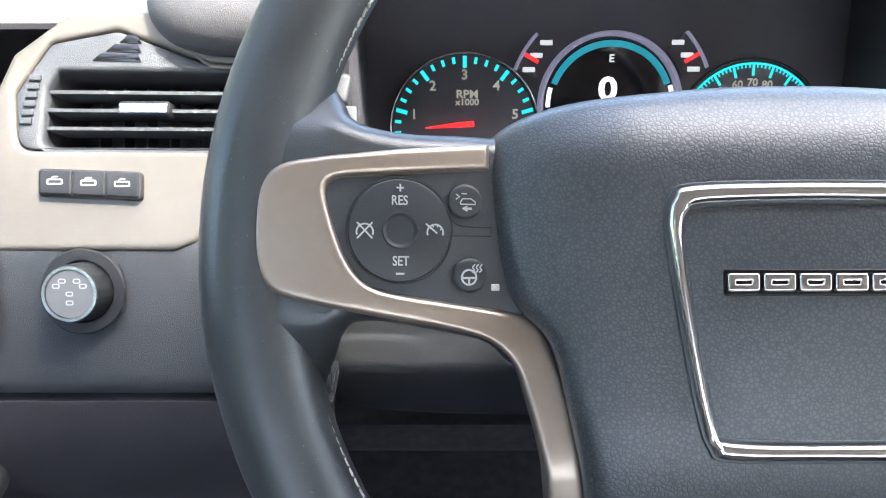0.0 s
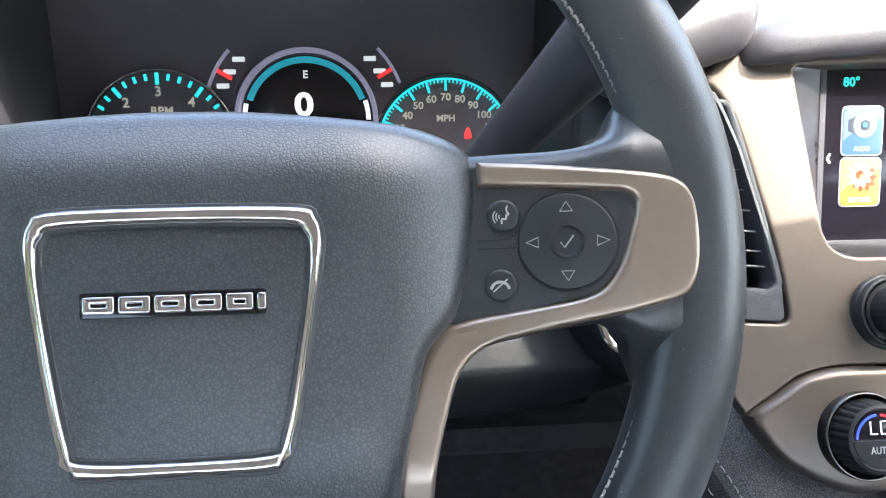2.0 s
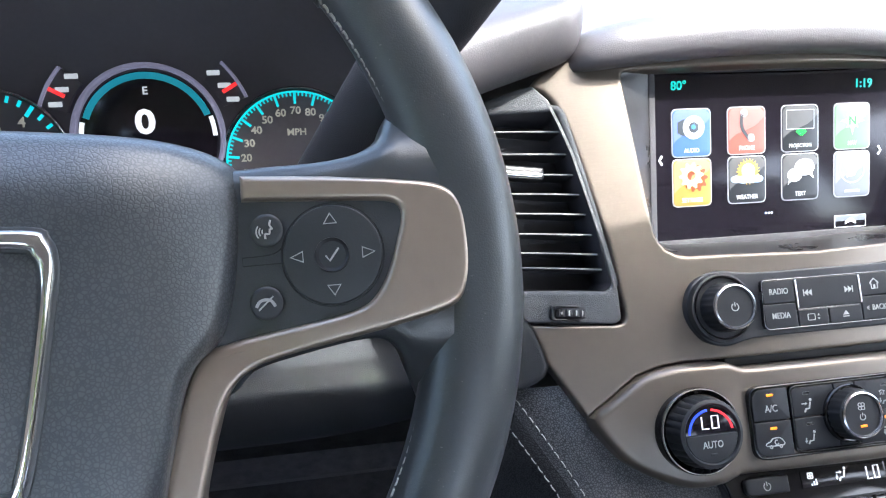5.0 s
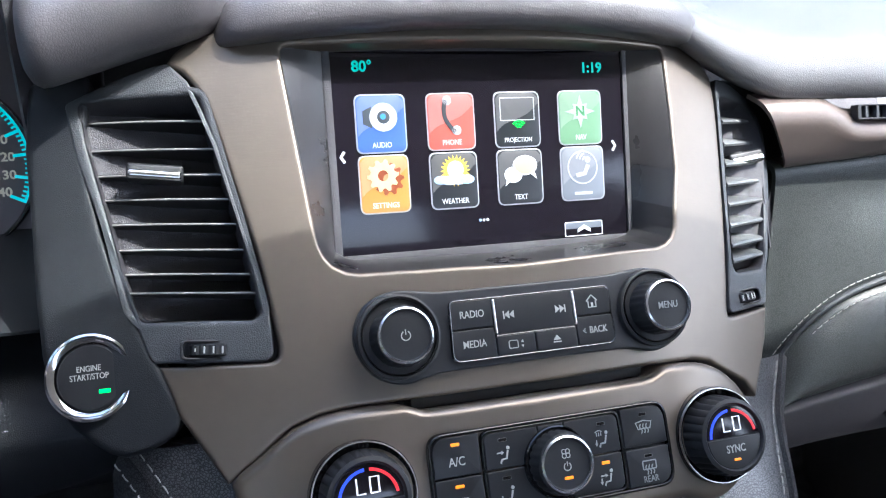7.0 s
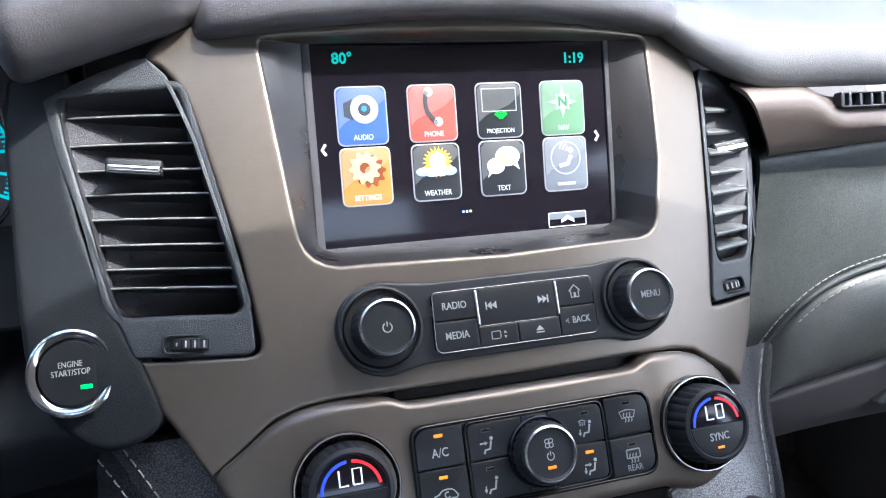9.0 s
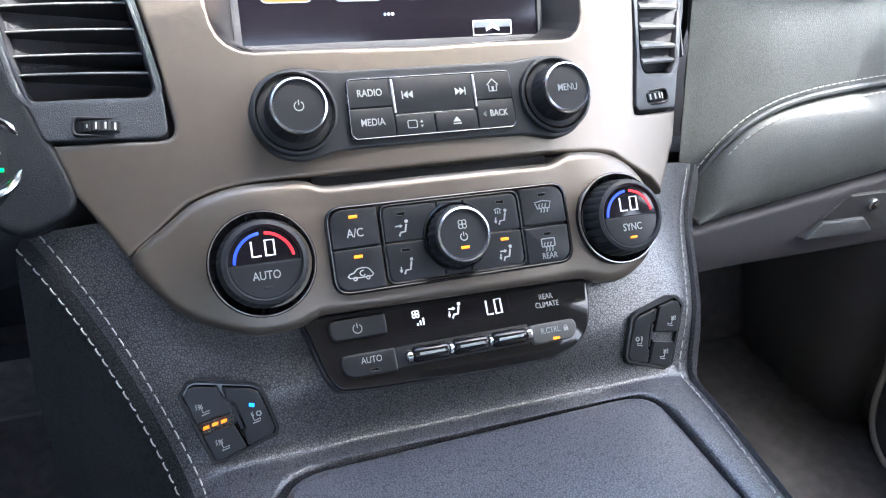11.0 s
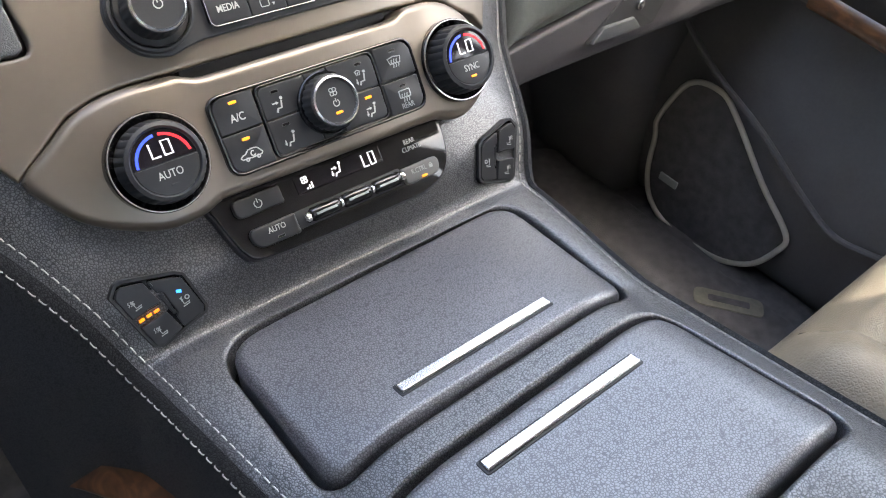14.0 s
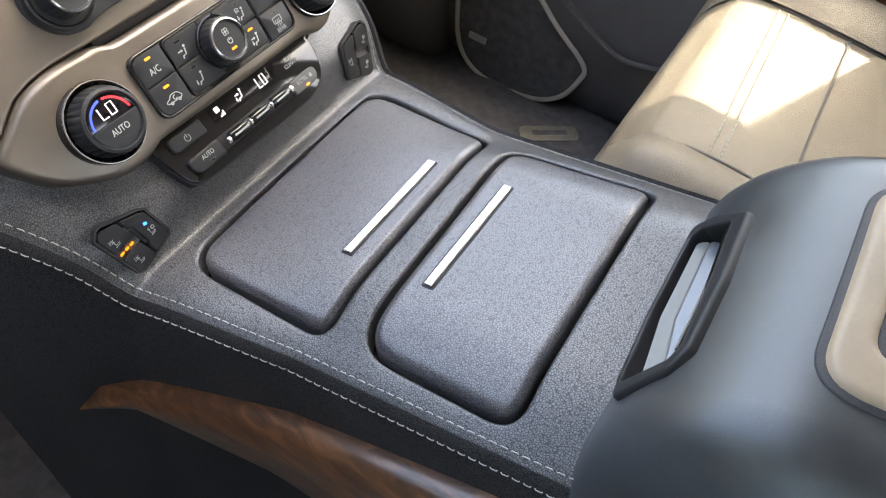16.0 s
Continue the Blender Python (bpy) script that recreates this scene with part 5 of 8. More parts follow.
    part("indicator", plate(rrect(fx - 0.0022, fy - 0.0072, fx + 0.0022, fy - 0.0058, 0.0004), H - 0.0006, H + 0.0004, 0.0002), AMBER, fan, "lit amber bar")
    temp_dial(cl, -0.0967, -0.0715, "AUTO")
    temp_dial(cl, 0.0967, -0.0725, "SYNC")
    return cl


def rear_climate_controls():
    rc = thing("rear_climate_controls", STACK @ Matrix.Translation((0, -0.122, 0)) @ Matrix.Rotation(radians(-7), 4, "X") @ Matrix.Translation((0, 0.122, 0)), "gloss black rear climate panel with a dark display", "climate control")
    out = [(-0.0800, -0.1035), (-0.0715, -0.1000), (0.0720, -0.1020), (0.0762, -0.1060), (0.0752, -0.1180), (0.0712, -0.1290), (0.0630, -0.1368), (0.0490, -0.1408), (0.0420, -0.1412), (-0.0067, -0.1408), (-0.0579, -0.1390), (-0.0702, -0.1345), (-0.0762, -0.1191), (-0.0786, -0.1090)]
    skin = smooth_line(out, 3, True)
    part("panel", plate(skin, -0.020, -0.0050, 0.0012), GLOSS, rc, "gloss black panel")
    part("panel_rim", plate(offset(ccw(skin), -0.0014), -0.022, -0.0070, 0.0010), SOFT_BLACK, rc)
    h = -0.0018
    sm = 0.0012
    keys = ((-0.0692, -0.1140, -0.0402, -0.1036, "power", (0.0030, sm, sm, 0.0044)), (-0.0664, -0.1331, -0.0380, -0.1213, "AUTO", (0.0034, sm, sm, 0.0074)), (0.0364, -0.1332, 0.0634, -0.1226, "lock", (sm, 0.0034, 0.0062, 0.0026)))
    for x0, y0, x1, y1, kind, rad in keys:
        key = part("key", plate(keycap(x0, y0, x1, y1, *rad), -0.007, h, 0.0012, steps=4), PLASTIC if kind != "lock" else LOCK_GREY, rc, "grey locking key" if kind == "lock" else "")
        cx, cy = (x0 + x1) / 2, (y0 + y1) / 2
        if kind == "power":
            part("icon", power_sign(cx - 0.0006, cy - 0.0004, 0.0022, 0.0005, h), MARK_WHITE, key)
        elif kind == "AUTO":
            part("marking", words("AUTO", 0.0047, cx + 0.0014, cy + 0.0018, h, squeeze=0.82), MARK_WHITE, key)
            slot = rrect(cx + 0.0000, cy - 0.0038, cx + 0.0042, cy - 0.0025, 0.0003)
            part("indicator", plate(slot, h - 0.0005, h + 0.0002, 0.0001), GLOSS, key, "unlit slot")
            part("slot_edge", stroke(slot, 0.00022, h + 0.0001, closed=True), LOCK_GREY, key)
        else:
            part("marking", words("R.CTRL", 0.0044, cx - 0.0024, cy + 0.0010, h, squeeze=0.80), MARK_DIM, key)
            lock = plate(rrect(cx + 0.0054, cy - 0.0006, cx + 0.0080, cy + 0.0014, 0.0002), h, h + 0.0003, 0.00005)
            part("icon", stroke(arc(cx + 0.0067, cy + 0.0014, 0.0009, 0, 180, 8), 0.0004, h, lock), MARK_DIM, key, "small padlock sign")
            part("indicator", plate(rrect(cx - 0.0018, cy - 0.0043, cx + 0.0022, cy - 0.0029, 0.0003), h - 0.0005, h + 0.0003, 0.0001), AMBER, key, "lit amber bar")
    disp = part("display", plate(rrect(-0.0303, -0.1140, 0.0283, -0.1034, 0.0008), -0.007, -0.0046, 0.0002), SCREEN_BLACK, rc, "dark display")
    hz = -0.0046
    b = bmesh.new()
    for k in range(4):
        a = math.pi / 4 + k * math.pi / 2
        stroke(disc(-0.0240 + 0.0012 * math.cos(a), -0.1067 + 0.0012 * math.sin(a), 0.0009, 12), 0.0006, hz, b, closed=True)
    for k, q in enumerate((0.0012, 0.0024, 0.0036)):
        stroke([(-0.0236 + 0.0016 * k, -0.1126), (-0.0236 + 0.0016 * k, -0.1126 + q)], 0.0009, hz, b)
    figure(b, -0.0020, -0.1083, hz, "face feet")
    for pts in ([(0.0150, -0.1056), (0.0150, -0.1130), (0.0183, -0.1130)], [(0.0199, -0.1130), (0.0199, -0.1056), (0.0233, -0.1056), (0.0233, -0.1130), (0.0199, -0.1130)]):
        stroke(pts, 0.0009, hz, b)
    part("marking", b, WHITE_LIT, disp, "lit white figures")
    part("marking", join(words("REAR", 0.0043, 0.0500, -0.1086, -0.0050, squeeze=0.82), words("CLIMATE", 0.0043, 0.0500, -0.1129, -0.0050, squeeze=0.82)), MARK_WHITE, rc)
    # three rocker bars with bright knuckles, in a trough
    y0, zc = -0.1266, -0.0030
    part("trough", plate(rrect(-0.0374, -0.1318, 0.0362, -0.1214, 0.0012), -0.007, -0.0046, 0.0002), RUBBER, rc)
    bead = [(0.0, -0.0015), (0.0014, -0.0014), (0.0022, -0.0008), (0.0024, 0.0), (0.0022, 0.0008), (0.0014, 0.0014), (0.0, 0.0015)]
    for i in range(3):
        xa = -0.0296 + 0.0218 * i
        xb = xa + 0.0194
        rings = [(xa, 0.0026), (xa + 0.0005, 0.0036), (xa + 0.0014, 0.0041), (xb - 0.0014, 0.0041), (xb - 0.0005, 0.0036), (xb, 0.0026)]
        rows = [[(x, y0 + r * math.cos(a), zc + r * 0.85 * math.sin(a)) for a in np.linspace(0, 2 * math.pi, 20, endpoint=False)] for x, r in rings]
        bar = part("rocker", tube_of(rows), GLOSS, rc, "round gloss black rocker bar")
        # pale strip stands in for the light reflected along the bar
        part("bar_highlight", plate(rrect(xa + 0.0030, y0 - 0.0010, xb - 0.0028, y0 + 0.0004, 0.0002), zc + 0.0020, zc + 0.0037, 0.0001), MARK_DIM, bar, "painted reflection line along the bar")
    for i, xc in enumerate((-0.0312, -0.0090, 0.0128, 0.0350)):
        k = 1.5 if i in (0, 3) else 1.0
        rows = [[(xc + dx * k, y0 - (0.0006 if i == 0 else 0) + r * 1.35 * math.cos(a), zc + r * 1.35 * math.sin(a)) for a in np.linspace(0, 2 * math.pi, 16, endpoint=False)] for r, dx in bead]
        part("chrome_knuckle", tube_of(rows), CHROME, rc, "small chrome knuckle")
    return rc


LOCK_GREY = surface("grey_key_plastic", (0.09, 0.09, 0.088), 0.4, var=0.08, scale=60)
SATIN_GREY = surface("satin_grey_plastic", (0.20, 0.20, 0.19), 0.35, var=0.08, scale=60)


def start_button():
    sb = thing("start_panel", STACK, "black dash panel with a chrome-ringed engine start button", "dash panel")
    pane = [(-0.2400, 0.1520), (-0.2080, 0.1500), (-0.2130, 0.1170), (-0.2065, 0.0680), (-0.1940, 0.0255), (-0.1820, -0.0035), (-0.1750, -0.0270), (-0.1830, -0.0370), (-0.2023, -0.0422), (-0.2180, -0.0330), (-0.2320, -0.0176), (-0.2400, 0.0106), (-0.2420, 0.0754)]
    part("panel", plate(smooth_line(pane, 2, True), -0.070, 0.0, 0.004, grid=0.012, warp=lambda x, y, z: (x, y, bend(x, y, z)[2] - 0.004), steps=4), STACK_BLACK, sb, "charcoal plastic panel")
    cx, cy = -0.2152, -0.0018
    z = bend(cx, 0, 0)[2] - 0.005
    tilt = Matrix.Translation((cx, cy, z)) @ Matrix.Rotation(radians(-12), 4, "Y")
    part("chrome_ring", moved(lathe([(0.0222, -0.002), (0.0219, 0.0030), (0.0211, 0.0046), (0.0200, 0.0050), (0.0182, 0.0045), (0.0169, 0.0036), (0.0164, -0.001)], 72, cap=False), tilt), CHROME, sb, "polished chrome ring")
    btn = part("button", moved(lathe([(0.0164, -0.001), (0.0162, 0.0026), (0.0152, 0.0036), (0.0, 0.0036)], 64, cap=False), tilt), PLASTIC, sb, "round black push button")
    part("marking", moved(join(words("ENGINE", 0.0041, -0.0004, 0.0042, 0.0037, squeeze=0.80), words("START/STOP", 0.0041, -0.0004, 0.0002, 0.0037, squeeze=0.80)), tilt), MARK_WHITE, btn)
    part("indicator", moved(plate(rrect(0.0038, -0.0082, 0.0092, -0.0062, 0.0003), 0.0030, 0.0040, 0.0002), tilt), GREEN, btn, "lit green bar")
    return sb


center_stack()
air_vent(False, "charcoal air vent with eight slats beside the start button")
air_vent(True, "charcoal air vent with eight slats beside the glove box")
touchscreen()
radio_controls()
climate_controls()
rear_climate_controls()
start_button()


# ---- centre console ----
CONSOLE = frame_m((0.42, -0.026, 0.614), 103)
LID_FRONT = [(-0.1035, 0.0120), (0.1005, 0.0140), (0.1070, 0.1260), (-0.1040, 0.1215)]
LID_REAR = [(-0.1035, -0.1180), (0.0990, -0.1180), (0.0985, -0.0105), (-0.1010, -0.0160)]
LID_R = ([0.012, 0.012, 0.020, 0.024], [0.013, 0.012, 0.018, 0.022])


def crown(x, y, z):
    k = min(1.0, max(0.0, y / 0.135))
    k = 1 - 0.95 * k * k * (3 - 2 * k)
    return (x, y, z - 5.0 * k * max(0.0, min(abs(x), 0.107) - 0.056) ** 2 - edge_drop(x / console_half(y)))


def edge_drop(u):
    return 0.006 * max(0.0, (abs(u) - 0.86) / 0.14) ** 2


def console_half(y):
    return 0.119 + 0.006 * (y + 0.165) / 0.20 + 0.12 * max(0.0, y - 0.02)


def apron_h(x, ys):
    t = min(1.0, max(0.0, (ys + 0.150) / 0.085))
    t = t * t * (3 - 2 * t)
    return (-0.0105 - 0.25 * x * x) * (1 - t) + (bend(x, 0, 0)[2] - 0.0140) * t


FOLD = 0.30
APRON_W = lambda t: 0.1425 + 0.040 * t + 0.022 * t * t


def console_point(u, v):
    """World point of the console's skin: u from -1 to 1 across, v from 0 at the armrest to 1 at the stack."""
    if v < 0.62:
        y = -0.168 + v / 0.62 * 0.303
        w = console_half(y)
        x = u * w
        p = CONSOLE @ Vector(crown(x, y, 0.0))
    else:
        t = (v - 0.62) / 0.38
        ys = -0.168 + t * 0.128
        w = APRON_W(t)
        x = u * w
        a = STACK @ Vector((x, ys, apron_h(x, ys) - edge_drop(u)))
        y0 = CONSOLE @ Vector(crown(u * console_half(0.135), 0.135, 0.0))
        if t < FOLD:
            # a cove between the flat top and the leaning apron
            d0 = (y0 - CONSOLE @ Vector(crown(u * console_half(0.125), 0.125, 0.0))) * 3.2
            t1 = FOLD + 0.05
            ys1, w1 = -0.168 + FOLD * 0.128, APRON_W(FOLD)
            ys2, w2 = -0.168 + t1 * 0.128, APRON_W(t1)
            b1 = STACK @ Vector((u * w1, ys1, apron_h(u * w1, ys1) - edge_drop(u)))
            b2 = STACK @ Vector((u * w2, ys2, apron_h(u * w2, ys2) - edge_drop(u)))
            d1 = (b2 - b1) / 0.05 * FOLD
            s = t / FOLD
            p = y0 * (2 * s ** 3 - 3 * s * s + 1) + d0 * (s ** 3 - 2 * s * s + s) + b1 * (3 * s * s - 2 * s ** 3) + d1 * (s ** 3 - s * s)
        else:
            p = a
    return p


def console():
    con = thing("center_console", Matrix.Translation((0.42, -0.03, 0.13)), "black leather centre console with pale double stitching", "console")
    inv = Matrix.Translation((-0.42, 0.03, -0.13))
    W2 = lambda bm: moved(bm, inv)
    outline = []
    ys = np.linspace(-0.168, 0.1345, 26)
    outline = [(console_half(y), y) for y in ys] + [(-console_half(y), y) for y in ys[::-1]]
    gap = lambda k: offset(ccw(fillet((LID_FRONT, LID_REAR)[k], LID_R[k], 6)), -0.0036)
    top = plate(outline, -0.020, 0.0, 0.0003, holes=[gap(0), gap(1)], grid=0.009, warp=lambda x, y, z: crown(x, y, z - 0.07 * max(0.0, y - 0.1262)), holebev=0.0030, steps=4)
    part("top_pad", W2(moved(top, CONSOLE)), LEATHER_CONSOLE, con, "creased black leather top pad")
    # apron that climbs to the stack, and the sides
    us = [-1.0, -0.97, -0.9, -0.8, -0.6, -0.4, -0.2, 0, 0.2, 0.4, 0.6, 0.8, 0.9, 0.97, 1.0]
    rows = [[tuple(console_point(u, v)) for u in us] for v in list(np.linspace(0.623, 0.735, 16)) + list(np.linspace(0.75, 1.0, 12))]
    lap = [[tuple(CONSOLE @ Vector(crown(u * console_half(y), y, h))) for u in us] for y, h in ((0.1264, -0.0004), (0.1278, 0.0), (0.1305, 0.0), (0.1330, 0.0))]
    rows = lap + rows
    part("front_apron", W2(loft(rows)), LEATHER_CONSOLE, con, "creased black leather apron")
    for s in (-1, 1):
        rows = []
        for v in np.linspace(0.0, 1.0, 40):
            e = console_point(s, v)
            drop = [(0.0, 0.0), (0.004, -0.004), (0.007, -0.014), (0.010, -0.045), (0.016, -0.10), (0.018, -0.24), (0.018, -0.46)]
            rows.append([(e.x + s * a, e.y, max(0.13, e.z + b)) for a, b in drop])
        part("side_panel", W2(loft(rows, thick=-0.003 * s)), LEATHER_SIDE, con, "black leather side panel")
        for k, (off, dz) in enumerate(((-0.0045, 0.0012), (0.0066, -0.0125))):
            line = []
            for v in np.linspace(0.0, 1.0, 70):
                e = console_point(s, v)
                u_ = s * (0.966 if s < 0 else 0.950)
                q = console_point(u_, v)
                nq = (console_point(u_ + 0.01, v) - console_point(u_ - 0.01, v)).cross(console_point(u_, min(1.0, v + 0.004)) - console_point(u_, max(0.0, v - 0.004))).normalized()
                q = q + nq * 0.0008
                line.append((q.x, q.y, q.z) if k == 0 else (e.x + s * 0.0054, e.y, e.z - 0.0072))
            part("seam", W2(stitch_line(line, 0.0044, 0.0022, 0.00040, up=(0, 0, 1) if k == 0 else (s, 0, 0.4))), THREAD, con, "pale grey stitching")
        # burl wood wedge low on the side
        rows = []
        for t in np.linspace(0, 1, 48):
            y = 0.140 - 0.43 * t
            zt = 0.468 + (0.596 - 0.468) * min(1.0, (0.140 - y) / 0.30) ** 0.85 - 0.004
            wdt = 0.004 + 0.092 * min(1.0, t / 0.5)
            xb = 0.42 + s * (console_half(min(0.135, y + 0.03)) + 0.58 * max(0.0, y - 0.105) + 0.024)
            rows.append(smooth_line([(xb - s * 0.016, y, zt + 0.003), (xb - s * 0.002, y, zt + 0.001), (xb + s * 0.006, y, zt - wdt * 0.12), (xb + s * 0.010, y, zt - wdt * 0.45), (xb + s * 0.006, y, zt - wdt), (xb - s * 0.012, y, zt - wdt - 0.003)], 4))
        part("wood_trim", W2(loft(rows)), WOOD, con, "glossy dark burl wood trim")
    # dark tray under the lid gaps
    part("tray", W2(moved(plate(rrect(-0.115, -0.130, 0.115, 0.130, 0.004), -0.050, -0.030, 0.001), CONSOLE)), RUBBER, con)
    # hinged lids with a bright handle bar each
    for k, (pts, by) in enumerate(((LID_FRONT, 0.0310), (LID_REAR, -0.0312))):
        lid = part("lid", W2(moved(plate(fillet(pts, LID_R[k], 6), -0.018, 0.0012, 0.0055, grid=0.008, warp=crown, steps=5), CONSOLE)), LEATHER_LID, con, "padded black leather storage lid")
        well = rrect(-0.0528, by - 0.0048, 0.0523, by + 0.0042, 0.0016)
        part("handle_well", W2(moved(plate(well, -0.006, 0.0017, 0.0003), CONSOLE)), RUBBER, lid)
        bar = rrect(-0.0515, by - 0.0036, 0.0510, by + 0.0030, 0.0008)
        part("handle_bar", W2(moved(plate(bar, -0.004, 0.0034, 0.0010), CONSOLE)), SATIN_CHROME, lid, "bright satin metal handle bar")
    # seat heating switches on the apron, each on a flat lean of its own
    for s in (-1, 1):
        lean = lambda x, y, z: (-s * x, y, z + 0.0962 * x + 0.1523 * y + 0.0161 + 0.0008)
        flat = lambda pts: [(x, y) for x, y in pts]
        rim = fillet([(-0.1429, -0.1277), (-0.1381, -0.1216), (-0.1340, -0.1208), (-0.1082, -0.1268), (-0.1036, -0.1297), (-0.0979, -0.1514), (-0.0994, -0.1553), (-0.1261, -0.1641), (-0.1315, -0.1622)], 0.003)
        bed = offset(ccw(rim), 0.0015)
        pod = part("seat_switch", W2(moved(plate(rim, -0.012, 0.0016, 0.0010, holes=[bed], holebev=0.0006, warp=lean, grid=0.02), STACK)), RUBBER, con, "black seat heating and cooling switch")
        part("switch_bed", W2(moved(plate(bed, -0.012, -0.0006, 0.0002, warp=lean, grid=0.02), STACK)), GLOSS, pod)
        keys = ([(-0.1379, -0.1253), (-0.1350, -0.1245), (-0.1247, -0.1265), (-0.1196, -0.1406), (-0.1360, -0.1430), (-0.1400, -0.1294)],
                [(-0.1228, -0.1268), (-0.1096, -0.1298), (-0.1061, -0.1318), (-0.1001, -0.1509), (-0.1016, -0.1542), (-0.1135, -0.1577), (-0.1151, -0.1505), (-0.1138, -0.1487), (-0.1173, -0.1355), (-0.1204, -0.1343)],
                [(-0.1338, -0.1487), (-0.1191, -0.1459), (-0.1143, -0.1580), (-0.1268, -0.1628), (-0.1299, -0.1615)])
        marks = ((-0.1320, -0.1363), (-0.1092, -0.1444), (-0.1250, -0.1549))
        for i, poly in enumerate(keys):
            key = part("key", W2(moved(plate(fillet(poly, 0.0010), -0.002, 0.0018, 0.0005, warp=lean, grid=0.02), STACK)), PLASTIC, pod)
            cx, cy = marks[i]
            b = stroke([(cx - 0.0014, cy + 0.0026), (cx - 0.0002, cy - 0.0014), (cx + 0.0028, cy - 0.0006), (cx + 0.0024, cy - 0.0018), (cx - 0.0010, cy - 0.0026)], 0.0005, 0)
            for q in (0.0, 0.0013, 0.0026) if i != 1 else (0.0024,):
                stroke(smooth_line([(cx - 0.0034 + q, cy + 0.0004), (cx - 0.0028 + q, cy + 0.0012), (cx - 0.0034 + q, cy + 0.0022), (cx - 0.0028 + q, cy + 0.0030)], 3), 0.0004, 0, b)
            if i == 1:
                stroke(disc(cx + 0.0022, cy + 0.0018, 0.0011, 10), 0.0006, 0, b, closed=True)
            for v in b.verts:
                v.co = Vector(lean(v.co.x, v.co.y, v.co.z + 0.0018))
            part("icon", W2(moved(b, STACK)), MARK_SOFT, key)
        part("center_bar", W2(moved(plate([(-0.1200, -0.1356), (-0.1179, -0.1362), (-0.1143, -0.1486), (-0.1160, -0.1490)], -0.002, 0.0012, 0.0003, warp=lean, grid=0.02), STACK)), PLASTIC, pod)
        if s < 0:
            for cx, cy in ((-0.1318, -0.1453), (-0.1275, -0.1443), (-0.1234, -0.1436)):
                part("indicator", W2(moved(plate(fillet([(cx - 0.0014, cy - 0.0010), (cx + 0.0014, cy - 0.0004), (cx + 0.0014, cy + 0.0010), (cx - 0.0014, cy + 0.0004)], 0.0002), -0.001, 0.0010, 0.0002, warp=lambda x, y, z: (x, y, lean(x, y, z)[2]), grid=0.02), STACK)), AMBER, pod, "lit amber bar")
            cx, cy = -0.1099, -0.1379
            part("indicator", W2(moved(plate(fillet([(cx - 0.0014, cy - 0.0006), (cx + 0.0012, cy - 0.0013), (cx + 0.0015, cy + 0.0005), (cx - 0.0010, cy + 0.0011)], 0.0002), 0.0, 0.0021, 0.0002, warp=lambda x, y, z: (x, y, lean(x, y, z)[2]), grid=0.02), STACK)), BLUE_LED, pod, "lit blue bar")
    return con


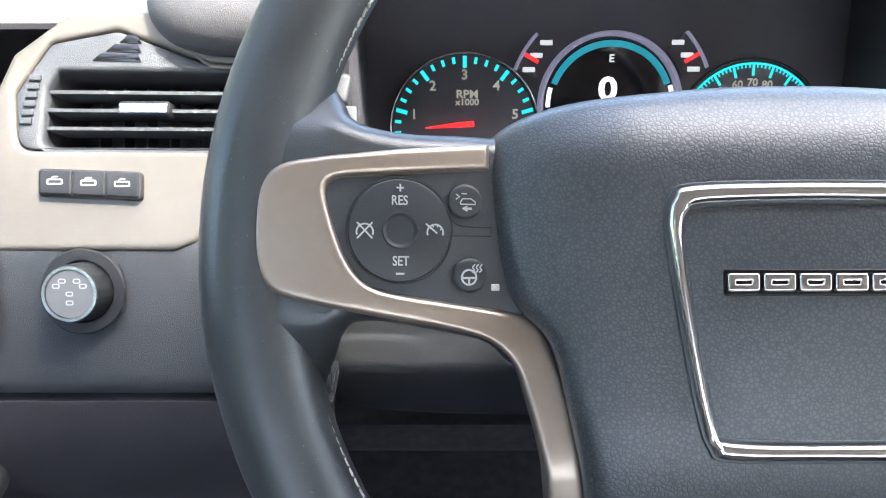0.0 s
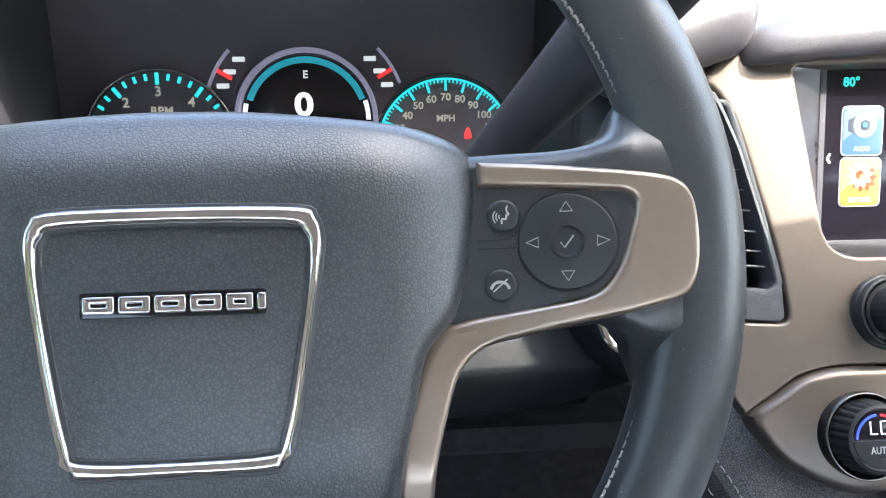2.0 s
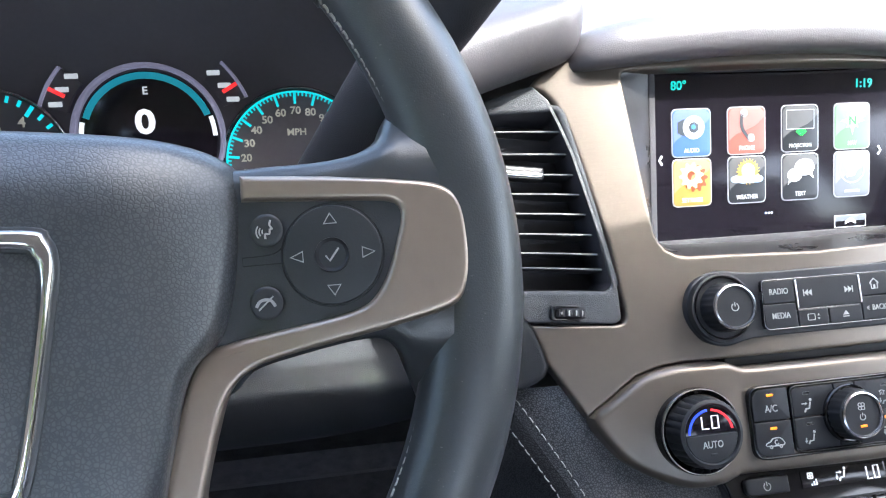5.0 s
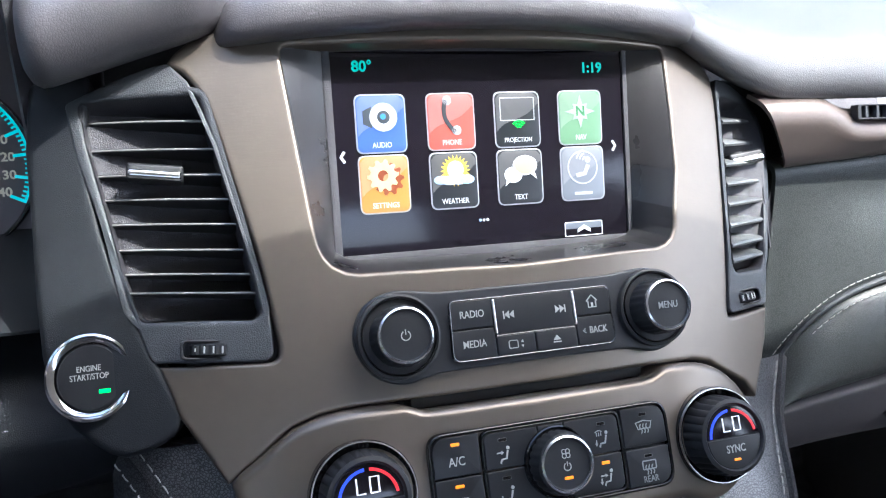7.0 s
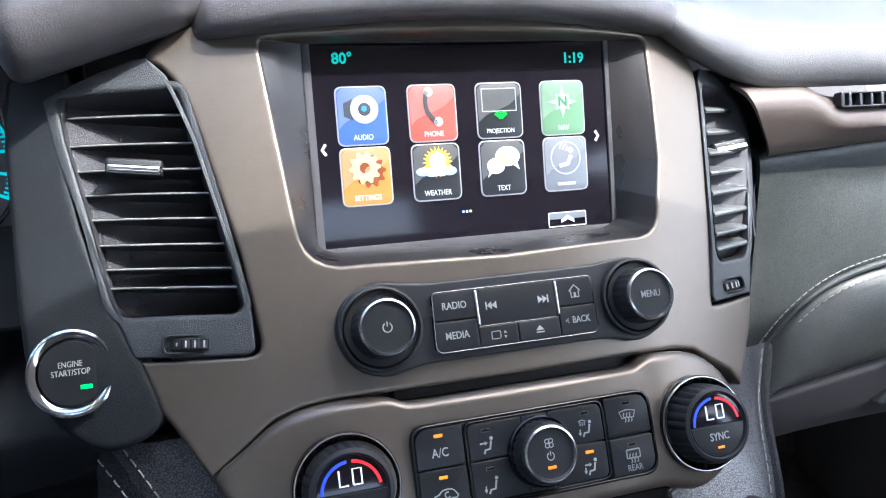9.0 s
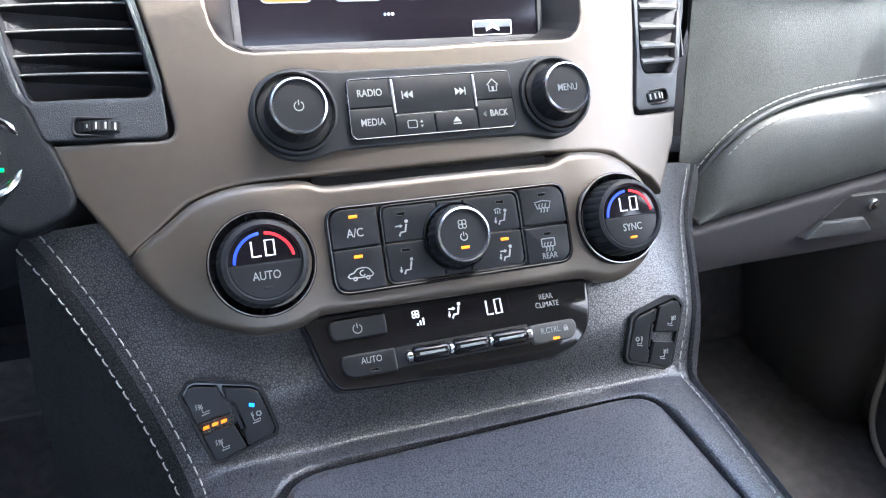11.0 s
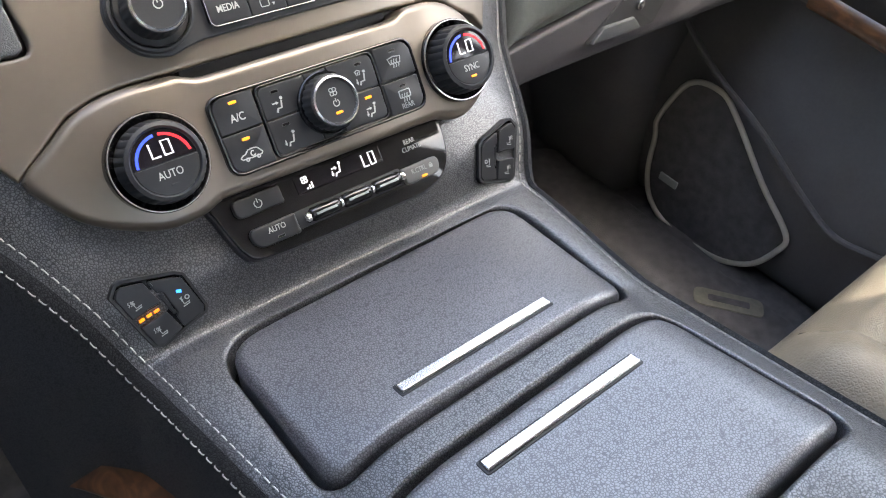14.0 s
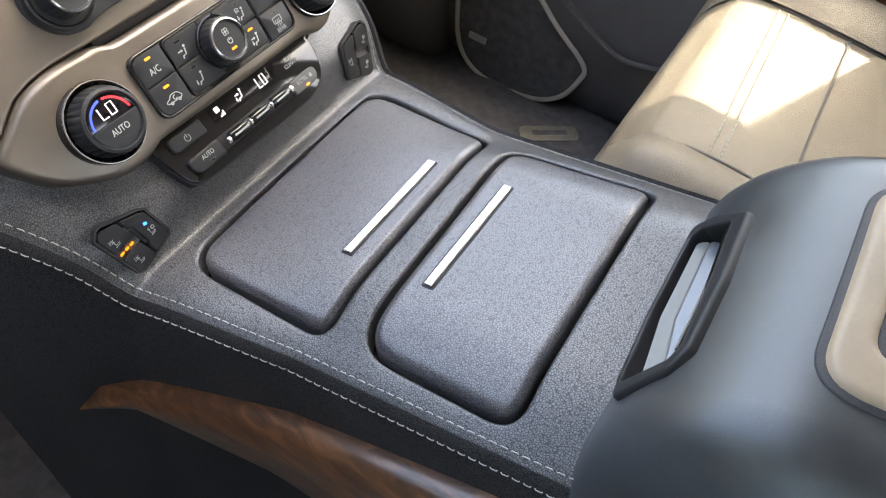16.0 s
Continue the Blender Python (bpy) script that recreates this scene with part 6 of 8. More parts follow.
def armrest():
    arm = thing("armrest", Matrix.Translation((0.42, -0.35, 0.13)), "black leather centre armrest with a tan latch", "armrest")
    inv = Matrix.Translation((-0.42, 0.35, -0.13))
    W2 = lambda bm: moved(bm, inv)
    prof = smooth_line([(-0.176, 0.600), (-0.180, 0.640), (-0.187, 0.672), (-0.205, 0.705), (-0.235, 0.732), (-0.275, 0.745), (-0.36, 0.752), (-0.50, 0.752), (-0.66, 0.745)], 5)
    us = np.linspace(-1, 1, 31)
    rows = []
    for y, z in prof:
        row = []
        for u in us:
            e = abs(u)
            row.append((0.42 + u * 0.128, y - 0.020 * max(0, e - 0.75) ** 2 * 16 * 0.2, z - 0.045 * max(0.0, e - 0.70) ** 2 * 11 - 0.004 * u * u))
        rows.append([(0.42 - 0.132, y - 0.012, 0.20)] + row + [(0.42 + 0.132, y - 0.012, 0.20)])
    slot = Matrix(((-1, 0, 0, 0.42), (0, -0.41, 0.912, -0.1790), (0, 0.912, 0.41, 0.6470), (0, 0, 0, 1)))
    loop = fillet([(-0.0470, 0.0440), (0.0144, 0.0525), (0.0560, 0.0540), (0.0635, 0.0490), (0.0694, 0.0150), (0.0107, 0.0085), (-0.0560, 0.0075), (-0.0580, 0.0160)], 0.004, 4)
    pad, back, wide = loft(rows), slot.inverted(), offset(ccw(loop), -0.004)
    gone = []
    for f in pad.faces:
        c = back @ f.calc_center_median()
        if abs(c.z) < 0.03 and inside((c.x, c.y), wide):
            gone.append(f)
    bmesh.ops.delete(pad, geom=gone, context="FACES")
    part("pad", W2(pad), LEATHER_SMOOTH, arm, "smooth black leather pad")
    # tan latch surround let into the top
    top = Matrix.Translation((0.42, -0.300, 0.0))
    frame_ = rrect(-0.071, -0.100, 0.071, 0.053, 0.022, 8)
    py, pz = [p[0] for p in prof][::-1], [p[1] for p in prof][::-1]
    onto = lambda x, y, z: (x, y, z + float(np.interp(y - 0.300, py, pz)) - 0.004 * (x / 0.128) ** 2)
    gasket = part("latch_gasket", W2(moved(plate(offset(ccw(frame_), -0.0035), -0.02, 0.0012, 0.001, grid=0.012, warp=onto), top)), SOFT_BLACK, arm)
    latch = part("latch_surround", W2(moved(plate(frame_, -0.02, 0.0045, 0.004, holes=[rrect(-0.047, -0.075, 0.047, 0.036, 0.012, 6)], holebev=0.006, steps=5, grid=0.012, warp=onto), top)), TAN, arm, "tan plastic latch surround")
    part("latch_lever", W2(moved(plate(rrect(-0.040, -0.068, 0.040, 0.029, 0.008), -0.024, -0.0040, 0.003, grid=0.012, warp=onto), top)), SATIN_GREY, latch, "grey latch lever")
    # storage slot in the front face with a bright edge
    brim = fillet([(-0.0500, 0.0570), (0.0100, 0.0625), (0.0600, 0.0615), (0.0720, 0.0510), (0.0815, 0.0140), (0.0170, 0.0055), (-0.0680, 0.0030), (-0.0660, 0.0250)], 0.008, 5)
    rimp = part("slot_rim", W2(moved(plate(brim, -0.012, 0.0056, 0.0026, holes=[loop], holebev=0.0016, steps=4), slot)), RUBBER, arm, "soft black slot rim")
    lean = lambda x, y, z: (x, y, z - 0.75 * (y - 0.006))
    low = fillet([(-0.0575, 0.0050), (0.0107, 0.0060), (0.0700, 0.0120), (0.0685, 0.0240), (0.0107, 0.0150), (-0.0590, 0.0130)], 0.003, 4)
    part("slot_floor", W2(moved(plate(low, -0.020, 0.0, 0.0008, warp=lean, grid=0.008), slot)), SATIN_GREY, arm, "grey lined storage slot")
    flap = fillet([(-0.0590, 0.0140), (0.0107, 0.0160), (0.0690, 0.0250), (0.0640, 0.0520), (0.0144, 0.0530), (-0.0470, 0.0450)], 0.003, 4)
    part("slot_flap", W2(moved(plate(flap, -0.020, 0.0014, 0.0010, warp=lean, grid=0.008), slot)), FLAP_GREY, arm, "glossy flap inside the slot, coloured like reflected sky")
    walls = loft([[(x, y, 0.003) for x, y in loop], [(x, y, -0.040) for x, y in loop]], closed=True)
    part("slot_wall", W2(moved(walls, slot)), RUBBER, arm)
    part("slot_edge", W2(moved(stroke([(x, y) for x, y in smooth_line([(0.058, 0.0525), (0.0144, 0.0515), (-0.020, 0.0470), (-0.046, 0.0430)], 6)], 0.0020, 0.0030, depth=0.0026), slot)), CHROME, rimp, "thin chrome edge")
    return arm


MARK_SOFT = surface("soft_printed_mark", (0.38, 0.38, 0.37), 0.5, var=0.05, scale=200)
# blue-grey base colour carries the sky's reflection in the flap
FLAP_GREY = surface("sky_tinted_flap_plastic", (0.16, 0.175, 0.20), 0.22, var=0.06, scale=30, coat=0.5)
TAN = surface("tan_plastic", (0.36, 0.28, 0.20), 0.45, var=0.08, scale=30, bump=0.1, bump_scale=900)
console()
armrest()


# ---- dashboard ----
def dash_rows(xs, prof):
    return [[(x, y, z) for y, z in prof(x)] for x in xs]


def dashboard():
    dash = thing("dashboard", Matrix.Translation((0.40, 0.45, 0.13)), "dark padded dashboard with bronze trim and grey leather panels", "dashboard")
    inv = Matrix.Translation((-0.40, -0.45, -0.13))
    W2 = lambda bm: moved(bm, inv)
    # top skin towards the windscreen
    xs = np.linspace(-0.52, 1.30, 60)

    def top(x):
        k = 0.034 * max(0.0, (0.635 - x) / 0.085) ** 1.4
        return smooth_line([(0.340, 0.806 + k), (0.302, 0.805 + k), (0.293, 0.813 + k), (0.297, 0.829 + k * 0.8), (0.320, 0.845 + k * 0.5), (0.40, 0.850), (0.55, 0.832), (0.85, 0.790), (1.00, 0.780)], 4)
    cut = list(np.linspace(0.545, 0.66, 12)) + [x for x in xs if x > 0.67]
    part("top_pad", W2(loft(dash_rows(cut, top), thick=0.004)), DASH_TOP, dash, "charcoal dash top")

    def mid(x):
        return smooth_line([(0.330, 0.850), (0.40, 0.858), (0.55, 0.835), (0.85, 0.790), (1.00, 0.780)], 4)
    part("top_pad", W2(loft(dash_rows(list(np.linspace(0.20, 0.60, 14)), mid), thick=0.004)), DASH_TOP, dash, "charcoal dash top")
    part("top_pad", W2(loft(dash_rows(list(np.linspace(-0.52, -0.225, 10)), mid), thick=0.004)), DASH_TOP, dash, "charcoal dash top")
    part("top_pad", W2(loft([[(x, y, z + 0.075 * math.cos((x + 0.0125) / 0.2125 * math.pi / 2) * (1 - (y - 0.44) / 0.56)) for y, z in ((0.44, 0.852), (0.55, 0.835), (0.70, 0.812), (0.85, 0.790), (1.00, 0.780))] for x in np.linspace(-0.225, 0.20, 18)], thick=0.004)), DASH_TOP, dash, "charcoal dash top behind the instruments")
    # padded hood over the screen
    hood = []
    for x in np.linspace(-0.146, 0.140, 41):
        e = abs(x + 0.003) / 0.143
        r = math.sqrt(max(0.0, 1 - e ** 8))
        sag = 0.007 * e * e
        base = [(0.166, -0.030), (0.1590, 0.0), (0.1600, 0.008), (0.166, 0.013), (0.176, 0.014), (0.186, 0.007), (0.193, -0.012), (0.195, -0.05), (0.172, -0.14)]
        row = []
        for y, h in smooth_line(base, 3):
            cy, ch = 0.168, -0.02
            row.append(tuple(STACK @ Vector((x, cy + (y - cy) * (0.35 + 0.65 * r) - sag, ch + (h - ch) * (0.25 + 0.75 * r) - 0.010 * e * e))))
        hood.append(row)
    part("screen_hood", W2(loft(hood)), DASH_BROWN, dash, "padded dark cocoa leather hood over the screen")
    # padded shoulder between the instrument hood and the screen hood
    rows = []
    for t in np.linspace(0, 1, 26):
        x = 0.180 + 0.104 * t
        lift = 0.009 + 0.034 * t
        r = math.sqrt(max(0.0, 1 - max(0.0, 1 - t / 0.16) ** 2))
        prof = [(0.345, 0.806 + lift), (0.312, 0.804 + lift), (0.295, 0.812 + lift), (0.290, 0.832 + lift), (0.297, 0.847 + lift), (0.320, 0.863 + lift * 0.6), (0.40, 0.878 + lift * 0.2), (0.52, 0.856)]
        r *= math.sqrt(max(0.0, 1 - max(0.0, (t - 0.80) / 0.20) ** 2)) * 0.6 + 0.4
        rows.append([(x, 0.40 + (y + 0.004 * t - 0.40) * (0.55 + 0.45 * r), 0.850 + (z - 0.850) * (0.4 + 0.6 * r)) for y, z in smooth_line(prof, 3)])
    part("dash_shoulder", W2(loft(rows)), DASH_BROWN, dash, "padded dark cocoa dash shoulder")
    # padded brow end beside the driver's vent
    rows = []
    for t in np.linspace(0, 1, 22):
        x = -0.199 - 0.116 * t
        r = math.sqrt(max(0.0, 1 - t ** 6))
        prof = [(0.36, 0.836), (0.315, 0.834), (0.297, 0.842), (0.291, 0.858), (0.298, 0.876), (0.325, 0.890), (0.40, 0.896), (0.50, 0.880)]
        rows.append([(x, 0.37 + (y - 0.37) * (0.4 + 0.6 * r), 0.868 + (z - 0.868) * (0.2 + 0.8 * r)) for y, z in smooth_line(prof, 3)])
    part("brow_pad", W2(loft(rows)), DASH_TOP, dash, "padded brow end in the sun")
    # passenger side: bronze strip, leather panel, glove box
    def strip(x):
        k = min(1.0, max(0.0, (x - 0.655) / 0.045))
        zt = 0.8055 - 0.0125 * k * k * (3 - 2 * k)
        zb = 0.7600 + 0.07 * max(0.0, x - 0.645)
        return smooth_line([(0.306, zt), (0.291, zt - 0.002), (0.286, zt - 0.010), (0.287, (zt + zb) / 2), (0.290, zb + 0.007), (0.296, zb + 0.001), (0.308, zb)], 3)
    rows = dash_rows(list(np.linspace(0.600, 0.72, 22)) + list(np.linspace(0.74, 1.22, 14)), strip)
    for i, row in enumerate(rows):        # the end is cut on a slant
        rows[i] = [(max(x, 0.611 + 0.78 * (0.8055 - z)), y, z) for x, y, z in row]
    part("bronze_strip", W2(loft(rows, thick=0.003)), STRIP, dash, "satin bronze trim strip")

    def seam_z(x):
        return 0.595 + 0.080 * (1 - math.exp(-max(0.0, x - 0.660) / 0.030)) + 0.06 * (x - 0.70)

    def pane(x):
        zs = seam_z(x)
        zb = 0.7570 + 0.07 * max(0.0, x - 0.645)
        return smooth_line([(0.310, zb + 0.001), (0.2985, zb - 0.003), (0.2930, zb - 0.028), (0.2840, zs + 0.45 * (zb - zs)), (0.2740, zs + 0.012), (0.2700, zs)], 4)
    px = [0.6450 + 0.020 * t for t in np.linspace(0, 1, 6)] + list(np.linspace(0.668, 0.76, 20)) + list(np.linspace(0.775, 1.22, 18))
    rows = dash_rows(px, pane)
    for i, row in enumerate(rows):
        rows[i] = [(max(x, 0.6455 + 0.10 * (0.757 - z)), y, z) for x, y, z in row]
    part("leather_panel", W2(loft(rows, thick=0.004)), DASH_LEATHER, dash, "grey-green leather dash panel")
    part("panel_gap", W2(loft([[(0.585, 0.330, z), (0.640, 0.330, z), (0.668, 0.322, z)] for z in (0.56, 0.65, 0.74, 0.81)], thick=0.003)), RUBBER, dash, "black gap beside the vent")
    sx = list(np.linspace(0.662, 0.76, 26)) + list(np.linspace(0.77, 1.22, 22))
    for k in range(2):
        line = [(x + 0.0035 * k, 0.2690 - 0.0078 * k, seam_z(x) + 0.0060 - 0.0100 * k) for x in sx]
        part("seam", W2(stitch_line(line, 0.0040, 0.0020, 0.00042, up=(0, -0.8, 0.6))), THREAD, dash, "pale grey stitching")
    welt = [(x + 0.0018, 0.2672, seam_z(x) + 0.0008) for x in sx]
    part("welt", W2(sweep(welt, ring_sec(0.0024, 8), up=(0, -0.8, 0.6))), KNEE_GREY, dash, "dark rolled seam between the stitches")

    def pad_z(x):
        return 0.590 + 0.155 * (x - 0.67) - 0.25 * max(0.0, x - 0.95) ** 2

    def lower(x):
        zs, zb = seam_z(x) - 0.004, pad_z(x)
        zb = min(zb, zs - 0.006)
        h = zs - zb
        return smooth_line([(0.2750, zs), (0.2640, zs - 0.03 * h), (0.2500, zs - 0.28 * h), (0.2405, zs - 0.70 * h), (0.2400, zb + 0.10 * h), (0.2440, zb), (0.262, zb - 0.002)], 4)
    part("knee_pad", W2(loft(dash_rows(list(np.linspace(0.662, 0.76, 18)) + list(np.linspace(0.775, 1.20, 20)), lower), thick=0.004)), DASH_LEATHER, dash, "grained dark pad over the glove box")
    part("glove_box", W2(loft(dash_rows(np.linspace(0.640, 1.20, 34), lambda x: smooth_line([(0.258, pad_z(x) - 0.003), (0.2425, pad_z(x) - 0.006), (0.2395, pad_z(x) - 0.014), (0.2400, pad_z(x) - 0.045), (0.250, 0.535), (0.288, 0.515)], 4)), thick=0.004)), SOFT_BLACK, dash, "black glove box door")
    latch_m = frame_m((0.792, 0.2390, 0.5885), 6) @ Matrix.Scale(1.06, 4)
    latch = part("glove_latch", W2(moved(plate(fillet([(0.0139, 0.0100), (0.0908, 0.0090), (0.0676, -0.0263), (-0.0261, -0.0246)], 0.002), -0.004, 0.0016, 0.001), latch_m)), RUBBER, dash, "dark latch recess in the glove box")
    part("latch_flap", W2(moved(plate(fillet([(-0.0240, -0.0236), (-0.0090, -0.0100), (0.0330, -0.0110), (0.0470, -0.0246)], 0.002), 0.0, 0.0050, 0.0015), latch_m)), DASH_GREY, latch, "grey latch flap")
    part("latch_line", W2(moved(stroke([(0.0160, 0.0085), (0.0890, 0.0075)], 0.0010, 0.0016), latch_m)), SATIN_GREY, latch)
    part("key_cylinder", W2(moved(lathe([(0.0052, 0.001), (0.0050, 0.0040), (0.0040, 0.0046), (0.0, 0.0040)], 28, 0.0400, -0.0010, cap=False), latch_m)), SATIN_CHROME, latch, "small bright key cylinder")
    part("under_dash", W2(loft(dash_rows(np.linspace(0.600, 1.20, 8), lambda x: [(0.288, 0.517), (0.40, 0.47), (0.60, 0.40), (0.64, 0.12)]))), DOOR_DARK, dash, "black footwell panel")
    # defroster grille in the dash top
    vent_m = frame_m((0.86, 0.2862, 0.8002), 25)
    grille = part("defroster_grille", W2(moved(plate(rrect(-0.172, -0.0052, 0.172, 0.0052, 0.002), -0.006, 0.0004, 0.0004, holes=[rrect(-0.169, -0.0040, 0.169, 0.0040, 0.001)]), vent_m)), RUBBER, dash, "black slotted grille")
    part("grille_bed", W2(moved(plate(rrect(-0.170, -0.0045, 0.170, 0.0045, 0.002), -0.008, -0.0040, 0.0004), vent_m)), RUBBER, grille)
    fin = part("fin", moved(plate(rrect(-0.0012, -0.0040, 0.0012, 0.0040, 0.0005), -0.0045, 0.0002, 0.0004), Matrix.Identity(4)), DASH_GREY, grille)
    for k in range(36):
        where = inv @ vent_m @ Matrix.Translation((-0.164 + 0.0094 * k, 0, 0))
        if k == 0:
            fin.matrix_basis = where
        else:
            repeat("fin", fin, grille, where)
    # driver's side lower panels
    def knee(x):
        return smooth_line([(0.282, 0.752), (0.252, 0.748), (0.242, 0.742), (0.226, 0.712), (0.212, 0.678), (0.209, 0.664), (0.214, 0.656), (0.24, 0.654)], 4)
    part("knee_panel", W2(loft(dash_rows(np.linspace(-0.60, -0.205, 20), knee), thick=0.004)), KNEE_GREY, dash, "charcoal lower dash panel")

    part("knee_cover", W2(loft(dash_rows(np.linspace(-0.60, -0.205, 20), lambda x: smooth_line([(0.24, 0.6525), (0.213, 0.6520), (0.2085, 0.647), (0.212, 0.60), (0.24, 0.52), (0.34, 0.40)], 4)), thick=0.004)), SOFT_BLACK, dash, "dark knee cover")

    def column_gap(x):
        k = 1 - abs((x + 0.02) / 0.20) ** 4
        return smooth_line([(0.40, 0.690), (0.34, 0.668), (0.285, 0.646), (0.268, 0.638), (0.262, 0.628), (0.268, 0.600 - 0.010 * k), (0.280, 0.586 - 0.012 * k), (0.32, 0.575), (0.38, 0.50), (0.44, 0.40)], 4)
    part("column_surround", W2(loft(dash_rows(np.linspace(-0.215, 0.245, 24), column_gap), thick=0.004)), STACK_BLACK, dash, "charcoal panel under the column")
    rows = []
    for t in np.linspace(0, 1, 12):
        y, z = 0.235 + 0.12 * t, 0.650 - 0.10 * t
        rows.append([(0.200, y + 0.06, z + 0.01), (0.222, y, z), (0.262, y - 0.005, z - 0.01), (0.300, y + 0.05, z - 0.03)])
    part("console_joint", W2(loft(rows, thick=0.004)), LEATHER_SMOOTH, dash, "black leather joint panel")
    part("footwell", W2(loft([[(x, 0.36, 0.48), (x, 0.62, 0.40), (x, 0.66, 0.12)] for x in (-0.60, -0.2, 0.28)])), CARPET, dash, "black carpet footwell")
    part("toe_board", W2(loft([[(x, 0.44, 0.54), (x, 0.66, 0.44), (x, 0.62, 0.27), (x, 0.545, 0.135), (x, 0.50, 0.127)] for x in np.linspace(0.56, 1.16, 7)], thick=0.004)), CARPET, dash, "black carpet under the dash")
    kick = smooth_line([(1.215, 0.343), (1.150, 0.350), (1.112, 0.366), (1.094, 0.400), (1.094, 0.450), (1.104, 0.54), (1.125, 0.66)], 4)
    part("kick_panel", W2(loft([[(x, y + 0.05 * (z - 0.127), z) for x, y in kick] for z in (0.120, 0.20, 0.30, 0.40, 0.54)], thick=0.003)), DOOR_DARK, dash, "dark moulded kick panel beside the door")
    return dash


DASH_TOP = surface("grey_dash_top", (0.085, 0.084, 0.088), 0.45, var=0.12, scale=12, bump=0.25, bump_scale=800, cells=True)
STRIP = surface("dark_bronze_satin", (0.16, 0.128, 0.112), 0.42, metal=0.5, var=0.06, scale=14, bump=0.05, bump_scale=700, brushed=(0.05, 1, 1))
DASH_LEATHER = surface("dark_green_grey_leather", (0.060, 0.066, 0.063), 0.40, var=0.15, scale=20, bump=0.25, bump_scale=720, cells=True, spec=0.5, depth=0.0004, coat=0.15, coat_rough=0.35, crease=0.3)
CREAM = surface("champagne_dash_trim", (0.165, 0.150, 0.128), 0.42, metal=0.6, var=0.05, scale=10, bump=0.05, bump_scale=700, brushed=(0.05, 1, 1), rough_var=0.05)
LEFT_DASH = frame_m((-0.30, 0.257, 0.768), 35)


def driver_dash():
    pan = thing("driver_dash_panel", LEFT_DASH, "champagne metal dash panel with an air vent and lamp switches", "dashboard trim")
    # champagne surround with the vent opening
    out = [(-0.230, -0.030), (0.006, -0.031), (0.018, -0.026), (0.030, -0.010), (0.050, 0.021), (0.066, 0.041), (0.082, 0.0530), (0.099, 0.0570), (0.099, 0.0770), (0.026, 0.0815), (-0.010, 0.112), (-0.060, 0.110), (-0.092, 0.086), (-0.108, 0.050), (-0.230, 0.032)]
    hole = fillet([(-0.0880, 0.0285), (0.0400, 0.0275), (0.0560, 0.0465), (0.0720, 0.0590), (0.0850, 0.0640), (0.0975, 0.0650), (0.0975, 0.0758), (0.0240, 0.0798), (-0.0300, 0.1005), (-0.0700, 0.093), (-0.0910, 0.062)], 0.010, 5)
    part("trim_panel", plate(fillet(out, 0.006, 4), -0.012, 0.0, 0.003, holes=[hole], grid=0.02), CREAM, pan, "pale champagne metal panel")
    ins = offset(ccw(hole), 0.0008)
    mouth = fillet([(-0.0750, 0.0305), (0.0400, 0.0290), (0.0560, 0.0490), (0.0730, 0.0615), (0.0860, 0.0660), (0.0950, 0.0665), (0.0950, 0.0735), (-0.0660, 0.0765), (-0.0720, 0.066)], 0.006, 4)
    part("vent_housing", plate(ins, -0.012, -0.001, 0.001, holes=[mouth], holebev=0.003), DASH_GREY, pan, "charcoal vent surround")
    rows = [[(x, y, -0.008) for x, y in mouth], [(x, y, -0.055) for x, y in mouth]]
    bm = loft(rows, closed=True)
    bm.verts.ensure_lookup_table()
    bm.faces.new([bm.verts[len(mouth) + i] for i in range(len(mouth))])
    part("duct", bm, SOFT_BLACK, pan)
    for y, xe in ((0.0645, 0.080), (0.0535, 0.0620), (0.0425, 0.0505)):
        part("slat", sweep([(-0.0735, y, -0.006), (xe, y - 0.0010 * xe / 0.0435, -0.006)], [(-0.0010, 0.001), (0.0010, 0.001), (0.0013, -0.004), (0.0008, -0.024), (-0.0008, -0.024), (-0.0013, -0.004)]), DASH_GREY, pan)
    part("lower_filler", plate(fillet([(0.034, -0.030), (0.112, -0.030), (0.112, 0.0550), (0.099, 0.0560), (0.082, 0.0520), (0.066, 0.0400), (0.050, 0.0200)], 0.001), -0.012, -0.0030, 0.001), DASH_GREY, pan, "charcoal filler panel below the trim")
    part("end_post", plate(fillet([(0.0985, 0.0565), (0.1060, 0.0565), (0.1090, 0.0735), (0.1000, 0.0735)], 0.002), -0.020, 0.0010, 0.002), DASH_GREY, pan, "charcoal end post of the vent")
    for i in range(7):
        x = -0.055 + 0.015 * i
        part("rear_vane", plate([(x - 0.0005, 0.032), (x + 0.0005, 0.032), (x + 0.0005, 0.074), (x - 0.0005, 0.074)], -0.050, -0.034, 0.0002), SOFT_BLACK, pan)
    tab = part("vent_tab", plate(rrect(-0.0285, 0.0490, 0.0015, 0.0575, 0.002), -0.010, 0.001, 0.0015), PLASTIC, pan, "black tab with a chrome edge")
    part("chrome_edge", plate(rrect(-0.0280, 0.0500, 0.0010, 0.0560, 0.001), 0.000, 0.0018, 0.0006), CHROME, tab)
    for i in range(6):
        part("thumb_tooth", plate(rrect(-0.0870 + 0.0010 * i, 0.0440 + 0.0052 * i, -0.0800 + 0.0010 * i, 0.0476 + 0.0052 * i, 0.0006), -0.004, 0.0008, 0.0005), DASH_GREY, pan)
    for i in range(3):
        y0 = 0.082 + 0.0055 * i
